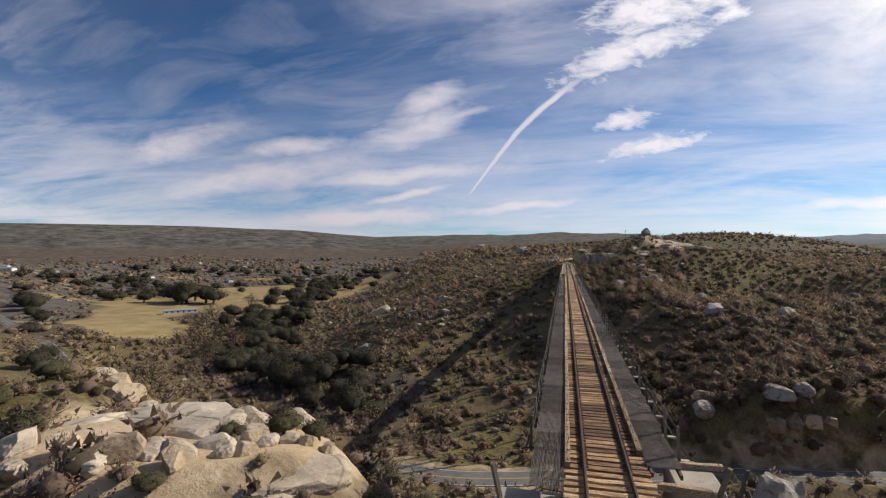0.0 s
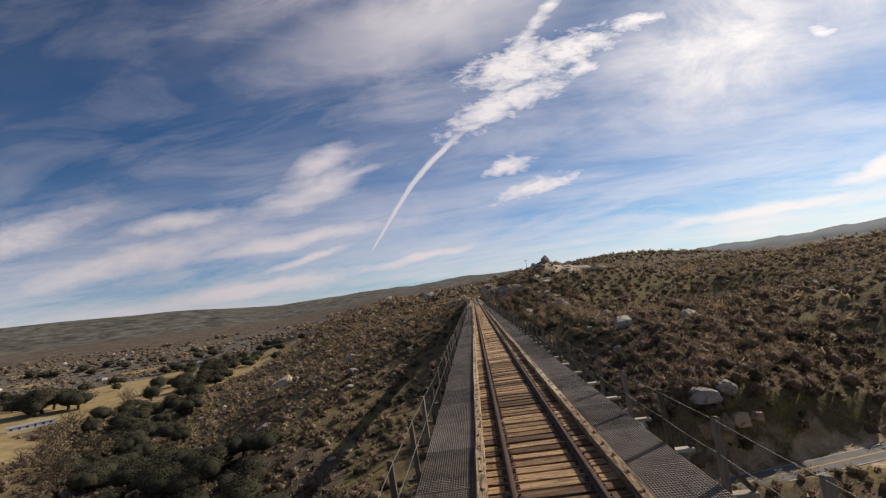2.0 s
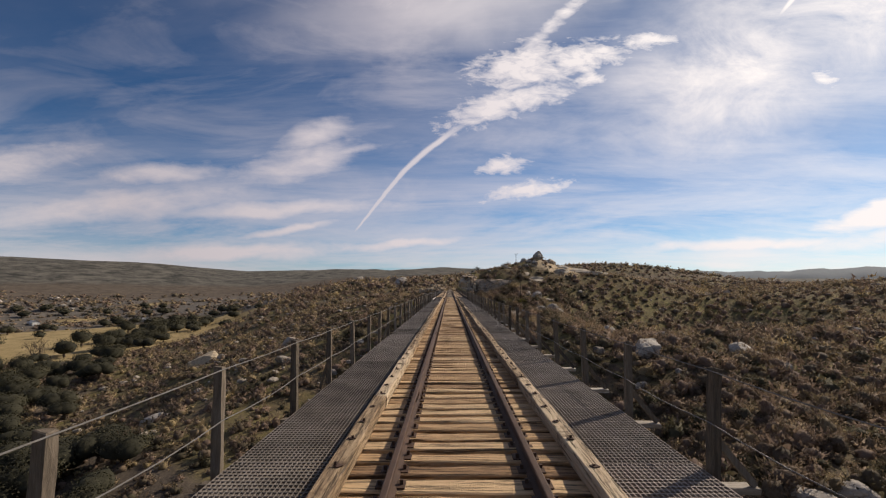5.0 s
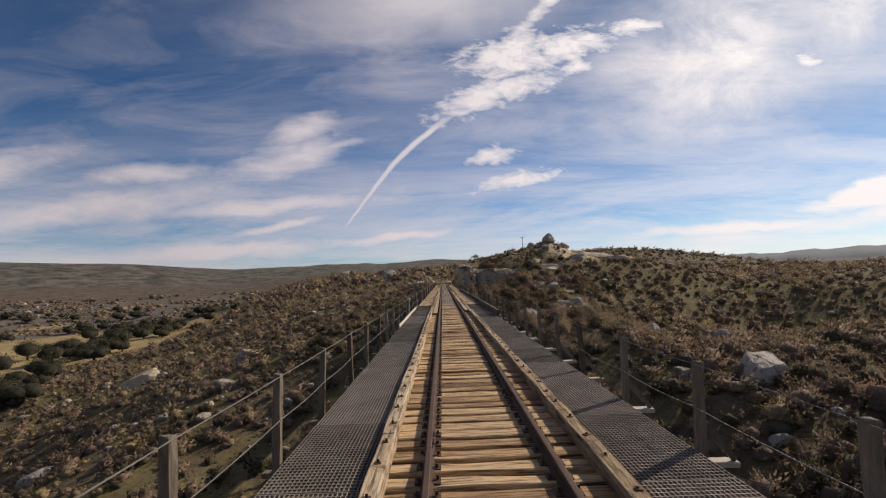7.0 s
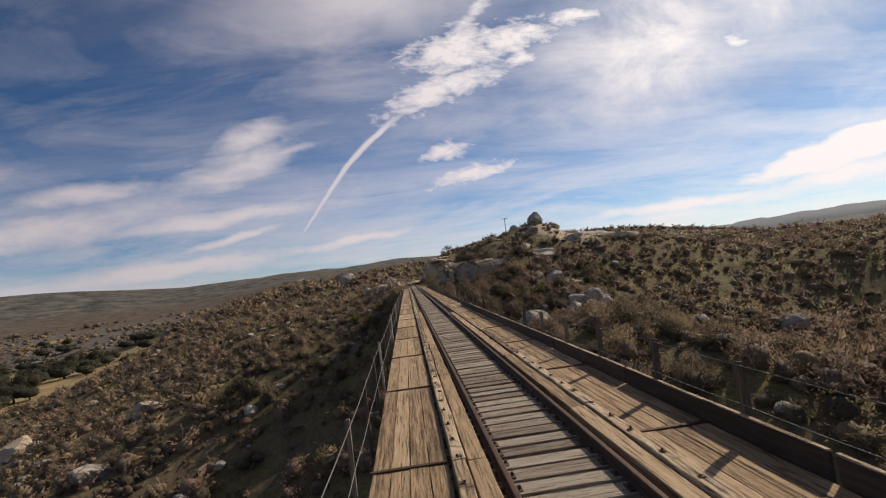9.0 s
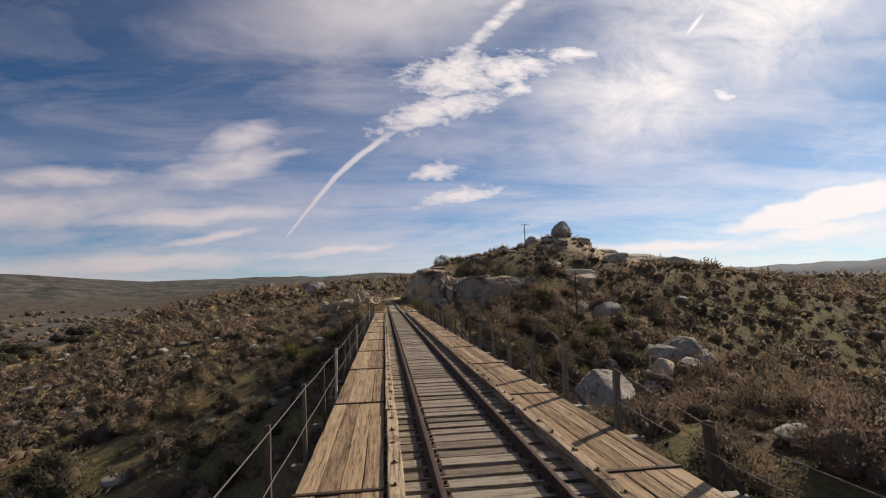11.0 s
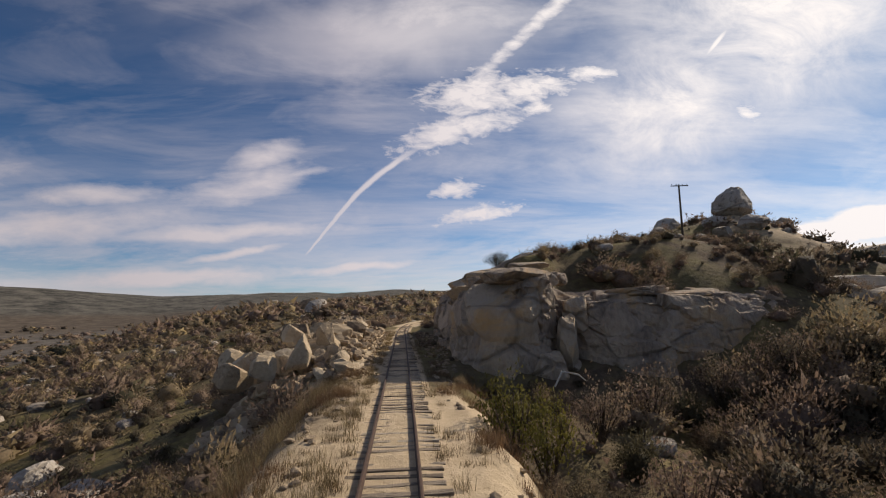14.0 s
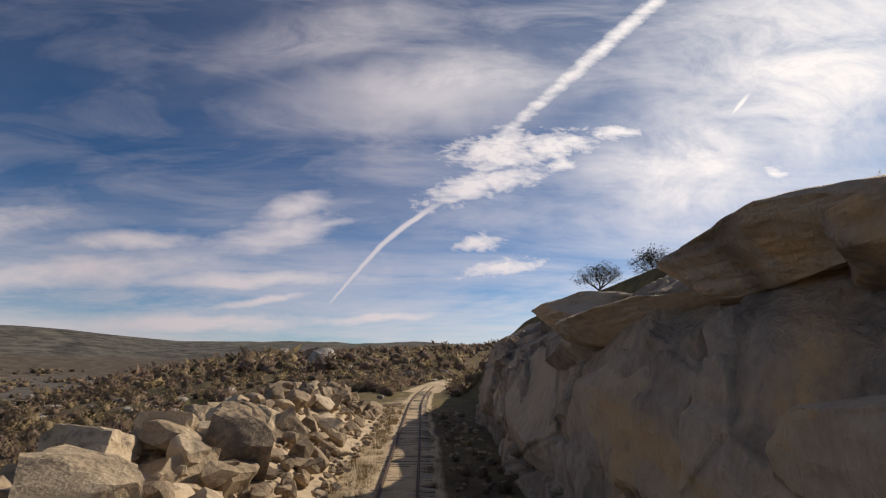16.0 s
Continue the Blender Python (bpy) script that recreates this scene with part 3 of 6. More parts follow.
def solo(name, me, label, category, m=None, group="", kind=""):
    ob = new(name, me)
    if m is not None:
        ob.matrix_basis = m
    return tagged(ob, label, category, group, kind)


def worn_box(size, material, name="piece", seed=0, cuts=3, wear=0.012):
    """A timber with rubbed arrises and slightly uneven faces."""
    rng = random.Random(seed)
    bm = bmesh.new()
    bmesh.ops.create_cube(bm, size=1)
    for v in bm.verts:
        v.co = Vector((v.co.x * size[0], v.co.y * size[1], v.co.z * size[2]))
    axis = max(range(3), key=lambda i: size[i])
    long = [e for e in bm.edges if abs((e.verts[0].co - e.verts[1].co)[axis]) > size[axis] * 0.9]
    bmesh.ops.subdivide_edges(bm, edges=long, cuts=cuts)
    for v in bm.verts:
        for i in range(3):
            if i != axis:
                v.co[i] += rng.uniform(-wear, wear)
            elif abs(v.co[i]) > size[i] * 0.49:
                v.co[i] += rng.uniform(-wear * 2, wear * 2)
    up = [e for e in bm.edges if all(w.co.z > size[2] * 0.3 for w in e.verts) and abs((e.verts[0].co - e.verts[1].co)[axis]) > 1e-3]
    bmesh.ops.bevel(bm, geom=up, offset=wear * 1.1, segments=1, affect="EDGES")
    me = bpy.data.meshes.new(name)
    bm.to_mesh(me)
    bm.free()
    me.materials.append(material)
    return me


def ico(sub):
    bm = bmesh.new()
    bmesh.ops.create_icosphere(bm, subdivisions=sub, radius=1)
    v = np.array([tuple(p.co) for p in bm.verts])
    f = np.array([[q.index for q in p.verts] for p in bm.faces])
    bm.free()
    return v, f


ICO = {s: ico(s) for s in (1, 2, 3, 4, 5)}


def lumpy(v, seed, amp, freq):
    """Smooth displacement along the radius."""
    rng = np.random.RandomState(seed)
    out = np.zeros(len(v))
    for o in range(4):
        for _ in range(4):
            k = rng.normal(size=3) * freq * (1.9 ** o)
            out += np.sin(v @ k + rng.uniform(0, 6.28)) * amp / (1.8 ** o) / 4
    return v * (1 + out)[:, None]


def block_shape(seed, planes=14, low=0.55, high=0.95, sub=3, rough=0.05):
    """A broken block: a ball cut by flat faces."""
    rng = np.random.RandomState(seed)
    v, f = ICO[sub]
    v = v.copy() * 1.25
    for i in range(planes):
        n = rng.normal(size=3)
        if i < 6:
            n = np.eye(3)[i % 3] * (1 if i < 3 else -1) + rng.normal(size=3) * 0.5
        n /= np.linalg.norm(n)
        d = rng.uniform(low, high)
        over = np.maximum(0, v @ n - d)
        v -= over[:, None] * n
    v = lumpy(v, seed + 7, rough, 2.6)
    return v / np.abs(v).max(0), f


def round_shape(seed, sub=3, amp=0.16, freq=1.5):
    v, f = ICO[sub]
    rng = np.random.RandomState(seed)
    v = lumpy(v, seed, amp, freq)
    for i in range(4):
        n = rng.normal(size=3)
        n /= np.linalg.norm(n)
        d = rng.uniform(0.72, 0.95)
        over = np.maximum(0, v @ n - d)
        v = v - over[:, None] * n * 0.85
    return v / np.abs(v).max(0), f


def shape_mesh(name, vf, material, smooth):
    s = Soup()
    s.add(*vf)
    return s.mesh(name, material, smooth)


def leaf_cloud(seed, clumps, per, spread, size, squash=0.8, shell=0.55, flat=0.0, feather=False):
    """Small leaf blades in clumps within a dome of unit radius."""
    rng = np.random.RandomState(seed)
    d = rng.normal(size=(clumps, 3))
    d[:, 2] = np.abs(d[:, 2]) * 0.9 - 0.12
    d /= np.linalg.norm(d, axis=1)[:, None]
    c = d * rng.uniform(shell, 1.0, (clumps, 1)) * (1 + rng.normal(size=(clumps, 1)) * 0.12)
    p = np.repeat(c, per, 0) + rng.normal(size=(clumps * per, 3)) * spread
    n = rng.normal(size=p.shape)
    n[:, 2] += flat
    n /= np.linalg.norm(n, axis=1)[:, None]
    a = np.cross(n, rng.normal(size=p.shape))
    a /= np.linalg.norm(a, axis=1)[:, None]
    b = np.cross(n, a)
    b = b * np.where((np.cross(a, b) * (p + (0, 0, 0.25))).sum(1) < 0, -1, 1)[:, None]
    s = size * rng.uniform(0.6, 1.35, (len(p), 1))
    if feather:   # twigs that fan outwards and up
        b = p * (1, 1, 0.8) + (0, 0, 0.55) + rng.normal(size=p.shape) * 0.45
        b /= np.linalg.norm(b, axis=1)[:, None]
        a = np.cross(b, rng.normal(size=p.shape))
        a /= np.linalg.norm(a, axis=1)[:, None]
        a, b = a * 0.62, b * 1.9
    v = np.stack([p - a * s, p + a * s, p + b * s * 1.1], 1).reshape(-1, 3)
    v[:, 2] *= squash
    v *= 0.92
    return v, np.arange(len(v)).reshape(-1, 3)


def dome_dirs(v, leaf=True):
    """Normals that lean outwards from the middle of a leafy dome."""
    d = v + (0, 0, 0.3)
    d = d / (np.linalg.norm(d, axis=1)[:, None] + 1e-6)
    if leaf:
        q = v.reshape(-1, 3, 3)
        n = np.cross(q[:, 1] - q[:, 0], q[:, 2] - q[:, 0])
        n /= np.linalg.norm(n, axis=1)[:, None] + 1e-9
        d = d * 0.88 + np.repeat(n, 3, 0) * 0.28
    return d / (np.linalg.norm(d, axis=1)[:, None] + 1e-6)


def turned(d, turn):
    c, s = math.cos(turn), math.sin(turn)
    return np.stack([d[:, 0] * c - d[:, 1] * s, d[:, 0] * s + d[:, 1] * c, d[:, 2]], 1)


def placed(v, x, y, z, sx, sy, sz, turn):
    c, s = math.cos(turn), math.sin(turn)
    q = v * (sx, sy, sz)
    return np.stack([q[:, 0] * c - q[:, 1] * s + x, q[:, 0] * s + q[:, 1] * c + y, q[:, 2] + z], 1)


# ---------------------------------------------------------------- ground
def axis(dense, spread, centre, far, steps):
    """Lines of the ground's grid: even in the middle, wider and wider outwards."""
    lo, hi = dense
    mid = np.arange(lo, hi + 0.01, spread)
    out = np.geomspace(spread, far, steps)
    up = hi + np.cumsum(out / out.sum() * (far - hi))
    dn = lo - np.cumsum(out / out.sum() * (far + lo))
    return np.concatenate([dn[::-1], mid, up])


GX = np.unique(np.concatenate([axis((-165, 165), 2.5, 0, 4400, 62), np.arange(-14, 14.1, 0.55)]))
GY = np.unique(np.concatenate([axis((-135, 330), 2.5, 0, 4400, 60), np.arange(DECK_END - 10, 262, 0.8)]))
XX, YY = np.meshgrid(GX, GY)
ZZ = height(XX, YY)
ROAD_D = dist_line(XX, YY, ROAD)
CREEK = [(-75, 50), (-120, 82), (-162, 110), (-205, 150), (-228, 210), (-256, 275), (-300, 390), (-350, 520), (-392, 650)]
LANES = [[(-240, 210), (-350, 190), (-420, 170)], [(-420, 480), (-640, 560), (-760, 700), (-900, 720)], [(-560, 300), (-620, 380), (-700, 400), (-780, 470), (-880, 480)], [(-560, 900), (-620, 760), (-540, 640)]]
TRAIL = [(0.6, 300), (6.5, 345), (16, 388), (33, 430), (62, 470), (84, 520), (90, 600)]
field = sstep(1.02, 0.9, np.hypot((XX + 395) / 165, (YY - 470) / 225) + 0.14 * swell(XX, YY, 31, 160, 2))
field = np.maximum(field, sstep(42, 26, dist_line(XX, YY, [(-310, 178), (-380, 215), (-400, 300)])))
field = np.maximum(field, 0.62 * sstep(0.35, 0.7, swell(XX, YY, 41, 300, 3)) * sstep(-300, -500, XX) * sstep(500, 900, np.hypot(XX, YY)))
for lane in LANES:
    field = np.maximum(field, 1.3 * sstep(9, 3, dist_line(XX, YY, lane)))
tx = track_x(YY)
sand = sstep(-2.2, -1.0, XX - tx) * sstep(2.6, 1.2, XX - tx) * sstep(DECK_END - 2, DECK_END + 3, YY) * sstep(420, 340, YY)
sand = np.maximum(sand, 0.85 * sstep(5.2, 3.0, np.hypot((XX - 2.6) * 2.0, (YY - 182) / 3.6)))
sand = np.maximum(sand, 0.56 * sstep(-7.0, -3.0, XX - tx) * sstep(0.5, -1.5, XX - tx) * sstep(DECK_END - 1, DECK_END + 3, YY) * sstep(330, 260, YY))
sand = np.maximum(sand, 1.1 * sstep(4.2, 2.4, dist_line(XX, YY, TRAIL)))
sand = np.maximum(sand, 0.62 * sstep(22, 12, np.hypot(XX - 62, YY - 236)) + 0.0 * XX)
sand = np.maximum(sand, 0.5 * sstep(11, 7.5, ROAD_D) * sstep(-250, -120, XX))
sand = np.maximum(sand, 0.72 * sstep(30, 12, np.hypot(XX + 36, YY + 84)))
wood = sstep(34, 16, dist_line(XX, YY, CREEK)) * (1 - field)
# farther ground takes this tone too, greyed slightly to stand for haze
wood = np.maximum(wood, (0.48 * sstep(230, 420, np.hypot(XX, YY)) + 0.40 * sstep(600, 950, np.hypot(XX, YY))) * (1 - 0.8 * np.minimum(field, 1)))
# grey sage of the plain, greyed further in place of distance haze
sage = 0.75 * sstep(300, 480, np.hypot(XX, YY)) * sstep(-120, -230, XX) * (1 - np.minimum(field, 1)) * (1 - sstep(40, 14, dist_line(XX, YY, CREEK))) * sstep(1350, 1000, np.hypot(XX, YY))
me = bpy.data.meshes.new("ground")
nx, ny = len(GX), len(GY)
me.vertices.add(nx * ny)
me.vertices.foreach_set("co", np.stack([XX, YY, ZZ], -1).astype(np.float32).ravel())
i0 = (np.arange(ny - 1)[:, None] * nx + np.arange(nx - 1)[None, :]).ravel()
quads = np.stack([i0, i0 + 1, i0 + nx + 1, i0 + nx], 1).astype(np.int32)
me.loops.add(quads.size)
me.loops.foreach_set("vertex_index", quads.ravel())
me.polygons.add(len(quads))
me.polygons.foreach_set("loop_start", np.arange(0, quads.size, 4).astype(np.int32))
me.polygons.foreach_set("use_smooth", np.ones(len(quads), bool))
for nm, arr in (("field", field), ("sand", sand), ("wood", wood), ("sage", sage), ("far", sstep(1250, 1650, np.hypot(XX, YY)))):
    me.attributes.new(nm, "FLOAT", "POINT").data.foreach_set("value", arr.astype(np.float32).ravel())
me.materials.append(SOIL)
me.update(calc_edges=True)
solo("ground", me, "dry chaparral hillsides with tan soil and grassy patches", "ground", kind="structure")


# blue range far beyond the valley; its base colour holds the distance haze
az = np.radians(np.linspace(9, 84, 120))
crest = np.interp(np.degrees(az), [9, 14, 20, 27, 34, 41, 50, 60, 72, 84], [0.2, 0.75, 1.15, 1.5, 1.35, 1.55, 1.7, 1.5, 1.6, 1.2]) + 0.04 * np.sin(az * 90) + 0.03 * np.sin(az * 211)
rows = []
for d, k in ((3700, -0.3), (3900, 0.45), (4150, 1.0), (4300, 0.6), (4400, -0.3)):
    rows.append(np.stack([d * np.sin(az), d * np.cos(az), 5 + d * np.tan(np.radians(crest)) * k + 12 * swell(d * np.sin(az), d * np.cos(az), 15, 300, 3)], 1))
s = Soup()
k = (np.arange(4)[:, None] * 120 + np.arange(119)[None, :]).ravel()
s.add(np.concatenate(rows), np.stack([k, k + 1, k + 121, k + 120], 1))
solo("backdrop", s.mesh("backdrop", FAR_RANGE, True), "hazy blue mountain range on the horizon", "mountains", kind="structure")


def ribbon(path, half, lift, shift=0.0, dash=None):
    """A strip that follows the road, shift metres to one side."""
    s, pts = Soup(), []
    for (ax, ay), (bx, by) in zip(path[:-1], path[1:]):
        n = max(1, int(math.hypot(bx - ax, by - ay) / 4))
        pts += [(ax + (bx - ax) * i / n, ay + (by - ay) * i / n) for i in range(n)]
    pts = np.array(pts + [path[-1]], float)
    for _ in range(6):
        pts[1:-1] = pts[1:-1] * 0.5 + (pts[:-2] + pts[2:]) * 0.25
    d = np.gradient(pts, axis=0)
    d /= np.linalg.norm(d, axis=1)[:, None]
    nrm = np.stack([d[:, 1], -d[:, 0]], 1)
    a, b = pts + nrm * (shift - half), pts + nrm * (shift + half)
    z = road_z(pts[:, 0]) + lift
    v = np.stack([np.column_stack([a, z]), np.column_stack([b, z])], 1).reshape(-1, 3)
    k = np.arange(len(pts) - 1)
    if dash:
        k = k[(k // dash) % 2 == 0]
    f = np.stack([2 * k, 2 * k + 1, 2 * k + 3, 2 * k + 2], 1)
    s.add(v, f)
    if lift < 0.2:
        e = v.copy()
        e[:, 2] -= 0.5
        n = len(v)
        s.add(np.concatenate([v, e]), np.concatenate([np.stack([2 * k, 2 * k + 2, 2 * k + 2 + n, 2 * k + n], 1), np.stack([2 * k + 1, 2 * k + 1 + n, 2 * k + 3 + n, 2 * k + 3], 1)]))
    return s


road = solo("road", ribbon(ROAD, 3.7, 0.12).mesh("road", ASPHALT, True), "two-lane grey asphalt road along the valley floor", "road", kind="structure")
for nm, sh, mt in (("edge_line", -3.35, LINE_WHITE), ("edge_line", 3.35, LINE_WHITE), ("centre_line", -0.12, LINE_YELLOW), ("centre_line", 0.12, LINE_YELLOW)):
    child(nm, ribbon(ROAD, 0.08, 0.26 - 0.13, sh).mesh(nm, mt), road)

# ---------------------------------------------------------------- bridge
bridge = thing("railway_bridge", "long steel railway viaduct with timber ties and walkways on both sides", "bridge")
TIE, SEG = 0.41, 6.0
TIE_TOP = -0.165
GRATE_END = 38.4


def rail_profile():
    return [(-0.07, -0.165), (0.07, -0.165), (0.07, -0.155), (0.012, -0.135), (0.009, -0.045), (0.036, -0.03), (0.036, -0.006), (0.026, 0.0), (-0.026, 0.0), (-0.036, -0.006), (-0.036, -0.03), (-0.009, -0.045), (-0.012, -0.135), (-0.07, -0.155)]


def rail_mesh(side, y0, y1, step, wob=0.006, seed=0, drop=0.0):
    rng = np.random.RandomState(seed)
    ys = np.arange(y0, y1 + 0.01, step)
    prof, s = np.array(rail_profile()), Soup()
    off = np.interp(ys, np.linspace(y0, y1, 14), rng.uniform(-wob, wob, 14))
    v = np.concatenate([np.column_stack([prof[:, 0] + track_x(y) + side * 0.7525 + o, np.full(len(prof), y), prof[:, 1] - drop]) for y, o in zip(ys, off)])
    n = len(prof)
    f = [(i * n + j, i * n + (j + 1) % n, (i + 1) * n + (j + 1) % n, (i + 1) * n + j) for i in range(len(ys) - 1) for j in range(n)]
    s.add(v, f)
    # joint bars on the web
    for k, y in enumerate(np.arange(y0 + 3.2 + 2.6 * (side > 0), y1, 11.9)):
        x = track_x(y) + side * 0.7525
        for d in (-0.024, 0.024):
            s.box((x + d, y, -0.09 - drop), (0.022, 0.62, 0.085))
        for b in (-0.22, -0.08, 0.08, 0.22):
            s.box((x, y + b, -0.09 - drop), (0.10, 0.03, 0.03))
    return s.mesh("rail", RUST)


for sd in (-1, 1):
    child("rail", rail_mesh(sd, DECK_START - 26, DECK_END + 0.5, 2.0, seed=4 + sd), bridge, label="rust-brown steel rail")

tie_pool = [worn_box((2.95, 0.278, 0.22), TIE_WOOD, "tie", i, 4, 0.013) for i in range(7)]
grey_pool = [worn_box((2.95, 0.278, 0.22), GREY_TIE, "tie", 20 + i, 4, 0.014) for i in range(7)]
rest, rest_grey, plates = Soup(), Soup(), Soup()
n_ties = int((DECK_END - DECK_START) / TIE)
rngT = random.Random(11)
for i in range(n_ties):
    y = DECK_START + (i + 0.5) * TIE
    dyy, turn, dzz, dxx = rngT.uniform(-0.03, 0.03), rngT.uniform(-0.9, 0.9), rngT.uniform(-0.012, 0.008), rngT.uniform(-0.06, 0.06)
    grey = y > 40 + rngT.uniform(-6, 6)
    wide = rngT.uniform(0.9, 1.16)
    m = pose(dxx, y + dyy, TIE_TOP - 0.11 + dzz, 0, 0, turn)
    if -78 < y < 44:
        ob = child("tie", rngT.choice(grey_pool if grey else tie_pool), bridge, m @ Matrix.Diagonal((1, wide, 1, 1)))
    else:
        (rest_grey if grey else rest).box((dxx, y + dyy, TIE_TOP - 0.11 + dzz), (2.95, 0.295 * wide, 0.22), m)
    for sd in (-1, 1):
        plates.box((sd * 0.7525, y, TIE_TOP + 0.006), (0.30, 0.19, 0.018))
        for d in (-0.105, 0.105):
            plates.box((sd * 0.7525 + d + rngT.uniform(-0.01, 0.01), y + rngT.uniform(-0.05, 0.05), TIE_TOP + 0.03 + rngT.uniform(0, 0.02)), (0.036, 0.036, 0.045))
tagged(child("tie_row", rest.mesh("tie_row", TIE_WOOD), bridge), kind="stuff")
tagged(child("tie_row", rest_grey.mesh("tie_row", GREY_TIE), bridge), kind="stuff")
tagged(child("plate_row", plates.mesh("plate_row", RUST), bridge), kind="stuff")

guard_pool = [worn_box((0.20, SEG - 0.02, 0.19), BEAM_WOOD, "guard_timber", 40 + i, 7, 0.012) for i in range(5)]
inner_pool = [worn_box((0.27, SEG - 0.03, 0.15), PLANK_WOOD, "inner_plank", 60 + i, 7, 0.012) for i in range(3)]
bolts = Soup()
for sd in (-1, 1):
    y = DECK_START + SEG / 2 + (1.7 if sd > 0 else 0)
    while y < DECK_END - 2:
        child("guard_timber", rngT.choice(guard_pool), bridge, pose(sd * 1.325 + rngT.uniform(-0.015, 0.015), y, TIE_TOP + 0.093, rngT.uniform(-0.1, 0.1), 0, rngT.uniform(-0.12, 0.12) + 180 * rngT.randint(0, 1)))
        if 30 < y < 82:
            child("inner_plank", rngT.choice(inner_pool), bridge, pose(sd * 1.055 + rngT.uniform(-0.01, 0.01), y, TIE_TOP + 0.075, 0, 0, rngT.uniform(-0.1, 0.1)))
        y += SEG
    for i in range(int((DECK_END - DECK_START) / (TIE * 2))):
        y = DECK_START + (2 * i + 0.5 + (i % 3 == 1) * 0.2) * TIE
        bolts.box((sd * (1.325 + rngT.uniform(-0.03, 0.03)), y, TIE_TOP + 0.196), (0.075, 0.075, 0.012), pose(0, 0, 0, 0, 0, rngT.uniform(0, 90)))
        bolts.tube([(sd * 1.325, y, TIE_TOP + 0.19), (sd * 1.325 + rngT.uniform(-0.008, 0.008), y, TIE_TOP + 0.19 + rngT.uniform(0.02, 0.05))], 0.017, 6)
tagged(child("bolt_row", bolts.mesh("bolt_row", RUST), bridge), kind="stuff")


def grating_mesh(length, width):
    """Open bar grating: deep bearing bars with cross rods and a frame."""
    s = Soup()
    n = int(width / 0.05)
    for i in range(n + 1):
        s.box((-width / 2 + i * width / n, 0, -0.02), (0.009, length, 0.04))
    m = int(length / 0.085)
    for i in range(m + 1):
        s.box((0, -length / 2 + i * length / m, -0.008), (width, 0.012, 0.018))
    return s.mesh("grating_panel", GALV)


PANEL = 2.46
pan = [grating_mesh(PANEL - 0.03, 1.14)]
WALK_Z = TIE_TOP + 0.05
for sd in (-1, 1):
    y = DECK_START + PANEL / 2 + (-1.75 if sd < 0 else 0.71)
    while y + PANEL / 2 < GRATE_END + 0.6:
        child("grating_panel", pan[0], bridge, pose(sd * 2.03 + rngT.uniform(-0.008, 0.008), y, WALK_Z + rngT.uniform(-0.006, 0.006), rngT.uniform(-0.2, 0.2), 0, rngT.uniform(-0.15, 0.15)), "grey open steel grating")
        y += PANEL
plank_pool = [worn_box((0.272, 4.96, 0.06), PLANK_WOOD, "walkway_plank", 80 + i, 6, 0.006) for i in range(6)]
for sd in (-1, 1):
    for r in range(25):
        for c in range(4):
            y = GRATE_END + 0.3 + 5.0 * r + 2.5
            if y > DECK_END - 1.5:
                continue
            child("walkway_plank", rngT.choice(plank_pool), bridge, pose(sd * (1.605 + c * 0.282), y + rngT.uniform(-0.03, 0.03), WALK_Z + 0.005 + rngT.uniform(-0.006, 0.006), 0, rngT.uniform(-0.5, 0.5), rngT.uniform(-0.15, 0.15) + 180 * rngT.randint(0, 1)))
        child("seam_strap", bpy.data.meshes.get("seam_strap") or worn_box((1.16, 0.06, 0.022), RUST, "seam_strap", 3, 2, 0.004), bridge, pose(sd * 2.03, GRATE_END + 0.3 + 5.0 * r, WALK_Z + 0.05))
for sd in (-1, 1):
    for x in (1.55, 2.5):
        s = Soup()
        s.box((sd * x, (DECK_START + DECK_END) / 2, WALK_Z - 0.13), (0.09, DECK_END - DECK_START - 0.6, 0.16))
        child("walkway_stringer", s.mesh("walkway_stringer", DARK_WOOD), bridge)

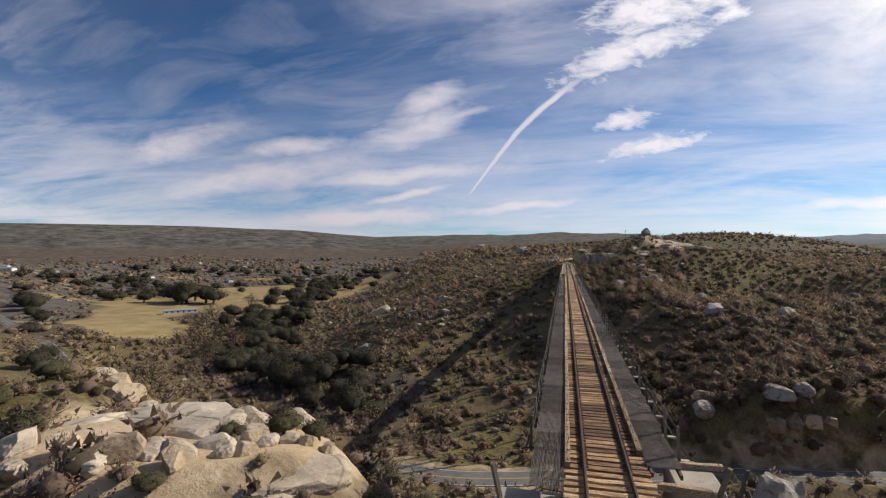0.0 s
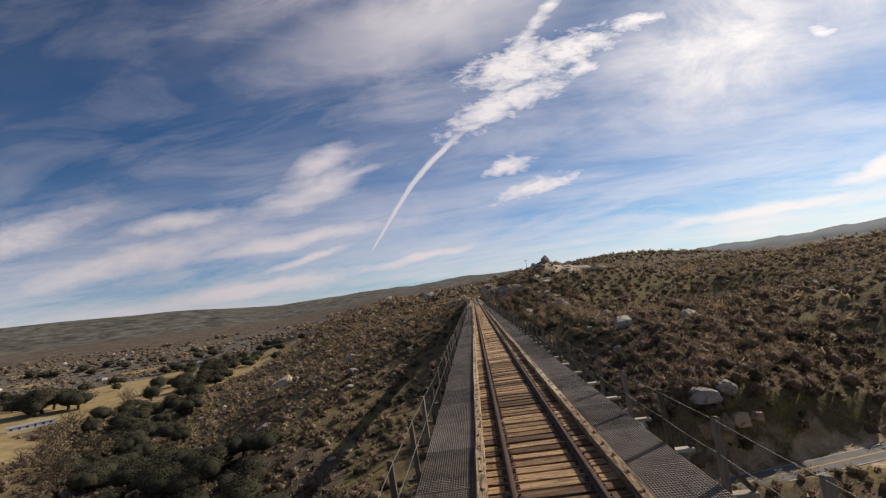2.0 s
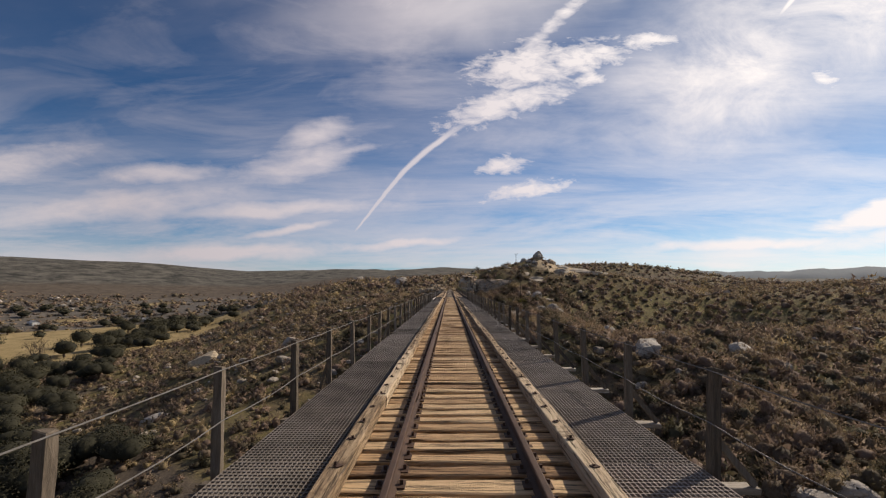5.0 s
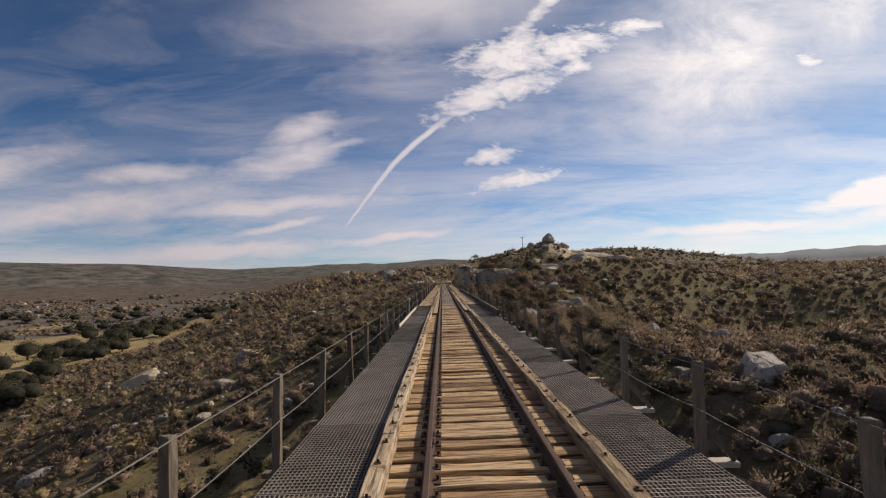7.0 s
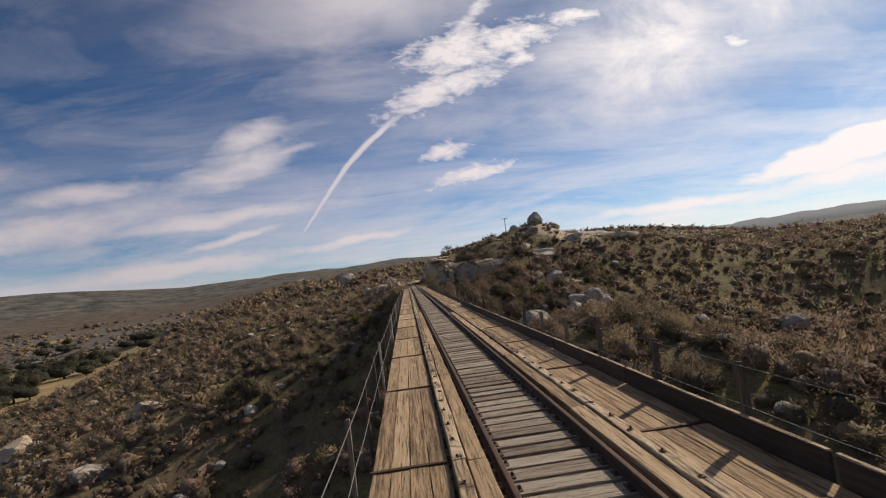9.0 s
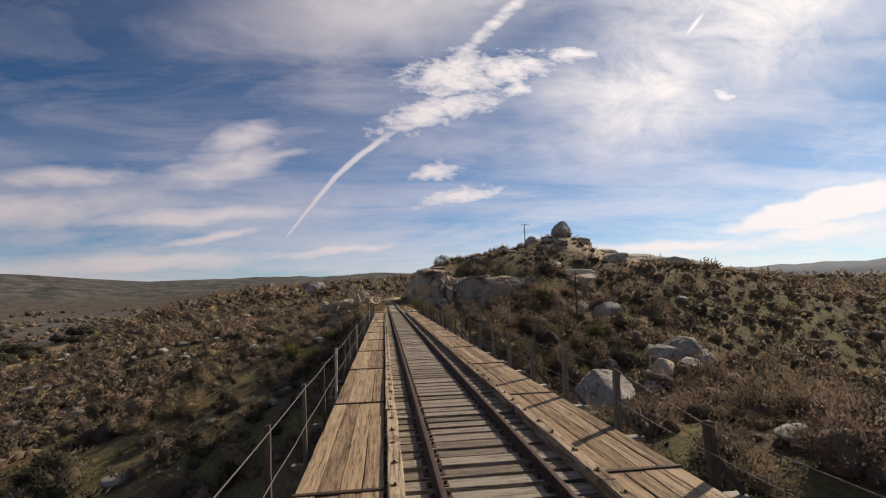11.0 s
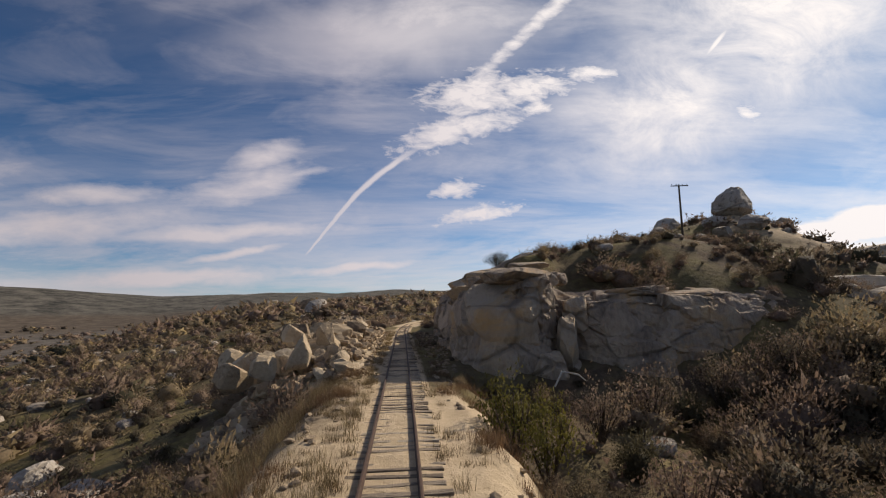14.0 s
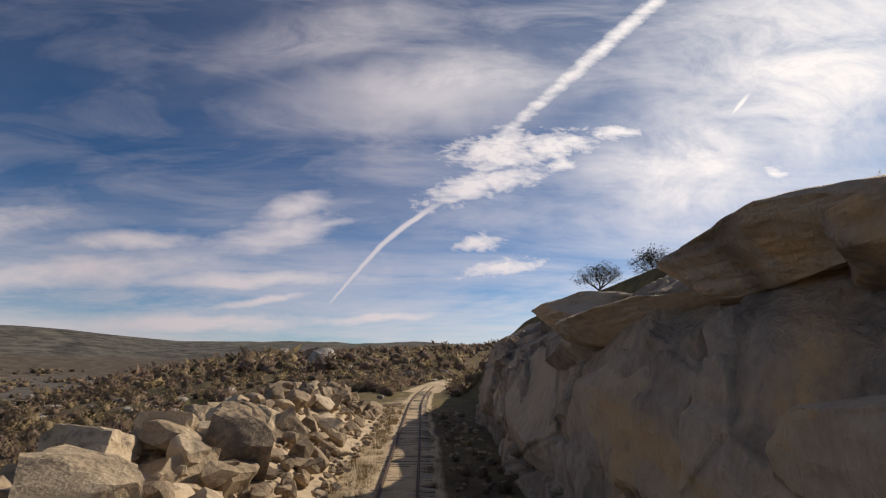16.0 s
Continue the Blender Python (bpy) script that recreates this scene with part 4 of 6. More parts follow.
# posts, outriggers, braces and cables of both railings
BAY = 2.5155
thin_post = worn_box((0.06, 0.065, 1.42), POST_WOOD, "railing_post", 15, 4, 0.005)
post_mesh = worn_box((0.105, 0.10, 1.42), POST_WOOD, "railing_post", 5, 4, 0.008)
pale_post = worn_box((0.055, 0.07, 1.40), PALE_WOOD, "railing_post", 6, 4, 0.006)
out_l = worn_box((1.25, 0.15, 0.07), POST_WOOD, "outrigger", 7, 4, 0.007)
out_r = worn_box((1.50, 0.17, 0.07), PALE_WOOD, "outrigger", 8, 4, 0.007)
heads = {-1: [], 1: []}
for i in range(int((DECK_END - DECK_START - 3) / BAY)):
    y = DECK_START + 1.87 + i * BAY
    for sd in (-1, 1):
        if sd > 0 and y < DECK_START + 1.5:
            continue
        yy = y + rngT.uniform(-0.12, 0.12) - (2.5 if sd < 0 and abs(y + 68) < BAY / 2 else 0)
        lean, lean2 = rngT.uniform(-2.2, 2.2), rngT.uniform(-2.5, 2.5)
        x = sd * 2.74
        tall = 1.0 if sd < 0 else (1.0 if y < 92 or y > 104 else 0.7)
        pm = post_mesh if sd > 0 or y < 22 else (thin_post if i % 4 else pale_post)
        child("railing_post", pm, bridge, pose(x, yy, WALK_Z + 0.38 * tall, lean, lean2, rngT.uniform(-6, 6)) @ Matrix.Diagonal((1, 1, tall, 1)))
        top = Vector((x, yy, WALK_Z + 0.38 * tall)) + pose(0, 0, 0, lean, lean2).to_3x3() @ Vector((-sd * 0.0, 0, 0.71 * tall - 0.03))
        heads[sd].append((top, Vector((x, yy, WALK_Z + 0.38 * tall)) + pose(0, 0, 0, lean, lean2).to_3x3() @ Vector((0, 0, 0.12))))
        child("outrigger", out_l if sd < 0 else out_r, bridge, pose(sd * (2.35 if sd < 0 else 2.52), yy + 0.14, WALK_Z - 0.26, 0, rngT.uniform(-1, 1), rngT.uniform(-1.5, 1.5)))
        if sd > 0 or i % 4 == 0:
            br = Soup()
            br.beam((x + sd * 0.04, yy + 0.02, WALK_Z + 0.30), (sd * 3.22 if sd > 0 else sd * 2.95, yy + 0.11, WALK_Z - 0.22), 0.045, 0.075)
            child("railing_brace", br.mesh("railing_brace", POST_WOOD), bridge)
for sd in (-1, 1):
    for lvl in (0, 1):
        cb, pts = Soup(), []
        for (a, b) in zip(heads[sd][:-1], heads[sd][1:]):
            sag = rngT.uniform(0.004, 0.022) * (1 + lvl)
            pts += [a[lvl].lerp(b[lvl], k / 4) - Vector((0, 0, sag * math.sin(math.pi * k / 4))) for k in range(4)]
        cb.tube([p + Vector((-sd * 0.06, 0, 0)) for p in pts], 0.0065, 5)
        child("railing_cable", cb.mesh("railing_cable", WIRE), bridge)
# low board kerb along one stretch of the walkway
kerb = worn_box((0.055, 4.9, 0.36), DARK_WOOD, "kerb_board", 9, 6, 0.008)
cap = worn_box((0.062, 4.9, 0.02), BEAM_WOOD, "kerb_cap", 10, 6, 0.004)
for i in range(12):
    y = 26.5 + 2.5 + i * 5.0
    child("kerb_board", kerb, bridge, pose(2.655, y, WALK_Z + 0.16, 0, rngT.uniform(-1, 1), rngT.uniform(-0.1, 0.1)))
    child("kerb_cap", cap, bridge, pose(2.655, y, WALK_Z + 0.355, 0, 0, rngT.uniform(-0.1, 0.1)))
fascia = worn_box((0.05, 4.9, 0.34), PALE_WOOD, "edge_board", 19, 6, 0.008)
for i in range(3):
    child("edge_board", fascia, bridge, pose(-2.66, 24.5 + 5.0 * i, WALK_Z - 0.05, 0, 0, rngT.uniform(-0.1, 0.1)))

# steel below the deck
for sd in (-1, 1):
    g = Soup()
    L, c = DECK_END - DECK_START - 1, (DECK_START + DECK_END) / 2
    g.box((sd * 1.05, c, -1.45), (0.03, L, 2.0))
    g.box((sd * 1.05, c, -0.43), (0.36, L, 0.04))
    g.box((sd * 1.05, c, -2.46), (0.36, L, 0.04))
    for i in range(int(L / 1.8)):
        g.box((sd * 1.05, DECK_START + 1 + i * 1.8, -1.45), (0.20, 0.02, 1.96))
    child("plate_girder", g.mesh("plate_girder", OLD_STEEL), bridge)
lac = Soup()
for i in range(int(L / 3.6)):
    y = DECK_START + 1.5 + i * 3.6
    lac.beam((-1.05, y, -0.55), (1.05, y + 1.8, -0.55), 0.09, 0.02)
    lac.beam((1.05, y + 1.8, -0.55), (-1.05, y + 3.6, -0.55), 0.09, 0.02)
    lac.beam((-1.05, y, -0.6), (1.05, y, -2.3), 0.08, 0.02)
    lac.beam((1.05, y, -0.6), (-1.05, y, -2.3), 0.08, 0.02)
child("girder_bracing", lac.mesh("girder_bracing", OLD_STEEL), bridge)
for k, ty in enumerate((-84, -52, -22, 22, 54, 86, 116, 140)):
    foot_z = {}
    for sd in (-1, 1):
        for dyy in (-4.5, 4.5):
            drop = -2.5 - float(height(sd * 4, ty + dyy))
            xb = sd * (1.05 + drop * 0.155)
            zb = float(height(xb, ty + dyy))
            foot_z[sd, dyy] = (xb, ty + dyy, zb)
            s = Soup()
            a, b = Vector((sd * 1.05, ty + dyy, -2.5)), Vector((xb, ty + dyy, zb + 0.8))
            for o in (-0.22, 0.22):
                s.beam(a + Vector((0, o, 0)), b + Vector((0, o, 0)), 0.42, 0.025)
            for j in range(int(drop / 1.1)):
                p, q = a.lerp(b, j / (drop / 1.1)), a.lerp(b, min(1, (j + 1) / (drop / 1.1)))
                s.beam(p + Vector((0, -0.22, 0)), q + Vector((0, 0.22, 0)), 0.07, 0.02)
            child("tower_leg", s.mesh("tower_leg", OLD_STEEL), bridge)
            f = Soup()
            f.box((xb, ty + dyy, zb - 0.1), (1.6, 1.6, 2.0))
            child("tower_footing", f.mesh("tower_footing", CONCRETE), bridge)
    s = Soup()
    for lev in (0.02, 0.34, 0.67, 0.96):
        for nxt in ((0.34, 0.67, 0.96, None)[(0.02, 0.34, 0.67, 0.96).index(lev)],):
            for A, B in (((-1, -4.5), (1, -4.5)), ((-1, 4.5), (1, 4.5)), ((-1, -4.5), (-1, 4.5)), ((1, -4.5), (1, 4.5))):
                def on(key, t):
                    xb, yb, zb = foot_z[key]
                    return Vector((key[0] * 1.05, yb, -2.5)).lerp(Vector((xb, yb, zb + 0.8)), t)
                s.beam(on(A, lev), on(B, lev), 0.16, 0.16)
                if nxt:
                    s.beam(on(A, lev), on(B, nxt), 0.09, 0.05)
                    s.beam(on(B, lev), on(A, nxt), 0.09, 0.05)
    child("tower_bracing", s.mesh("tower_bracing", OLD_STEEL), bridge)


def abutment(y, ahead, name, wide):
    """Concrete bridge seat with a back wall, wing walls and a cap."""
    s = Soup()
    s.box((0, y - ahead * 1.6, -6.1), (wide, 2.4, 9.8))
    s.box((0, y - ahead * 1.7, -1.0), (wide + 0.4, 2.9, 0.42))
    for sd in (-1, 1):
        s.box((sd * (wide / 2 - 0.3), y - ahead * 5.4, -4.2), (0.6, 6.2, 6.6))
    me = s.mesh(name, CONCRETE)
    ob = solo(name, me, "stained concrete bridge abutment with a projecting cap", "abutment", kind="structure")
    bv = ob.modifiers.new("edges", "BEVEL")
    bv.width, bv.segments = 0.05, 1
    return ob


abutment(DECK_START - 0.4, 1, "abutment_near", 7.2)
abutment(DECK_END, -1, "abutment_far", 6.4)
# raised seat under the end of one walkway, with its timber sill
s = Soup()
s.box((3.0, DECK_START + 0.85, -4.75), (1.7, 1.7, 8.5))
ledge = solo("abutment_ledge", s.mesh("abutment_ledge", CONCRETE), "flat tan concrete ledge beside the bridge end", "abutment", kind="structure")
bv = ledge.modifiers.new("edges", "BEVEL")
bv.width, bv.segments = 0.06, 1
for k, (x, y, z, tilt) in enumerate(((3.4, DECK_START + 1.85, -0.40, 3), (2.5, DECK_START - 0.2, -0.40, -4))):
    solo("timber_sill", worn_box((1.7, 0.24, 0.2), BEAM_WOOD, "timber_sill", 71 + k, 3, 0.015), "weathered timber sill lying on the concrete ledge", "timber", pose(x, y, z, 0, 0, tilt), "sills on the ledge")
# two leaning steel stubs beside the near seat
for sd, x in ((-1, -3.55), (1, 3.5)):
    s = Soup()
    y = DECK_START - 1.4 if sd < 0 else DECK_START + 0.1
    s.beam((x, y, -1.0), (x + (-0.25 if sd < 0 else 0.35), y - 0.3, 0.45), 0.14, 0.14)
    solo("marker_stub", s.mesh("marker_stub", POST_WOOD), "short leaning grey timber stub on the abutment", "post", group="stubs on the abutment")


# dark steel frame that leans beside the ledge
frame_ob = thing("steel_frame", "dark rusted steel angle frame standing beside the bridge end", "steel frame", (3.9, DECK_START - 0.3, -1.3))
for nm, a, b in (("leg", (0, 0, 0), (0.45, 0.1, 1.75)), ("leg", (0.85, -0.1, 0), (0.45, 0.1, 1.1)), ("rail", (0.5, 0.0, 0.42), (3.2, 0.5, 0.5)), ("leg", (3.0, 0.5, -1.4), (3.2, 0.45, 0.75))):
    fs = Soup()
    fs.beam(a, b, 0.09, 0.08)
    child(nm, fs.mesh(nm, OLD_STEEL), frame_ob)


# ---------------------------------------------------------------- track beyond the bridge
track = thing("railway_track", "old railway track with timber ties half buried in sand", "railway track")
for sd in (-1, 1):
    child("rail", rail_mesh(sd, DECK_END + 0.5, 318, 2.0, 0.02, 9 + sd, 0.0), track, label="rust-brown steel rail sinking into sand")
bury_pool = [worn_box((2.6, 0.22, 0.2), GREY_TIE, "tie", 100 + i, 4, 0.016) for i in range(6)]
for i in range(16):
    child("tie", rngT.choice(tie_pool), bridge, pose(rngT.uniform(-0.06, 0.06), DECK_START - 0.25 - 0.44 * i, TIE_TOP - 0.125, 0, 0, rngT.uniform(-1.5, 1.5)))
y = DECK_END + 0.7
while y < 300:
    child("tie", rngT.choice(bury_pool), track, pose(track_x(y) + 0.12 + rngT.uniform(-0.09, 0.14), y, TIE_TOP - 0.125 + rngT.uniform(-0.03, 0.02), rngT.uniform(-2, 2), rngT.uniform(-0.8, 0.8), rngT.uniform(-2.5, 2.5)))
    y += 0.58 + rngT.uniform(-0.06, 0.08)
end_beam = worn_box((1.5, 0.3, 0.28), BEAM_WOOD, "end_timber", 31, 3, 0.02)
for sd in (-1, 1):
    child("end_timber", end_beam, bridge, pose(sd * 2.2, DECK_END - 0.1, WALK_Z - 0.02, 0, 0, rngT.uniform(-3, 3)))

# ---------------------------------------------------------------- granite outcrop beside the track
outcrop = thing("granite_outcrop", "tall fractured granite outcrop with tan faces beside the track", "rock outcrop", (0, 0, 0))


def blocks(P, seed, size, flat, soft):
    """Jointed blocks through a rock mass: for each point its block's offset and tilt, and the distance to the next joint."""
    rng = np.random.RandomState(seed)
    Q = P * (1, 1, flat)
    pick = Q[rng.permutation(len(Q))[:6000]] + rng.normal(0, size * 0.12, (min(6000, len(Q)), 3))
    seeds = []
    for q in pick:
        if all((q[0] - s[0]) ** 2 + (q[1] - s[1]) ** 2 + (q[2] - s[2]) ** 2 > (0.8 * size) ** 2 for s in seeds):
            seeds.append(q)
    sd = np.array(seeds)
    lift, tilt = rng.uniform(-1, 1, len(sd)), rng.normal(0, 0.55, (len(sd), 3))
    out, gap = np.zeros(len(Q)), np.zeros(len(Q))
    for i in range(0, len(Q), 4000):
        c = Q[i:i + 4000]
        d = np.sqrt(np.maximum((c * c).sum(1)[:, None] + (sd * sd).sum(1)[None] - 2 * c @ sd.T, 0))
        j = np.argpartition(d, 1, axis=1)[:, :2]
        d2 = np.take_along_axis(d, j, 1)
        first = np.where(d2[:, 0] <= d2[:, 1], j[:, 0], j[:, 1])
        other = np.where(d2[:, 0] <= d2[:, 1], j[:, 1], j[:, 0])
        g = np.abs(d2[:, 0] - d2[:, 1])
        mine = lift[first] + (tilt[first] * (c - sd[first])).sum(1) / size
        theirs = lift[other] + (tilt[other] * (c - sd[other])).sum(1) / size
        share = 0.5 * np.clip(1 - g / soft, 0, 1)
        out[i:i + 4000] = mine * (1 - share) + theirs * share
        gap[i:i + 4000] = g
    return out, gap


# foot of the face in plan, from the brushy right end round the corner and along the track
FOOT = np.array([(46, 213), (38, 208.5), (31, 205.2), (24, 203.2), (18.5, 202.6), (15.4, 204.2), (13.6, 206.0), (11.6, 203.8), (8.4, 203.6), (5.6, 205.8), (4.9, 211.5), (5.0, 222), (5.2, 233), (5.4, 246), (6.4, 260), (9.4, 276), (15, 294), (23, 312)], float)
run = np.concatenate([[0], np.cumsum(np.hypot(*np.diff(FOOT, axis=0).T))])
NS, NH = 720, 150
dense = np.interp(np.linspace(0, 1, NS), [0, 0.13, 0.62, 0.84, 1], [0, run[2], run[11], run[14], run[-1]])
ss = dense
fx, fy = np.interp(ss, run, FOOT[:, 0]), np.interp(ss, run, FOOT[:, 1])
for _ in range(60):
    fx[1:-1], fy[1:-1] = (fx[:-2] + fx[2:] + 2 * fx[1:-1]) / 4, (fy[:-2] + fy[2:] + 2 * fy[1:-1]) / 4
crest_h = np.interp(ss, run, [5.0, 5.2, 5.4, 5.4, 5.4, 5.0, 5.2, 6.8, 6.4, 5.5, 5.4, 6.6, 6.2, 7.0, 7.4, 6.0, 3.8, 2.0])
rise = np.interp(ss, run, [0.6, 0.8, 0.8, 0.8, 0.6, 1.0, 2.4, 1.1, 1.2, 2.3, 3.8, 4.2, 3.4, 2.9, 2.4, 1.6, 1.0, 0.6])
lean = np.interp(ss, run, [4, 3.4, 2.6, 2.0, 1.8, 1.8, 2.6, 1.0, 1.0, 1.6, 2.2, 2.4, 2.4, 2.4, 2.4, 3, 4, 4])
foot_z = np.minimum(height(fx, fy), height(fx, fy - 2.0)) - 2.0
hh = np.linspace(0, 1, NH)
S2, H2 = np.meshgrid(ss, hh)
face = np.clip(H2 / 0.6, 0, 1)                 # up the face, then back over the top
back = np.clip((H2 - 0.6) / 0.4, 0, 1)
zz = foot_z + (crest_h - foot_z) * np.sin(face * math.pi / 2 * 0.9) / math.sin(math.pi / 2 * 0.9) + rise * np.sin(back * math.pi / 2) ** 1.2
inset = lean * face ** 2.2 + back ** 1.15 * 9.5
cdx, cdy = np.maximum(fx, 15) - fx, np.clip(fy, 216, 300) - fy
cl = np.hypot(cdx, cdy) + 1e-6
px, py = fx + cdx / cl * inset, fy + cdy / cl * inset
P3 = np.stack([px, py, zz], -1)
nrm = np.cross(np.gradient(P3, axis=1), np.gradient(P3, axis=0))
nrm /= np.linalg.norm(nrm, axis=-1, keepdims=True) + 1e-9
nrm *= np.where((nrm * (P3 - (16, 225, 0))).sum(-1) > 0, 1, -1)[..., None]
flat = P3.reshape(-1, 3)
warp = np.stack([swell(flat[:, 1] + flat[:, 0], flat[:, 2] * 1.3, 44 + i, 7.0, 3) for i in range(3)], -1)
c1, g1 = blocks(flat + 1.5 * warp, 12, 6.0, 1.15, 0.34)
c2, g2 = blocks(flat + 0.9 * warp[:, ::-1], 5, 2.6, 1.6, 0.22)
c3, g3 = blocks(flat + 0.3 * warp, 8, 1.2, 1.5, 0.25)
run_on = flat[:, 0] * 0.8 + flat[:, 1]
split = sstep(-0.05, 0.3, swell(run_on, flat[:, 2] * 1.6, 9, 11.0, 2))
open_j = sstep(-0.25, 0.35, swell(run_on, flat[:, 2] * 1.2, 19, 6.0, 2))
small_j = sstep(0.1, 0.45, swell(run_on, flat[:, 2] * 1.6, 29, 8.0, 2))
push = 0.55 * c1 - 0.5 + 0.16 * np.sqrt(np.clip(g1, 0, 0.5)) - 0.45 * open_j * np.exp(-(g1 / 0.2) ** 2)
push = push + (0.25 + 0.75 * split) * 0.22 * c2 - split * 0.10 * np.exp(-(g2 / 0.16) ** 2) + small_j * 0.10 * c3
# sheets that weather off the face and leave ledges
layer = (flat[:, 2] * 0.62 + 0.055 * run_on + 0.55 * swell(run_on, flat[:, 2], 39, 13.0, 3)) % 1.0
ledge = np.minimum(layer, (1 - layer) * 5.0)
push = push + 0.30 * (ledge - 0.4) * sstep(-0.5, 0.3, swell(run_on, flat[:, 2], 49, 16.0, 2))
push = push + 0.09 * swell(flat[:, 0] + flat[:, 1], flat[:, 2], 13, 2.2, 4) + 0.05 * swell(flat[:, 1] - flat[:, 0], flat[:, 2] * 2, 14, 0.9, 3)
push = push.reshape(px.shape) * (0.45 + 0.55 * (1 - back))
P3 = P3 + nrm * push[..., None]
sink = sstep(0.8, 1.0, back)
P3[..., 2] = P3[..., 2] * (1 - sink) + np.minimum(P3[..., 2], height(P3[..., 0], P3[..., 1]) - 0.4) * sink
P3[..., 0] = np.maximum(P3[..., 0], np.where(P3[..., 1] > 205, track_x(P3[..., 1]) + 3.9, -99))
s = Soup()
k = (np.arange(NH - 1)[:, None] * NS + np.arange(NS - 1)[None, :]).ravel()
s.add(P3.reshape(-1, 3), np.stack([k, k + 1, k + NS + 1, k + NS], 1))
child("rock_face", s.mesh("rock_face", CLIFF, False), outcrop)
# jointed blocks of the headland, its track side, the gully and the second buttress; then slabs on the crest
BLOCKS = [(9.3, 207.6, 3.2, 3.9, 3.8, 3.7, 4), (7.7, 205.8, -0.6, 2.5, 2.9, 3.3, -8), (10.9, 205.6, -1.2, 2.4, 2.6, 2.6, 10), (7.3, 211.8, 3.0, 2.3, 4.6, 2.5, 2), (7.0, 214.0, -0.7, 2.1, 3.6, 2.0, -4),
          (7.4, 221.6, 2.8, 2.4, 5.2, 2.4, 3), (7.2, 224.5, -0.2, 2.3, 3.6, 1.9, 6), (7.8, 232.4, 3.0, 2.6, 6.0, 2.8, -3), (7.4, 237.0, 0.0, 2.4, 5.0, 2.0, 2), (8.3, 244.0, 3.0, 2.8, 6.5, 3.0, 4),
          (13.2, 205.2, 1.4, 0.95, 1.2, 2.4, 12), (14.4, 206.4, 3.6, 1.2, 1.2, 1.6, -20), (13.9, 205.6, -1.4, 1.2, 1.2, 1.6, 30),
          (19.2, 207.2, 1.2, 3.8, 3.7, 4.4, -6), (24.9, 208.0, 0.8, 3.6, 3.8, 4.3, 8), (30.4, 209.8, 0.4, 3.4, 3.6, 4.0, -4)]
SLABS = [(9.6, 207.2, 6.7, 3.2, 2.7, 0.75, 6), (11.2, 209.0, 7.8, 2.0, 1.8, 0.45, 8), (8.8, 212.8, 6.3, 2.6, 3.6, 0.9, -3), (9.3, 218.6, 7.35, 3.0, 4.6, 1.0, 5), (8.3, 224.0, 6.2, 2.8, 4.6, 0.9, 2), (9.3, 232.5, 7.2, 3.2, 5.2, 1.0, -4),
         (12.6, 207.4, 6.5, 0.9, 0.8, 0.7, 25), (13.6, 208.2, 6.6, 0.9, 0.9, 0.7, 5), (20.4, 207.9, 5.4, 3.2, 2.7, 0.6, 14), (25.6, 208.8, 5.0, 2.8, 2.6, 0.6, -10)]
for kk, (x, y, z, a, b, c, turn) in enumerate(BLOCKS + SLABS):
    big = max(a, b, c) > 2.2
    v, f = block_shape(200 + kk, 16, 0.74, 1.02, 5 if big else 4, 0.03)
    v = lumpy(lumpy(lumpy(v, 500 + kk, 0.045, 3.6), 540 + kk, 0.022, 9.0), 580 + kk, 0.010, 24.0)
    rb = random.Random(600 + kk)
    child("rock_block", shape_mesh("rock_block", (v * (a, b, c), f), CLIFF, False), outcrop, pose(x, y, z, rb.uniform(-4, 4), rb.uniform(-5, 5), turn))

# ---------------------------------------------------------------- loose rock
def broken_shape(seed, sub):
    """A freshly split block with chipped arrises and a ragged skin."""
    v, f = block_shape(seed, 20, 0.55, 1.02, sub, 0.045)
    return lumpy(lumpy(v, seed + 31, 0.035, 7.0), seed + 37, 0.018, 17.0), f


broken = [shape_mesh("boulder", broken_shape(300 + i, 4), GRANITE, False) for i in range(7)]
chunk = [shape_mesh("boulder", broken_shape(320 + i, 3), GRANITE, False) for i in range(12)]
def worn_shape(seed, sub=4):
    """A block whose corners weather has rounded."""
    v, f = block_shape(seed, 11, 0.62, 0.98, sub, 0.05)
    r = np.linalg.norm(v, axis=1)[:, None]
    v = v * (0.72 + 0.28 / np.maximum(r, 0.3))
    v = lumpy(lumpy(v, seed + 3, 0.09, 3.4), seed + 5, 0.03, 10.0)
    return v / np.abs(v).max(0), f


rounded = [shape_mesh("boulder", worn_shape(340 + i, 4), FIELD_ROCK, False) for i in range(8)]
pale = [shape_mesh("slab", worn_shape(360 + i, 4), PALE_ROCK, False) for i in range(5)]


def rock(me, x, y, z, a, b, c, label, group, name="boulder", tilt=18):
    return solo(name, me, label, "boulder", pose(x, y, z, rngT.uniform(-tilt, tilt), rngT.uniform(-tilt, tilt), rngT.uniform(0, 360)) @ Matrix.Diagonal((a, b, c, 1)), group)


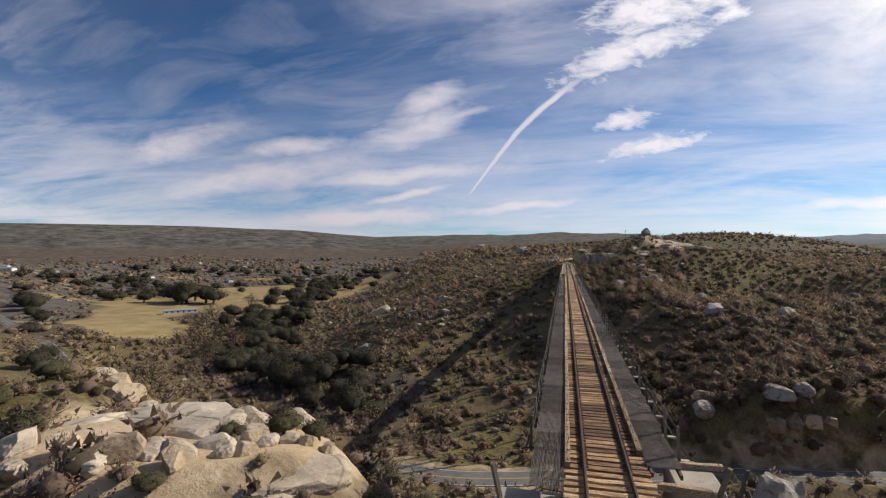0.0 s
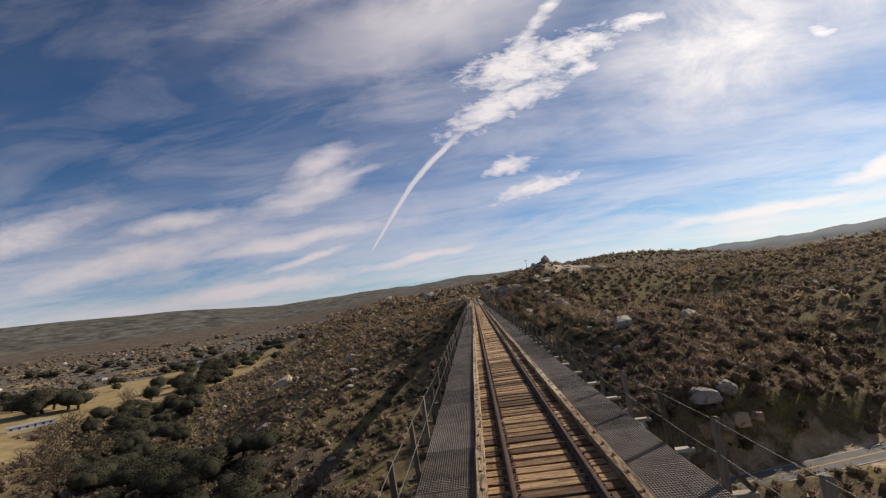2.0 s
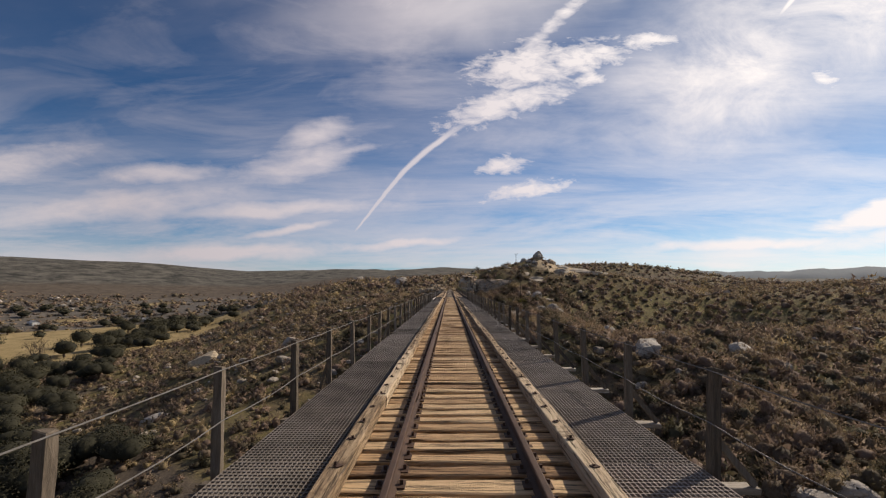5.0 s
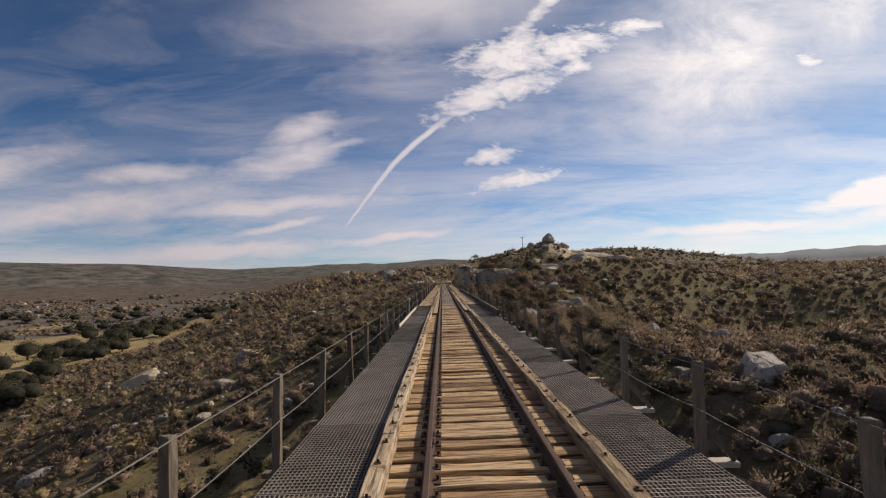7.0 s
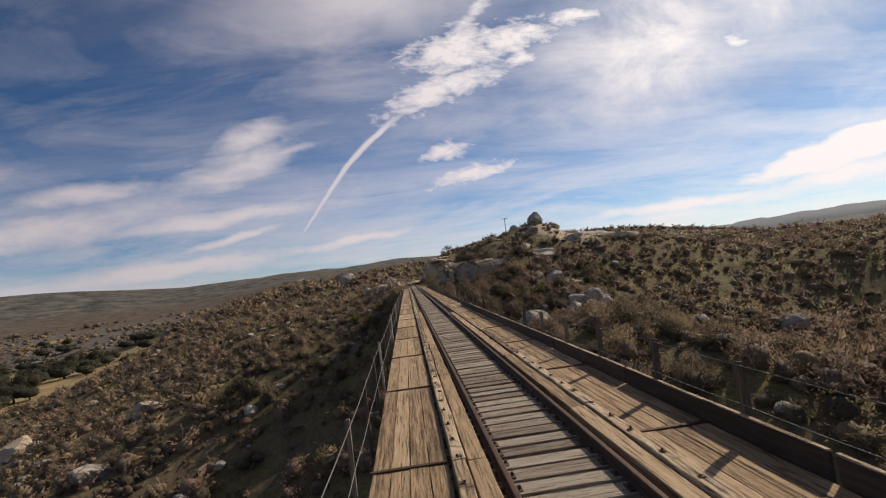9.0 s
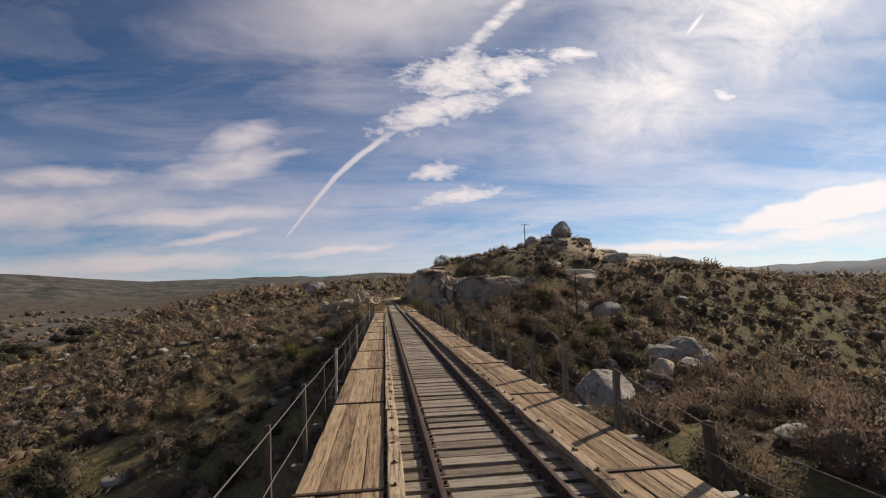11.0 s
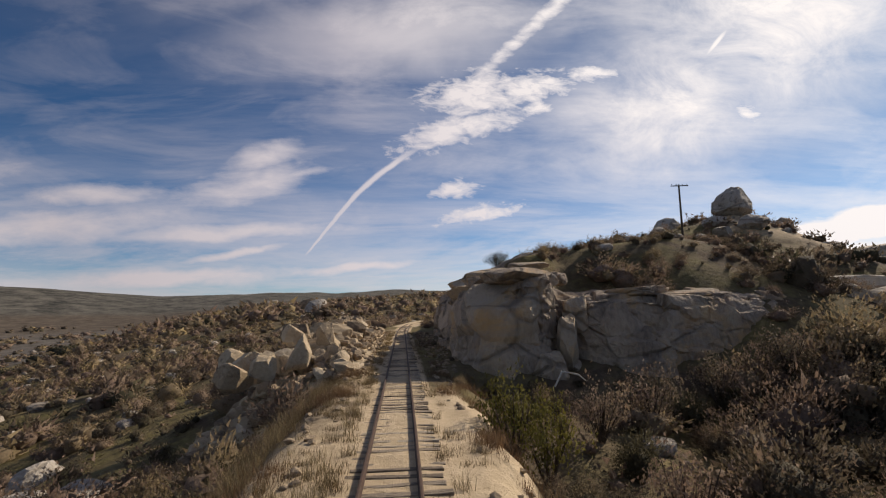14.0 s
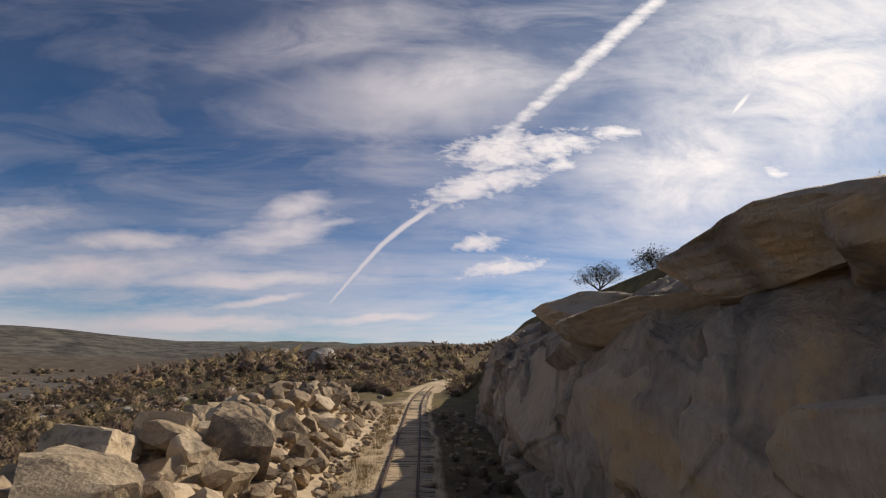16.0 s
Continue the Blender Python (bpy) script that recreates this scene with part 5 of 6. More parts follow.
PILE = "rubble pile beside the track"
PILE_LABEL = "broken angular tan granite block in a rubble pile"
for x, y, z, a, b, c in [(-6.3, 211.4, 1.4, 1.15, 1.2, 1.6), (-9.4, 212.6, 1.7, 1.9, 1.5, 1.2), (-12.0, 209.0, -0.7, 2.0, 1.7, 1.6), (-9.0, 207.4, -0.2, 1.5, 1.4, 1.3), (-6.4, 219.4, 1.5, 1.5, 1.7, 1.1),
                         (-10.4, 217.2, 1.8, 2.0, 1.5, 1.0), (-5.3, 225.8, 1.4, 1.5, 1.8, 1.4), (-8.6, 223.4, 1.6, 2.0, 1.7, 1.3), (-7.0, 232.0, 1.3, 1.8, 2.0, 1.2), 
                         (-15.5, 215.0, -0.8, 2.2, 2.0, 1.6), (-7.3, 205.4, 0.5, 1.1, 1.0, 1.8), (-5.3, 207.6, 0.2, 1.0, 0.9, 1.2), (-9.8, 204.4, -0.4, 1.5, 1.3, 1.3), (-12.0, 205.6, -1.2, 1.8, 1.5, 1.5), (-8.6, 209.6, 1.6, 1.3, 1.1, 1.2)]:
    rock(rngT.choice(broken), x, y, z + 0.5, a * 0.82, b * 0.82, c * 0.88, "large broken tan granite block in a rubble pile", PILE)
def heap(x, y):
    """How high the crushed rock lies over the bench."""
    return 3.2 * np.exp(-((x + 8.6) / 4.3) ** 2) * sstep(200, 208, y) * sstep(275, 240, y)


small_rubble = Soup()
chunk_shapes = [broken_shape(330 + i, 2) for i in range(6)]
for i in range(980):
    y = 203 + 56 * rngT.random() ** 1.25
    x = -3.5 - 11.5 * rngT.random() ** 1.1
    r = rngT.choice((0.22, 0.3, 0.4, 0.5, 0.6, 0.7, 0.9)) * rngT.uniform(0.8, 1.2) * (0.75 if x > -5.5 else 1.0)
    z = float(height(x, y)) + float(heap(x, y)) * rngT.uniform(0.75, 1.15) + r * 0.15
    size = (r * rngT.uniform(0.85, 1.4), r * rngT.uniform(0.8, 1.3), r * rngT.uniform(0.55, 0.9))
    if r > 0.62:
        rock(rngT.choice(chunk), x, y, z, *size, PILE_LABEL, PILE, tilt=45)
    else:
        v, f = chunk_shapes[i % 6]
        spin = np.array(pose(0, 0, 0, rngT.uniform(-50, 50), rngT.uniform(-50, 50), rngT.uniform(0, 360)).to_3x3())
        small_rubble.add((v * size) @ spin.T + (x, y, z), f, rngT.random())
solo("rubble_stones", small_rubble.mesh("rubble_stones", GRANITE), "small broken tan stones filling the rubble pile", "rubble", kind="stuff")
mound = Soup()
gx, gy = np.meshgrid(np.linspace(-17, -2.7, 44), np.linspace(200, 268, 120))
bulge = heap(gx, gy)
gz = height(gx, gy) - 0.25 + bulge + swell(gx, gy, 61, 2.3, 3) * 0.28 * np.minimum(1, bulge * 2)
k = (np.arange(119)[:, None] * 44 + np.arange(43)[None, :]).ravel()
mound.add(np.stack([gx, gy, gz], -1).reshape(-1, 3), np.stack([k, k + 1, k + 45, k + 44], 1))
solo("rubble_mound", mound.mesh("rubble_mound", GRANITE, True), "tan mound of crushed rock under the rubble pile", "rubble", kind="stuff")

chips = Soup()
chip_shapes = [block_shape(400 + i, 10, 0.5, 0.9, 1, 0.05) for i in range(5)]
for i in range(1500):
    y = 170 + 95 * rngT.random()
    x = -2.3 - 11 * rngT.random() ** 1.5 if i % 4 else 2.4 + 3.0 * rngT.random()
    if y < 200 and i % 3:
        continue
    r = rngT.uniform(0.05, 0.24)
    hump = float(heap(x, y))
    v, f = chip_shapes[i % 5]
    chips.add(placed(v, x, y, float(height(x, y)) + hump + r * 0.2, r * 1.3, r, r * 0.7, rngT.uniform(0, 6.28)), f, rngT.random())
solo("loose_stones", chips.mesh("loose_stones", GRANITE), "scattered small broken tan stones along the track", "stones", kind="stuff")

KNOLL = "pale slabs on the near bank"
for me_i, x, y, z, a, b, c, tip in [(0, -37, -83.5, 0.7, 8.8, 5.6, 2.6, 8), (1, -31.5, -81.5, 0.6, 5.0, 4.2, 2.2, 4), (2, -20.5, -88.0, -0.7, 4.6, 3.4, 1.5, -3), (3, -22.0, -93.0, -0.5, 4.2, 2.6, 1.5, 2), (4, -12.5, -88.5, -0.7, 4.0, 3.0, 1.8, -4), (1, -28.5, -88.0, 0.2, 3.2, 2.4, 1.6, 6), (4, -44.5, -84.5, 0.1, 4.2, 3.4, 1.8, 5)]:
    solo("granite_slab", pale[me_i], "smooth pale granite slab bulging from the slope", "rock slab", pose(x, y, float(height(x, y)) + z - c * 0.55, tip, -tip, 25 * me_i) @ Matrix.Diagonal((a, b, c, 1)), KNOLL)
for x, y, r in [(-64, -68, 2.6), (-56, -72, 1.7), (-53.5, -73, 2.1), (-51, -72.5, 1.6), (-54, -71, 1.4), (-50, -75, 1.4), (-47.5, -76, 1.1), (-27.5, -77.2, 2.0), (-20.5, -76.5, 1.6), (-27.5, -84.5, 1.5), (-26.0, -86, 1.2), (-24.5, -86.5, 0.9), (-23.5, -84.8, 0.8), (-22.0, -84.2, 0.8), (-20.5, -84, 0.8),
                (-33.5, -92.5, 1.3), (-31.5, -93.5, 1.5), (-30.0, -92, 1.2), (-28.5, -91.5, 1.4), (-32.0, -95, 1.1), (-27, -93.5, 1.0), (-35.5, -94, 1.2), (-37.5, -96, 1.1), (-40, -94, 1.4), (-25.5, -90.5, 0.9), (-24.5, -89.4, 1.0), (-46, -90, 1.4), (-50, -93, 1.6)]:
    rock(rngT.choice(pale + broken[:4]), x, y, float(height(x, y)) + r * 0.2, r * 1.25, r, r * 0.8, "rounded grey-white granite boulder on the near bank", "boulders on the near bank", tilt=12)
ground_z = float(height(10.6, -88.0))
solo("boulder", rounded[2], "large rounded pale granite boulder beside the bridge end", "boulder", pose(10.6, -88.0, (ground_z - 5.1) / 2 - 0.4, 4, -5, 40) @ Matrix.Diagonal((2.6, 2.2, (-5.1 - ground_z) / 2 + 0.5, 1)), "boulders on the near bank")
solo("boulder", rounded[5], "low pale granite boulder below the bridge end", "boulder", pose(8.6, -92.5, -8.6, 0, 8, 70) @ Matrix.Diagonal((2.2, 2.4, 2.0, 1)), "boulders on the near bank")
HILLSIDE = "large boulders on the hillsides"
for x, y, r in [(-134, 212, 7.0), (-68, 148, 3.4), (-110, 130, 4.0), (-145, 227, 4.0), (-79.5, 191, 4.0), (53, 81, 4.2), (51.5, 19.2, 3.4), (57, 20.5, 2.6), (34, 17.2, 3.0), (42.5, 170, 2.6), (46.5, 172, 2.9), (49.5, 171, 2.2), (44.5, 167, 2.0), (39.5, 166, 2.2), (36, 163, 1.8), (33, 157, 1.6), (50, 178, 1.6), (90, 157, 3.0),
                (95, 160, 2.2), (68, 160, 3.0), (43, 190, 2.6), (23, 33, 2.6), (77, 78, 3.5), (36, 24, 2.8), (-32, 215, 1.9), (-19.5, 200, 1.7), (-26, 205, 1.5), (-51, 467, 7), (-61, 496, 6), (-148, 723, 10), (46, 246, 2.4), (62, 244, 2.6), (60, 238, 1.8), (50, 231, 1.8)]:
    rock(rngT.choice(rounded + broken[:3]), x, y, float(height(x, y)) + r * 0.30, r * 1.2, r, r * 0.8, "large grey-tan granite boulder among chaparral shrubs", HILLSIDE, tilt=12)
for x, y, r in [(50, 17.4, 2.4), (54, 18.2, 2.8), (58.5, 19, 2.2), (52, 16.2, 1.7), (63, 20, 1.8)]:
    rock(rngT.choice(broken), x, y, float(height(x, y)) - r * 0.15, r * 1.3, r, r * 0.9, "tan granite ledge broken from the bluff over the road", "ledges of the road bluff", tilt=14)
z = float(height(27, 159.5))
solo("boulder", rounded[3], "huge rounded grey granite boulder beside the bridge", "boulder", pose(27, 159.5, z + 1.2, 3, -4, 30) @ Matrix.Diagonal((4.6, 4.0, 3.8, 1)), HILLSIDE)
for x, y, a, b, c, turn in [(75, 236.5, 12, 6.0, 2.6, -8), (87, 233.5, 9, 5.5, 2.4, 14), (66, 240.5, 8, 5, 2.4, 30), (48, 215.5, 5.5, 3.6, 2.0, 10), (44, 212.5, 3.4, 3.0, 1.8, 50)]:
    solo("granite_slab", pale[int(x) % 5], "broad bare tan granite dome on the rocky hill", "rock slab", pose(x, y, float(height(x, y)) - c * 0.62, -7, 5, turn) @ Matrix.Diagonal((a, b, c, 1)), "slabs on the hill")
kv, kf = worn_shape(381, 4)
kv = kv * np.column_stack([1 - 0.33 * kv[:, 2], 1 - 0.33 * kv[:, 2], np.ones(len(kv))])
solo("summit_boulder", shape_mesh("summit_boulder", (kv, kf), FIELD_ROCK, False), "upright grey granite boulder on the hill's summit", "boulder", pose(53.6, 239.5, float(height(53.6, 239.5)) + 1.7, 4, -3, 20) @ Matrix.Diagonal((3.0, 2.8, 2.9, 1)))
for x, y, a, b, c in [(64, 231, 9, 6, 3.2), (43, 219, 4, 3.4, 2.2), (47, 211, 5, 4, 2.6), (76, 238, 8, 6, 2.8), (47.3, 190.5, 4.5, 3.0, 2.0)]:
    solo("granite_slab", rngT.choice(pale), "pale bare granite slab on the rocky hill", "rock slab", pose(x, y, float(height(x, y)) - c * 0.55, 6, -4, rngT.uniform(0, 360)) @ Matrix.Diagonal((a, b, c, 1)), "slabs on the hill")


# ---------------------------------------------------------------- scattered cover
def scatter(x0, x1, y0, y1, cell, seed, keep):
    """Jittered points on a grid, thinned by keep(x, y), which gives 0 to 1."""
    rng = np.random.RandomState(seed)
    gx, gy = np.meshgrid(np.arange(x0, x1, cell), np.arange(y0, y1, cell))
    gx = gx.ravel() + rng.uniform(-0.48, 0.48, gx.size) * cell
    gy = gy.ravel() + rng.uniform(-0.48, 0.48, gy.size) * cell
    ok = rng.uniform(size=gx.size) < keep(gx, gy)
    return gx[ok], gy[ok], rng


def open_ground(x, y):
    """How freely shrubs grow: none on the track, road, field, rock and sand."""
    k = np.ones(np.shape(x))
    tx = track_x(y)
    on_line = (np.abs(x - tx) < 4.4) & ((y > DECK_END - 6) | (y < DECK_START))
    under = (np.abs(x) < 7) & (y > DECK_START) & (y <= DECK_END - 6) & (height(x, y) > -5.5)
    pile = (x < -2) & (x > -15.5) & (y > 201) & (y < 262)
    cliff = (x > 3) & (x < 15.5) & (y > 201) & (y < 290)
    corner = (x > 15) & (x < 31) & (y > 201.5) & (y < 210)
    sandy = np.hypot((x - 3.4) * 1.5, (y - 182) / 3.6) < 5.0
    sandy = sandy | (np.hypot(x - 27, y - 158) < 6.5) | (np.hypot(x - 46, y - 190) < 4.5) | (np.hypot(x - 45, y - 170) < 5.0)
    sandy = sandy | (np.hypot((x - 77) / 17, (y - 235) / 7) + 0.35 * swell(x, y, 67, 9, 2) < 1.0) | (np.hypot(x - 47, y - 214) < 4.5)
    sandy = sandy | ((x > 8) & (x < 48) & (y > -62) & (y < -14))
    knoll = np.hypot((x + 32) / 16, (y + 85) / 10) < 1.0
    f = np.hypot((x + 395) / 165, (y - 470) / 225) + 0.14 * swell(x, y, 31, 160, 2)
    k = np.where(on_line | under | pile | cliff | corner | sandy | (dist_line(x, y, ROAD) < 6.5) | (dist_line(x, y, TRAIL) < 3.5), 0, k)
    k = np.where(knoll, k * 0.12, k)
    return k * sstep(0.9, 1.1, f) * sstep(26, 40, dist_line(x, y, [(-310, 178), (-380, 215), (-400, 300)]))


def twiggy(seed, clumps, per, spread, leaf, squash, shell, core, sub=3):
    """One kind of shrub: leaf blades, their soft normals, and a dense lumpy heart."""
    v, f = leaf_cloud(seed, clumps, per, spread, leaf, squash, shell, feather=True)
    if leaf < 0.06:   # coarser twigs between the heart and the fine outer ones
        iv, jf = leaf_cloud(seed + 5, clumps // 2, max(4, per // 2), spread * 1.1, leaf * 2.1, squash, 0.45, feather=True)
        v, f = np.concatenate([v, iv * 0.72]), np.concatenate([f, jf + len(v)])
    v = lumpy(v, seed + 9, 0.34, 2.8)
    hv, hf = ICO[sub]
    k = lumpy(lumpy(hv, seed + 9, 0.34, 2.8), seed + 19, 0.2, 7.0) * (core, core, core * 0.92)
    n = np.cross(k[hf[:, 1]] - k[hf[:, 0]], k[hf[:, 2]] - k[hf[:, 0]])
    d = np.zeros_like(k)
    for c in range(3):
        np.add.at(d, hf[:, c], n)
    d /= np.linalg.norm(d, axis=1)[:, None] + 1e-9
    return v, f, dome_dirs(v), k, d * 0.75 + dome_dirs(k, False) * 0.25, hf


tall_bush = [twiggy(100 + i, 150, 10, 0.075, 0.031, 1.0, 0.42, 0.43, 2) for i in range(5)]
fine_bush = [twiggy(120 + i, 200, 13, 0.075, 0.025, 1.0, 0.32, 0.36, 2) for i in range(4)]
close_shrub = [twiggy(60 + i, 80, 7, 0.09, 0.042, 0.95, 0.45, 0.48, 2) for i in range(6)]
near_shrub = [twiggy(10 + i, 40, 7, 0.12, 0.070, 0.95, 0.46, 0.54, 2) for i in range(6)]
low_shrub = [twiggy(80 + i, 12, 4, 0.22, 0.15, 0.9, 0.3, 0.34, 1) for i in range(6)]
far_shrub = [twiggy(30 + i, 13, 4, 0.19, 0.155, 0.85, 0.4, 0.50, 1) for i in range(5)]
speck_shrub = [twiggy(50 + i, 6, 3, 0.2, 0.26, 0.85, 0.5, 0.66, 1) for i in range(5)]


def grow(xs, ys, rng, pool, size, soup, tall=(0.75, 1.15), sink=0.1, lobes=None):
    patch = np.clip(0.5 + 0.75 * swell(xs, ys, 71, 34, 3), 0, 1)
    zs = height(xs, ys)
    for x, y, z, p in zip(xs, ys, zs, patch):
        lv, lf, ld, core, cd, cf = pool[rng.randint(len(pool))]
        r = size * (0.5 + 0.95 * rng.uniform() ** 1.4) * (0.58 if z > 7 else 1.0)   # low on the thin soil of the summit
        tone = float(np.clip(0.75 * rng.uniform() + 0.38 * p - 0.07, 0, 1))
        h, turn = r * rng.uniform(*tall), rng.uniform(0, 6.28)
        sx, sy = r * rng.uniform(0.85, 1.2), r * rng.uniform(0.85, 1.2)
        # hearts take a slightly darker tone than their leaves, as painted inner shade
        soup.add(placed(core, x, y, z + h * (0.32 - sink), sx, sy, h, turn), cf, max(0.0, tone - 0.06), turned(cd, turn))
        soup.add(placed(lv, x, y, z + h * (0.32 - sink), sx, sy, h, turn), lf, tone, turned(ld, turn))
        for _ in range(rng.randint(0, 3) if lobes else 0):
            lv, lf, ld, core, cd, cf = lobes[rng.randint(len(lobes))]
            a, q, k = rng.uniform(0, 6.28), r * rng.uniform(0.55, 0.95), rng.uniform(0.4, 0.75)
            bx, by, bz = x + math.cos(a) * q, y + math.sin(a) * q, z + h * (0.32 - sink) * k
            shade = float(np.clip(tone + rng.uniform(-0.22, 0.22), 0, 1))
            soup.add(placed(core, bx, by, bz, sx * k, sy * k, h * k * rng.uniform(0.8, 1.5), turn + a), cf, max(0.0, shade - 0.06), turned(cd, turn + a))
            soup.add(placed(lv, bx, by, bz, sx * k, sy * k, h * k * rng.uniform(0.8, 1.5), turn + a), lf, shade, turned(ld, turn + a))


brush = lambda x, y: open_ground(x, y) * np.clip(0.72 + 0.32 * sstep(0, 25, x) + 0.55 * swell(x, y, 51, 30, 3), 0.2, 0.97)
understory = lambda x, y: open_ground(x, y) * np.clip(0.6 + 0.5 * swell(x, y, 58, 17, 2), 0.1, 0.9)
seen = lambda x, y: (x < 62) | (y < 235)
shrubs = Soup()
xs, ys, rng = scatter(-75, 90, 35, 300, 4.3, 1, lambda x, y: brush(x, y) * seen(x, y))
clear = ~((xs > 4) & (xs < 15) & (ys > 140) & (ys < 205))
xs, ys = xs[clear], ys[clear]
by_track = (np.hypot(xs, np.maximum(0, np.maximum(120 - ys, ys - 262))) < 34) & (height(xs, ys) > -22)
far_off = ~by_track & (np.abs(xs) > 42)
grow(xs[~by_track & ~far_off], ys[~by_track & ~far_off], rng, near_shrub, 2.35, shrubs, lobes=far_shrub)
grow(xs[far_off], ys[far_off], rng, far_shrub, 2.35, shrubs, lobes=speck_shrub)
grow(xs[by_track], ys[by_track], rng, close_shrub, 1.9, shrubs, lobes=far_shrub)
xs, ys, rng = scatter(-75, 75, -104, 35, 4.2, 2, brush)
grow(xs, ys, rng, far_shrub, 2.3, shrubs)
xs, ys, rng = scatter(-115, -8, -104, -42, 3.2, 44, lambda x, y: 0.75 * (np.hypot((x + 32) / 14, (y + 85) / 8) > 0.95))
grow(xs, ys, rng, near_shrub, 1.25, shrubs, (0.8, 1.3), lobes=far_shrub)
xs, ys, rng = scatter(-60, 75, 45, 250, 3.0, 36, lambda x, y: understory(x, y) * seen(x, y))
grow(xs, ys, rng, low_shrub, 0.85, shrubs, (0.6, 1.0))
xs, ys, rng = scatter(5, 62, 104, 204, 4.6, 33, lambda x, y: open_ground(x, y) * ((x > 13) | (y < 192)) * np.clip(0.9 + 0.5 * swell(x, y, 57, 22, 2), 0.3, 1.0))
close = (xs < 15) & (ys > 140)
grow(xs[~close], ys[~close], rng, tall_bush, 2.6, shrubs, (0.9, 1.35), lobes=near_shrub)
grow(xs[close], ys[close], rng, fine_bush, 1.8, shrubs, (0.9, 1.4))
xs, ys, rng = scatter(-46, -5, 146, 204, 3.0, 39, lambda x, y: open_ground(x, y) * np.clip(0.6 + 0.5 * swell(x, y, 59, 18, 2), 0.1, 0.9))
grow(xs, ys, rng, tall_bush, 1.35, shrubs, (0.9, 1.3))
xs, ys, rng = scatter(14, 70, 208, 262, 3.2, 40, lambda x, y: open_ground(x, y) * np.clip(0.55 + 0.5 * swell(x, y, 59, 18, 2), 0.1, 0.9))
grow(xs, ys, rng, tall_bush, 1.25, shrubs, (0.8, 1.2))
xs, ys, rng = scatter(4.8, 11, 164, 201, 2.6, 37, lambda x, y: 0.6 * ((x > 6.2) | (y > 184)) * (y < 190))
grow(xs, ys, rng, fine_bush, 1.2, shrubs, (0.8, 1.3))
xs, ys, rng = scatter(45, 120, 45, 170, 4.8, 41, lambda x, y: brush(x, y))
grow(xs, ys, rng, near_shrub, 2.6, shrubs, lobes=far_shrub)
xs, ys, rng = scatter(24, 112, 6, 60, 3.8, 47, lambda x, y: 0.9 * (dist_line(x, y, ROAD) > np.where(x < 47, 6.4, 7.8)))
grow(xs, ys, rng, near_shrub, 2.1, shrubs, (0.9, 1.3), -0.2, far_shrub)
xs, ys, rng = scatter(30, 110, 0, 45, 3.4, 38, lambda x, y: 0.75 * (dist_line(x, y, ROAD) > 7.5))
grow(xs, ys, rng, near_shrub, 1.3, shrubs)
xs, ys, rng = scatter(15, 46, 209.5, 234, 2.4, 42, lambda x, y: 0.75 * (y > 209.5 + 2.0 * sstep(24, 15, x)))
grow(xs, ys, rng, tall_bush, 1.35, shrubs, (0.8, 1.25))
xs, ys, rng = scatter(4.6, 9, 195, 202.8, 1.7, 46, lambda x, y: 0.5 * np.ones(np.shape(x)))
grow(xs, ys, rng, fine_bush, 0.6, shrubs, (0.8, 1.4))
xs, ys, rng = scatter(5.4, 18, 197, 203.6, 1.7, 45, lambda x, y: 0.62 * np.ones(np.shape(x)))
grow(xs, ys, rng, fine_bush, 0.9, shrubs, (0.8, 1.3))
xs, ys, rng = scatter(12, 34, 190, 202.5, 2.5, 43, lambda x, y: 0.7 * (x > 15 + 0.5 * (y - 190)))
near = xs < 20
grow(xs[~near], ys[~near], rng, tall_bush, 1.5, shrubs, (0.9, 1.3))
grow(xs[near], ys[near], rng, fine_bush, 1.4, shrubs, (0.9, 1.3))
xs, ys, rng = scatter(3.2, 5.2, 203, 262, 1.1, 34, lambda x, y: 0.45 * np.ones(np.shape(x)))
grow(xs, ys, rng, near_shrub, 0.4, shrubs, (0.8, 1.3))
xs, ys, rng = scatter(-15, -9, 198, 262, 2.6, 35, lambda x, y: 0.4 * np.ones(np.shape(x)))
grow(xs, ys, rng, close_shrub, 0.7, shrubs)
solo("chaparral_shrubs", shrubs.mesh("chaparral_shrubs", SCRUB, True), "dense olive and grey-brown chaparral shrubs on the slopes", "shrubs", kind="stuff")
shrubs = Soup()
for box, cell, sd, size in (((90, 240, 0, 300), 4.5, 3, 2.4), ((-210, -75, 30, 330), 4.3, 4, 2.4), ((-75, 90, 300, 430), 4.6, 5, 2.5), ((-230, 300, 430, 640), 6.8, 6, 4.0), ((-330, -210, 60, 430), 5.8, 7, 3.0), ((75, 240, -100, 0), 6.0, 8, 2.0), ((-240, -75, -104, 30), 5.0, 9, 2.0),
                            ((240, 420, 0, 430), 11.0, 12, 3.2), ((90, 240, 300, 430), 7.0, 13, 2.6), ((-210, -75, 330, 430), 5.6, 14, 2.8)):
    xs, ys, rng = scatter(*box, cell, sd, brush)
    grow(xs, ys, rng, far_shrub if cell < 6 else speck_shrub, size, shrubs)
xs, ys, rng = scatter(-950, -260, 100, 950, 12, 16, lambda x, y: open_ground(x, y) * np.clip(0.5 + 0.5 * swell(x, y, 53, 120, 3), 0.05, 0.85))
grow(xs, ys, rng, speck_shrub, 4.2, shrubs, (0.5, 0.8))
xs, ys, rng = scatter(-1500, 600, 200, 1900, 20, 15, lambda x, y: open_ground(x, y) * (np.hypot(x, y) > 640) * (np.hypot(x, y) < 1250) * np.clip(0.35 + 0.6 * swell(x, y, 52, 240, 3), 0, 0.9))
grow(xs, ys, rng, speck_shrub, 7.0, shrubs, (0.5, 0.8))
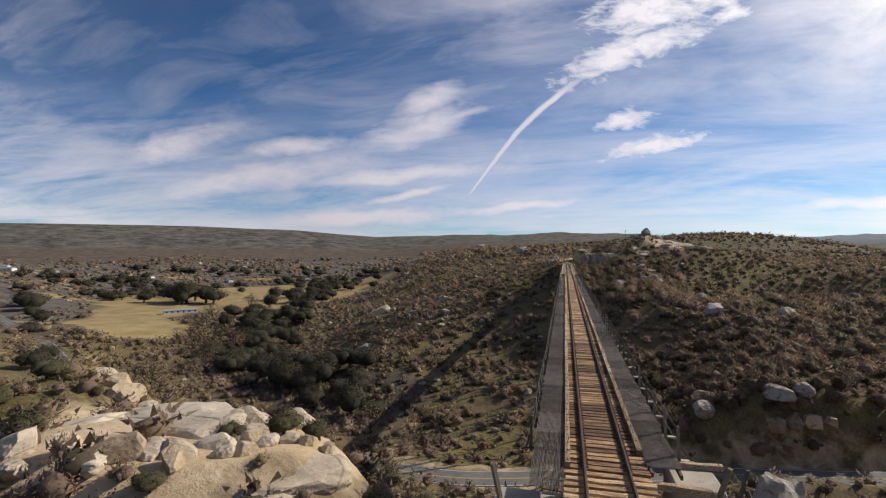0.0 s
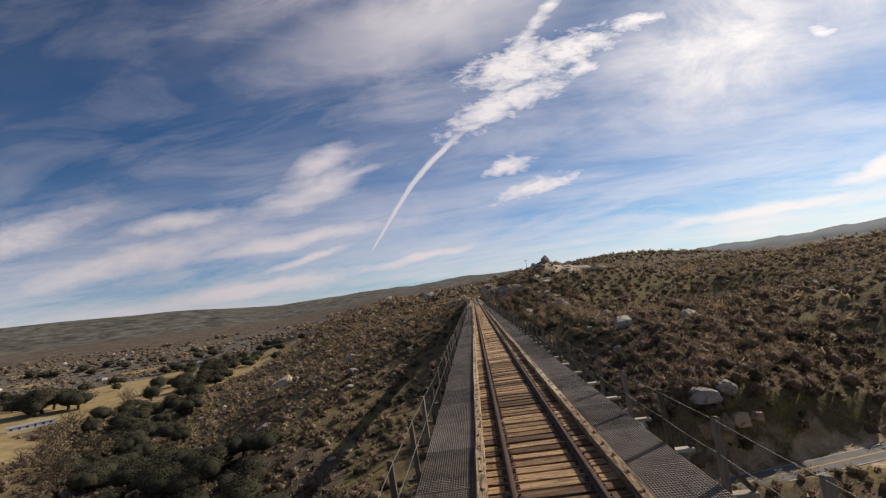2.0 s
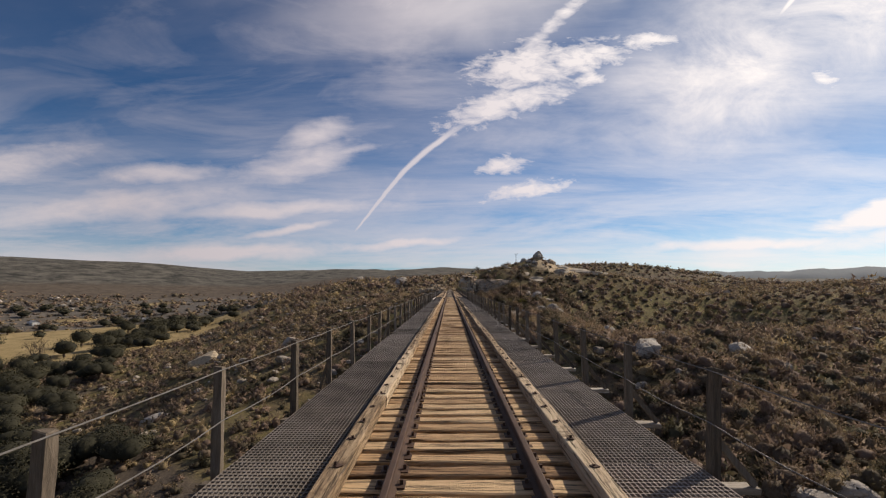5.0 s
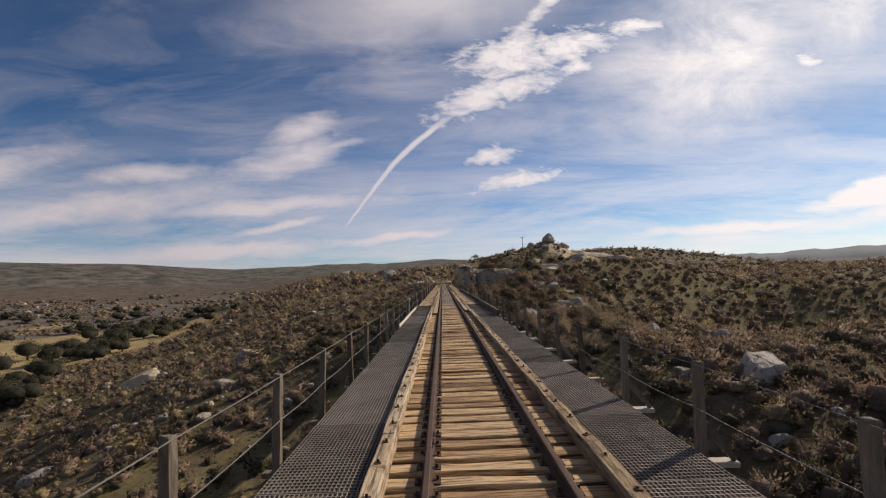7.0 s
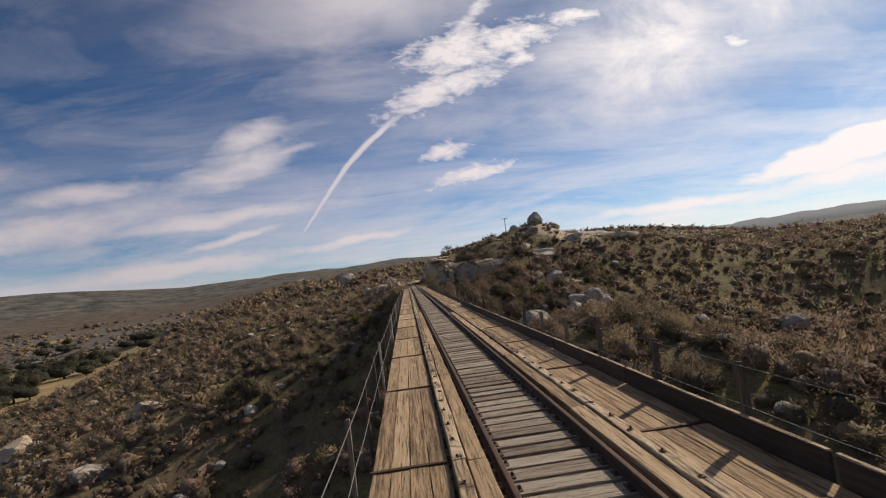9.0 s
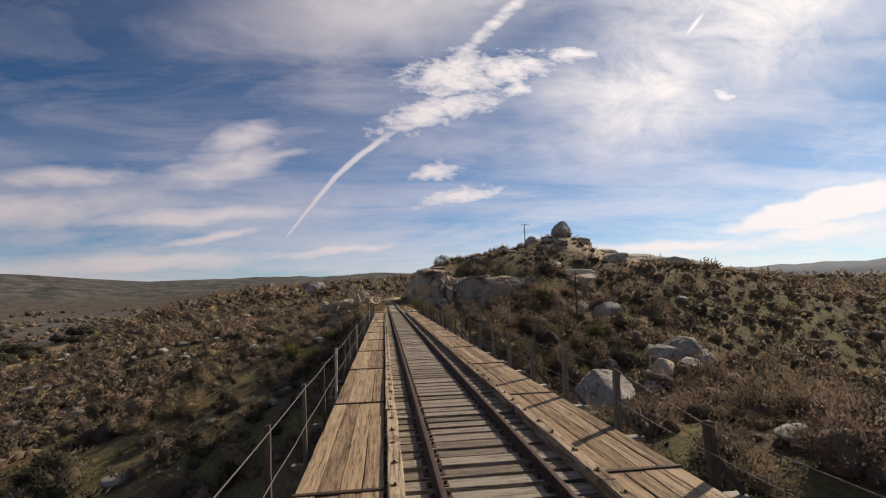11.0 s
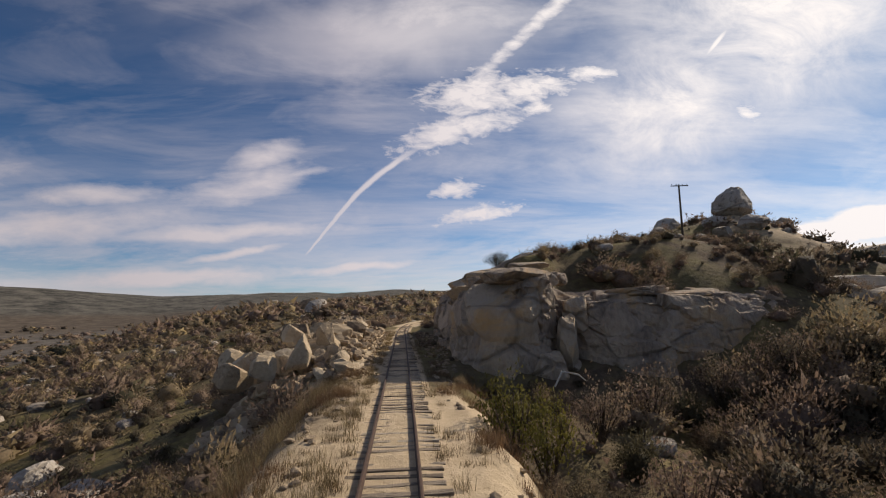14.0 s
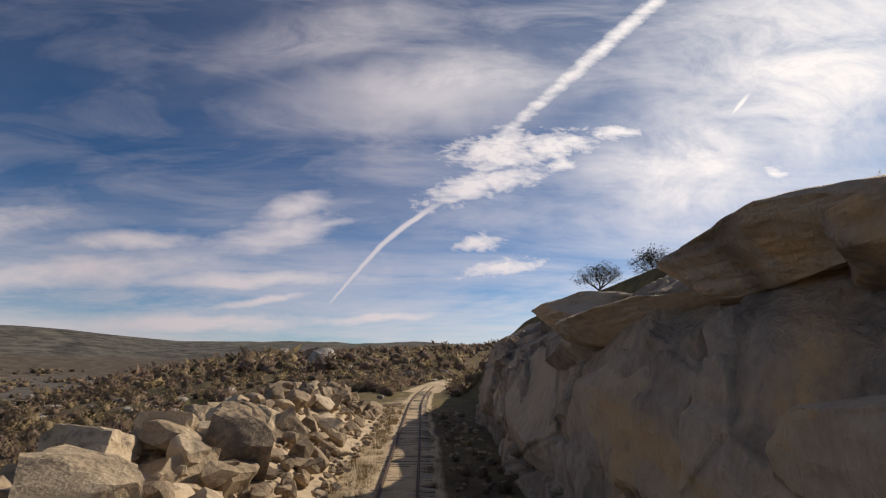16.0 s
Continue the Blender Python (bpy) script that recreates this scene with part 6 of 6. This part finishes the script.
solo("distant_shrubs", shrubs.mesh("distant_shrubs", SCRUB, True), "grey-olive chaparral covering the farther slopes", "shrubs", kind="stuff")

stones = Soup()
stone_shapes = [round_shape(420 + i, 2) for i in range(4)] + [block_shape(430 + i, 12, 0.5, 0.9, 2, 0.05) for i in range(4)]
small_shapes = [block_shape(440 + i, 9, 0.5, 0.9, 1, 0.08) for i in range(4)]
rocky = lambda x, y: open_ground(x, y) * np.clip(0.05 + 0.66 * swell(x, y, 91, 44, 3), 0.03, 0.7)
for box, cell, sd, lo, hi, pool in (((-75, 90, 40, 300), 3.7, 21, 0.35, 1.8, stone_shapes), ((-210, -75, 60, 400), 4.6, 22, 0.5, 2.2, stone_shapes), ((90, 240, 0, 300), 7.0, 23, 0.5, 2.0, stone_shapes),
                                    ((-75, 60, 300, 520), 7.0, 24, 0.6, 3.0, stone_shapes), ((-800, -250, 250, 950), 19, 25, 1.2, 5.5, small_shapes), ((-300, 300, 520, 900), 15, 26, 1.0, 5.0, small_shapes), ((-75, 75, -104, 40), 5.5, 27, 0.3, 1.5, stone_shapes)):
    xs, ys, rng = scatter(*box, cell, sd, rocky)
    for x, y, z in zip(xs, ys, height(xs, ys)):
        v, f = pool[rng.randint(len(pool))]
        r = lo + (hi - lo) * rng.uniform() ** 2.4
        stones.add(placed(v, x, y, z + r * 0.22, r * rng.uniform(0.9, 1.5), r, r * rng.uniform(0.5, 0.9), rng.uniform(0, 6.28)), f, rng.uniform())
solo("hillside_stones", stones.mesh("hillside_stones", FIELD_ROCK), "grey granite stones strewn over the hillsides", "stones", kind="stuff")


# ---------------------------------------------------------------- trees
def limb(s, rng, a, d, length, r, depth):
    """A bending limb that forks."""
    pts, rad, p = [a], [r], Vector(a)
    for i in range(3):
        d = (d + Vector((rng.uniform(-.3, .3), rng.uniform(-.3, .3), rng.uniform(-.1, .25)))).normalized()
        p = p + d * length / 3
        pts.append(p.copy())
        rad.append(r * (1 - 0.22 * (i + 1)))
    s.tube(pts, rad, 4 if depth == 0 else 5)
    if depth:
        for _ in range(3):
            q = (d + Vector((rng.uniform(-.9, .9), rng.uniform(-.9, .9), rng.uniform(-.1, .6)))).normalized()
            limb(s, rng, pts[rng.choice((2, 3))], q, length * 0.68, r * 0.42, depth - 1)


def tree_parts(seed, crown_clumps, per, leaf, squash, trunk_h, bare=False):
    rng = random.Random(seed)
    s = Soup()
    s.tube([(0, 0, -0.3), (0.02, 0.01, trunk_h * 0.5), (0.05, -0.02, trunk_h)], [0.10, 0.075, 0.06], 8)
    for i in range(5):
        a = 6.283 * i / 5 + rng.uniform(-.4, .4)
        limb(s, rng, Vector((0.04, 0, trunk_h * rng.uniform(0.7, 1.0))), Vector((math.cos(a), math.sin(a), rng.uniform(0.5, 1.3))).normalized(), 0.62, 0.042, 2 if bare else 0)
    c = Soup()
    for j in range(4 if not bare else 3):
        a, d = rng.uniform(0, 6.28), rng.uniform(0.15, 0.45)
        v, f = leaf_cloud(seed * 7 + j, crown_clumps // 4, per, 0.14, leaf, squash, 0.5)
        if not bare:
            # solid heart in a dark leaf tone, painting the shade within the crown
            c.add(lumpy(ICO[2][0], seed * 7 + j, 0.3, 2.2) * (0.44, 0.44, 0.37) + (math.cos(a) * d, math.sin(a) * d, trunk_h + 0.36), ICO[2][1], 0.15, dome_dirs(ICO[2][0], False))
        c.add(v * (0.72, 0.72, 0.8) + (math.cos(a) * d, math.sin(a) * d, trunk_h + 0.22 + 0.3 * rng.random()), f, rng.uniform(0.2, 0.8), dome_dirs(v))
    return s, c


def tree(kind, seed, mat_leaf, **kw):
    s, c = tree_parts(seed, **kw)
    return s.mesh("trunk", BARK, True), c.mesh("crown", mat_leaf, True)


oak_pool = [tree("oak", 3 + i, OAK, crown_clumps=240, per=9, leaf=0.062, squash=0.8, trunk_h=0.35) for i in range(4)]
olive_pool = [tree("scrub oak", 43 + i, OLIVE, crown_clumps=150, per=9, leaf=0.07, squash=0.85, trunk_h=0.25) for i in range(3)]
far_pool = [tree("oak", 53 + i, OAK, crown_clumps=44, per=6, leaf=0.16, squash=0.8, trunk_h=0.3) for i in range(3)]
scrag_pool = [tree("oak", 33 + i, OAK, crown_clumps=260, per=14, leaf=0.042, squash=0.9, trunk_h=0.3, bare=True) for i in range(2)]
willow_pool = [tree("willow", 13 + i, WILLOW, crown_clumps=60, per=7, leaf=0.06, squash=1.0, trunk_h=0.3, bare=True) for i in range(2)]


def plant(pool, name, x, y, r, label, category, group, tall=1.0, lift=0.0):
    trunk, crown = rngT.choice(pool)
    z = float(height(x, y)) + lift
    t = thing(name, label, category, group=group)
    t.matrix_basis = pose(x, y, z - 0.1, 0, 0, rngT.uniform(0, 360)) @ Matrix.Diagonal((r, r, r * tall, 1))
    child("trunk", trunk, t)
    child("crown", crown, t)
    return t


OAK_LABEL = "dark green live oak with a broad dense crown"
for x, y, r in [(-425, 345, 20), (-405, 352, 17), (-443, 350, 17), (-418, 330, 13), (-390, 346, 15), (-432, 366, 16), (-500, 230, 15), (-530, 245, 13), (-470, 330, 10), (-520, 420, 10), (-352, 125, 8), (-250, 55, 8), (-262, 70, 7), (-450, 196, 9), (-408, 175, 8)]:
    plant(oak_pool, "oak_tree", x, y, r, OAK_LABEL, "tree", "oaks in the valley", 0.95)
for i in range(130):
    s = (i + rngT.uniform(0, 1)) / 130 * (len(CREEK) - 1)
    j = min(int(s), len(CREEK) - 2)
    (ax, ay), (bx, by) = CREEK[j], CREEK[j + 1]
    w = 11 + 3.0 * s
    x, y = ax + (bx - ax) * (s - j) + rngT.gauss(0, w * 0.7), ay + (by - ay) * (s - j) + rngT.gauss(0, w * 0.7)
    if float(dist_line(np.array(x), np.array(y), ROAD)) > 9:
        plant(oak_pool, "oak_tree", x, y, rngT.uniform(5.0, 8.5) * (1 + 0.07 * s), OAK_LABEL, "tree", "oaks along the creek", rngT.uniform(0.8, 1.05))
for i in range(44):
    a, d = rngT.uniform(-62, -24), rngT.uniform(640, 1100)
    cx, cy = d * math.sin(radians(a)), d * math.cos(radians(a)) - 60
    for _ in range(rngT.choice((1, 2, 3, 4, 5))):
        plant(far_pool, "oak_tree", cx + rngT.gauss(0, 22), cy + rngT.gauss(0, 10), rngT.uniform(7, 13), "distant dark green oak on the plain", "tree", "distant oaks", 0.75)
for x, y, r in [(-235, 150, 9), (-256, 165, 8), (-228, 172, 8), (-270, 190, 9), (-245, 190, 7), (-300, 230, 7), (-330, 330, 8), (-350, 360, 7), (-210, 130, 7), (-118, -16, 7), (-132, -24, 7), (-150, -12, 8), (-165, -30, 8), (-140, 20, 6), (-176, 10, 7), (-62, 24, 5), (-75, 10, 5), (-190, 100, 7), (-222, 142, 8), (-240, 165, 8), (-262, 178, 8), (-285, 205, 8), (-205, 118, 7), (-215, 160, 7), (-310, 250, 8), (-200, 75, 6), (-185, 60, 6)]:
    plant(willow_pool, "bare_willow", x, y, r * 1.3, "leafless brown willow on the creek bottom", "tree", "willows on the creek bottom", 0.95)
for x, y, r in [(-38, -99, 3.4), (-41.5, -97.5, 2.8), (-43, -92, 2.2), (-25.6, -82.6, 2.2), (-28.6, -85.6, 1.5), (-22.5, -81.8, 1.8), (-26.8, -95.5, 1.3), (-15.5, -85.6, 1.9), (-48, -80, 2.2), (-70, -92, 3.4), (-66, -88, 2.8), (-74, -80, 3.2), (-62, -76, 2.6), (-80, -90, 3.6), (-57, -93, 2.2), (-60, -84, 3.0), (-52, -97, 2.4), (-90, -72, 3.4), (-96, -55, 4), (-84, -50, 4), (-104, -66, 4.4), (-60, -50, 3.6), (-110, -40, 5), (-72, -40, 4.5), (-48, -45, 4), (-90, -25, 5), (-30, -45, 3.4), (-22, -50, 3.0),  (30, -60, 3), (45, -70, 3.4), (-125, -70, 5)]:
    plant(olive_pool, "scrub_oak", x, y, r, "low olive-green scrub oak between pale boulders", "tree", "scrub oaks on the near bank", 0.85)
plant(scrag_pool, "cliff_top_tree", 17.2, 252.5, 2.4, "small twisted oak on top of the outcrop", "tree", "", 0.95, 11.3 - float(height(17.2, 252.5)))
plant(scrag_pool, "cliff_top_tree", 14.0, 234.4, 1.5, "small shrubby oak on top of the outcrop", "tree", "", 1.0, 9.5 - float(height(14.0, 234.4)))

for x, y, r, h, mt, lab in [(4.9, 188.2, 2.1, 1.6, "g", "yellow-green leafy bush on sand beside the track"), (6.9, 190.2, 2.2, 1.6, "g", "yellow-green leafy bush on sand beside the track"), (6.6, 193.0, 1.1, 1.0, "g", "yellow-green leafy bush on sand beside the track"),
                            (-13, 178, 2.0, 1.2, "g", "green leafy bush on the embankment slope"), (-17, 182, 2.4, 1.3, "g", "green leafy bush on the embankment slope"), (-10.5, 186, 1.7, 1.0, "g", "green leafy bush on the embankment slope"),
                            (20, 166, 1.6, 0.9, "g", "bright yellow-green bush on the slope"), (24, 171, 1.8, 0.9, "g", "bright yellow-green bush on the slope"), (31, 170, 2.0, 0.8, "g", "bright yellow-green bush on the slope"), (37, 181, 2.2, 0.8, "g", "bright yellow-green bush on the slope"), (42, 184, 1.8, 0.8, "g", "bright yellow-green bush on the slope"), (15.5, 160, 1.6, 1.0, "g", "bright yellow-green bush on the slope"), (19, 153, 1.8, 0.9, "g", "bright yellow-green bush on the slope"), (20, 172, 2.0, 1.0, "g", "bright yellow-green bush on the slope"), (27, 176, 2.4, 1.0, "g", "bright yellow-green bush on the slope"), (34, 176, 2.6, 1.0, "g", "bright yellow-green bush on the slope"), (8.5, 180, 2.0, 1.4, "s", "grey-brown bush beside the track"), (10.5, 185, 2.2, 1.4, "s", "grey-brown bush beside the track"),
                            (9.0, 172, 2.0, 1.2, "s", "grey-brown bush beside the track"), (6.6, 176, 1.4, 1.0, "s", "grey-brown bush beside the track"), (11, 194, 2.2, 1.3, "s", "grey-brown bush beside the track"), (16, 198, 2.6, 1.3, "s", "grey-brown bush below the outcrop"), (22, 200, 2.6, 1.2, "s", "grey-brown bush below the outcrop"), (28, 201, 2.6, 1.1, "s", "grey-brown bush below the outcrop")]:
    t = thing("bush", lab, "bush", group="bushes near the track")
    z = float(height(x, y))
    t.matrix_basis = pose(x, y, z, 0, 0, rngT.uniform(0, 360)) @ Matrix.Diagonal((r, r, h * r, 1))
    lv, st = Soup(), Soup()
    sd = rngT.randint(0, 9999)
    for j in range(3):
        a = 2.1 * j
        v, f = leaf_cloud(sd + j, 44, 12, 0.13, 0.052, 1.0, 0.3)
        lv.add(v * (0.62, 0.62, 0.75) + (0.36 * math.cos(a), 0.36 * math.sin(a), 0.35 + 0.12 * j), f, rngT.uniform(0.25, 0.75), dome_dirs(v))
    rb = random.Random(sd)
    for j in range(14):
        a, e = rb.uniform(0, 6.28), rb.uniform(0.2, 0.7)
        st.tube([(0, 0, -0.1), (e * 0.5 * math.cos(a), e * 0.5 * math.sin(a), 0.4), (e * math.cos(a), e * math.sin(a), rb.uniform(0.7, 1.05))], [0.025, 0.016, 0.005], 4)
    child("leaves", lv.mesh("leaves", GREEN if mt == "g" else SCRUB, True), t)
    child("stem_cluster", st.mesh("stem_cluster", BARK), t)


# ---------------------------------------------------------------- grasses
def tufts_of(points, blades, h, soup, rng, spread=0.28):
    for x, y, z in points:
        n = rng.randint(int(blades * 0.6), int(blades * 1.4))
        a, lean = rng.uniform(0, 6.28, n), rng.uniform(0.1, 1.0, n)
        hh = h * rng.uniform(0.45, 1.15) * rng.uniform(0.4, 1.25, n)
        bx, by = x + rng.normal(0, spread * 0.5, n), y + rng.normal(0, spread * 0.5, n)
        tx_, ty_ = bx + np.cos(a) * lean * hh, by + np.sin(a) * lean * hh
        px, py = -np.sin(a) * 0.010, np.cos(a) * 0.010
        v = np.stack([np.column_stack([bx - px, by - py, np.full(n, z - 0.05)]), np.column_stack([bx + px, by + py, np.full(n, z - 0.05)]), np.column_stack([tx_, ty_, z + hh])], 1).reshape(-1, 3)
        soup.add(v, np.arange(3 * n).reshape(-1, 3), float(rng.uniform(0.1, 0.95)))


gr = Soup()
rngG = np.random.RandomState(77)
pts = []
for i in range(900):
    y = rngG.uniform(DECK_END - 6, 268)
    x = track_x(y) + (-1.3 - rngG.exponential(1.7) if rngG.uniform() < 0.82 else 1.35 + rngG.exponential(1.4))
    if (x > 5.0 and y > 200) or x < -11 or (abs(x) < 3.0 and y < DECK_END):
        continue
    pts.append((x, y, float(height(x, y))))
tufts_of(pts, 40, 0.38, gr, rngG, 0.28)
pts = []
for i in range(420):
    y = rngG.uniform(166, 204)
    x = -4.2 - rngG.exponential(3.0)
    pts.append((x, y, float(height(x, y))))
tufts_of(pts, 42, 0.95, gr, rngG, 0.7)
pts = []
for i in range(60):
    y, x = rngG.uniform(DECK_START - 1, DECK_START + 5), rngG.uniform(-9, 9)
    pts.append((x, y, float(height(x, y))))
tufts_of(pts, 24, 0.5, gr, rngG, 0.4)
solo("dry_grass", gr.mesh("dry_grass", STRAW), "dry straw-coloured grass tufts along the track", "grass", kind="stuff")

br, pts = Soup(), []
spots_at = [(rngG.uniform(DECK_END - 4, 206), rngG.uniform()) for _ in range(70)]
for i in range(420):
    cy, cu = spots_at[rngG.randint(70)]
    y = cy + rngG.normal() * 0.7
    if cu < 0.8:
        x = -2.4 - 9 * cu + rngG.normal() * 0.5
    else:
        x = 2.6 + 12 * (cu - 0.8) + rngG.normal() * 0.3
    if x < -12 or x > 7 or (abs(x) < 3.2 and y < DECK_END):
        continue
    pts.append((x, y, float(height(x, y))))
tufts_of(pts, 70, 0.5, br, rngG, 0.6)
solo("dry_brush", br.mesh("dry_brush", RUSSET), "russet-brown dry brush on both shoulders of the track", "brush", kind="stuff")

# ---------------------------------------------------------------- poles, home and far houses
for x, y, top, arm, lab in ((38.9, 230.2, 20.9, True, "weathered wooden utility pole with one crossarm"), (34.5, 184.5, 5.6, False, "bare dark wooden pole among shrubs")):
    z = float(height(x, y))
    p = thing("utility_pole", lab, "utility pole", (x, y, z))
    s = Soup()
    s.tube([(0, 0, -0.5), (0, 0, top - z)], [0.17, 0.11], 10)
    child("pole_shaft", s.mesh("pole_shaft", BARK, True), p)
    if arm:
        s = Soup()
        s.beam((-1.25, -0.14, top - z - 0.25), (1.25, -0.14, top - z - 0.15), 0.1, 0.12)
        bar = child("crossarm", s.mesh("crossarm", BARK), p)
        for d in (-1.1, -0.45, 0.45, 1.1):
            s = Soup()
            s.tube([(d, -0.14, top - z - 0.15), (d, -0.14, top - z + 0.05)], [0.035, 0.05], 6)
            child("insulator", s.mesh("insulator", DARK_GLASS), bar)

home = thing("mobile_home", "long white mobile home standing on the dry field", "mobile home")
home.matrix_basis = pose(-362, 268, float(height(-362, 268)), 0, 0, 46)
s = Soup()
s.box((0, 0, 2.2), (29, 7, 3.4))
s.box((0, 0, 0.3), (28.4, 6.6, 0.6))
child("wall", s.mesh("wall", SIDING), home)
s = Soup()
s.add([(-14.8, -3.9, 3.9), (14.8, -3.9, 3.9), (14.8, 0, 4.9), (-14.8, 0, 4.9), (14.8, 3.9, 3.9), (-14.8, 3.9, 3.9), (-14.8, -3.9, 3.7), (14.8, -3.9, 3.7), (14.8, 3.9, 3.7), (-14.8, 3.9, 3.7)],
      [(0, 1, 2, 3), (3, 2, 4, 5), (0, 6, 7, 1), (5, 4, 8, 9), (6, 9, 8, 7), (0, 3, 5, 9), (1, 7, 8, 4)])
child("roof", s.mesh("roof", ROOFING), home)
for j in range(6):
    s = Soup()
    s.box((-12 + j * 4.8, -3.53, 2.5), (1.7 if j != 3 else 1.1, 0.12, 1.3 if j != 3 else 2.4))
    child("window" if j != 3 else "door", s.mesh("window", DARK_GLASS), home)
for x, y, w, turn in ((-842, 436, 26, 10), (-880, 455, 20, 20), (-560, 470, 16, 30), (-600, 640, 18, -30), (-700, 560, 18, 5), (-470, 690, 15, 12)):
    hs = thing("farm_house", "small pale farm building far off on the plain", "house", group="distant farm buildings")
    hs.matrix_basis = pose(x, y, float(height(x, y)), 0, 0, turn)
    s = Soup()
    s.box((0, 0, 2.0), (w, 9, 4.4))
    child("wall", s.mesh("wall", SIDING), hs)
    s = Soup()
    s.add([(-w / 2 - .5, -5, 4.1), (w / 2 + .5, -5, 4.1), (w / 2 + .5, 0, 6.6), (-w / 2 - .5, 0, 6.6), (w / 2 + .5, 5, 4.1), (-w / 2 - .5, 5, 4.1)], [(0, 1, 2, 3), (3, 2, 4, 5)])
    s.add([(-w / 2, -4.5, 4.1), (-w / 2, 4.5, 4.1), (-w / 2, 0, 6.4), (w / 2, -4.5, 4.1), (w / 2, 4.5, 4.1), (w / 2, 0, 6.4)], [(0, 1, 2), (3, 5, 4)])
    child("roof", s.mesh("roof", ROOFING), hs)
    for d in (-0.3, 0.05, 0.3):
        s = Soup()
        s.box((d * w, -4.53, 2.3), (1.6, 0.1, 1.4))
        child("window", s.mesh("window", DARK_GLASS), hs)
s = Soup()
s.tube([(8.0, 192.2, 0.2), (8.5, 192.5, 0.9), (9.3, 192.4, 0.75), (9.9, 192.9, 0.35)], [0.05, 0.06, 0.045, 0.02], 6)
solo("dead_branch", s.mesh("dead_branch", DEAD, True), "bleached bare dead branch lying in the brush", "branch")
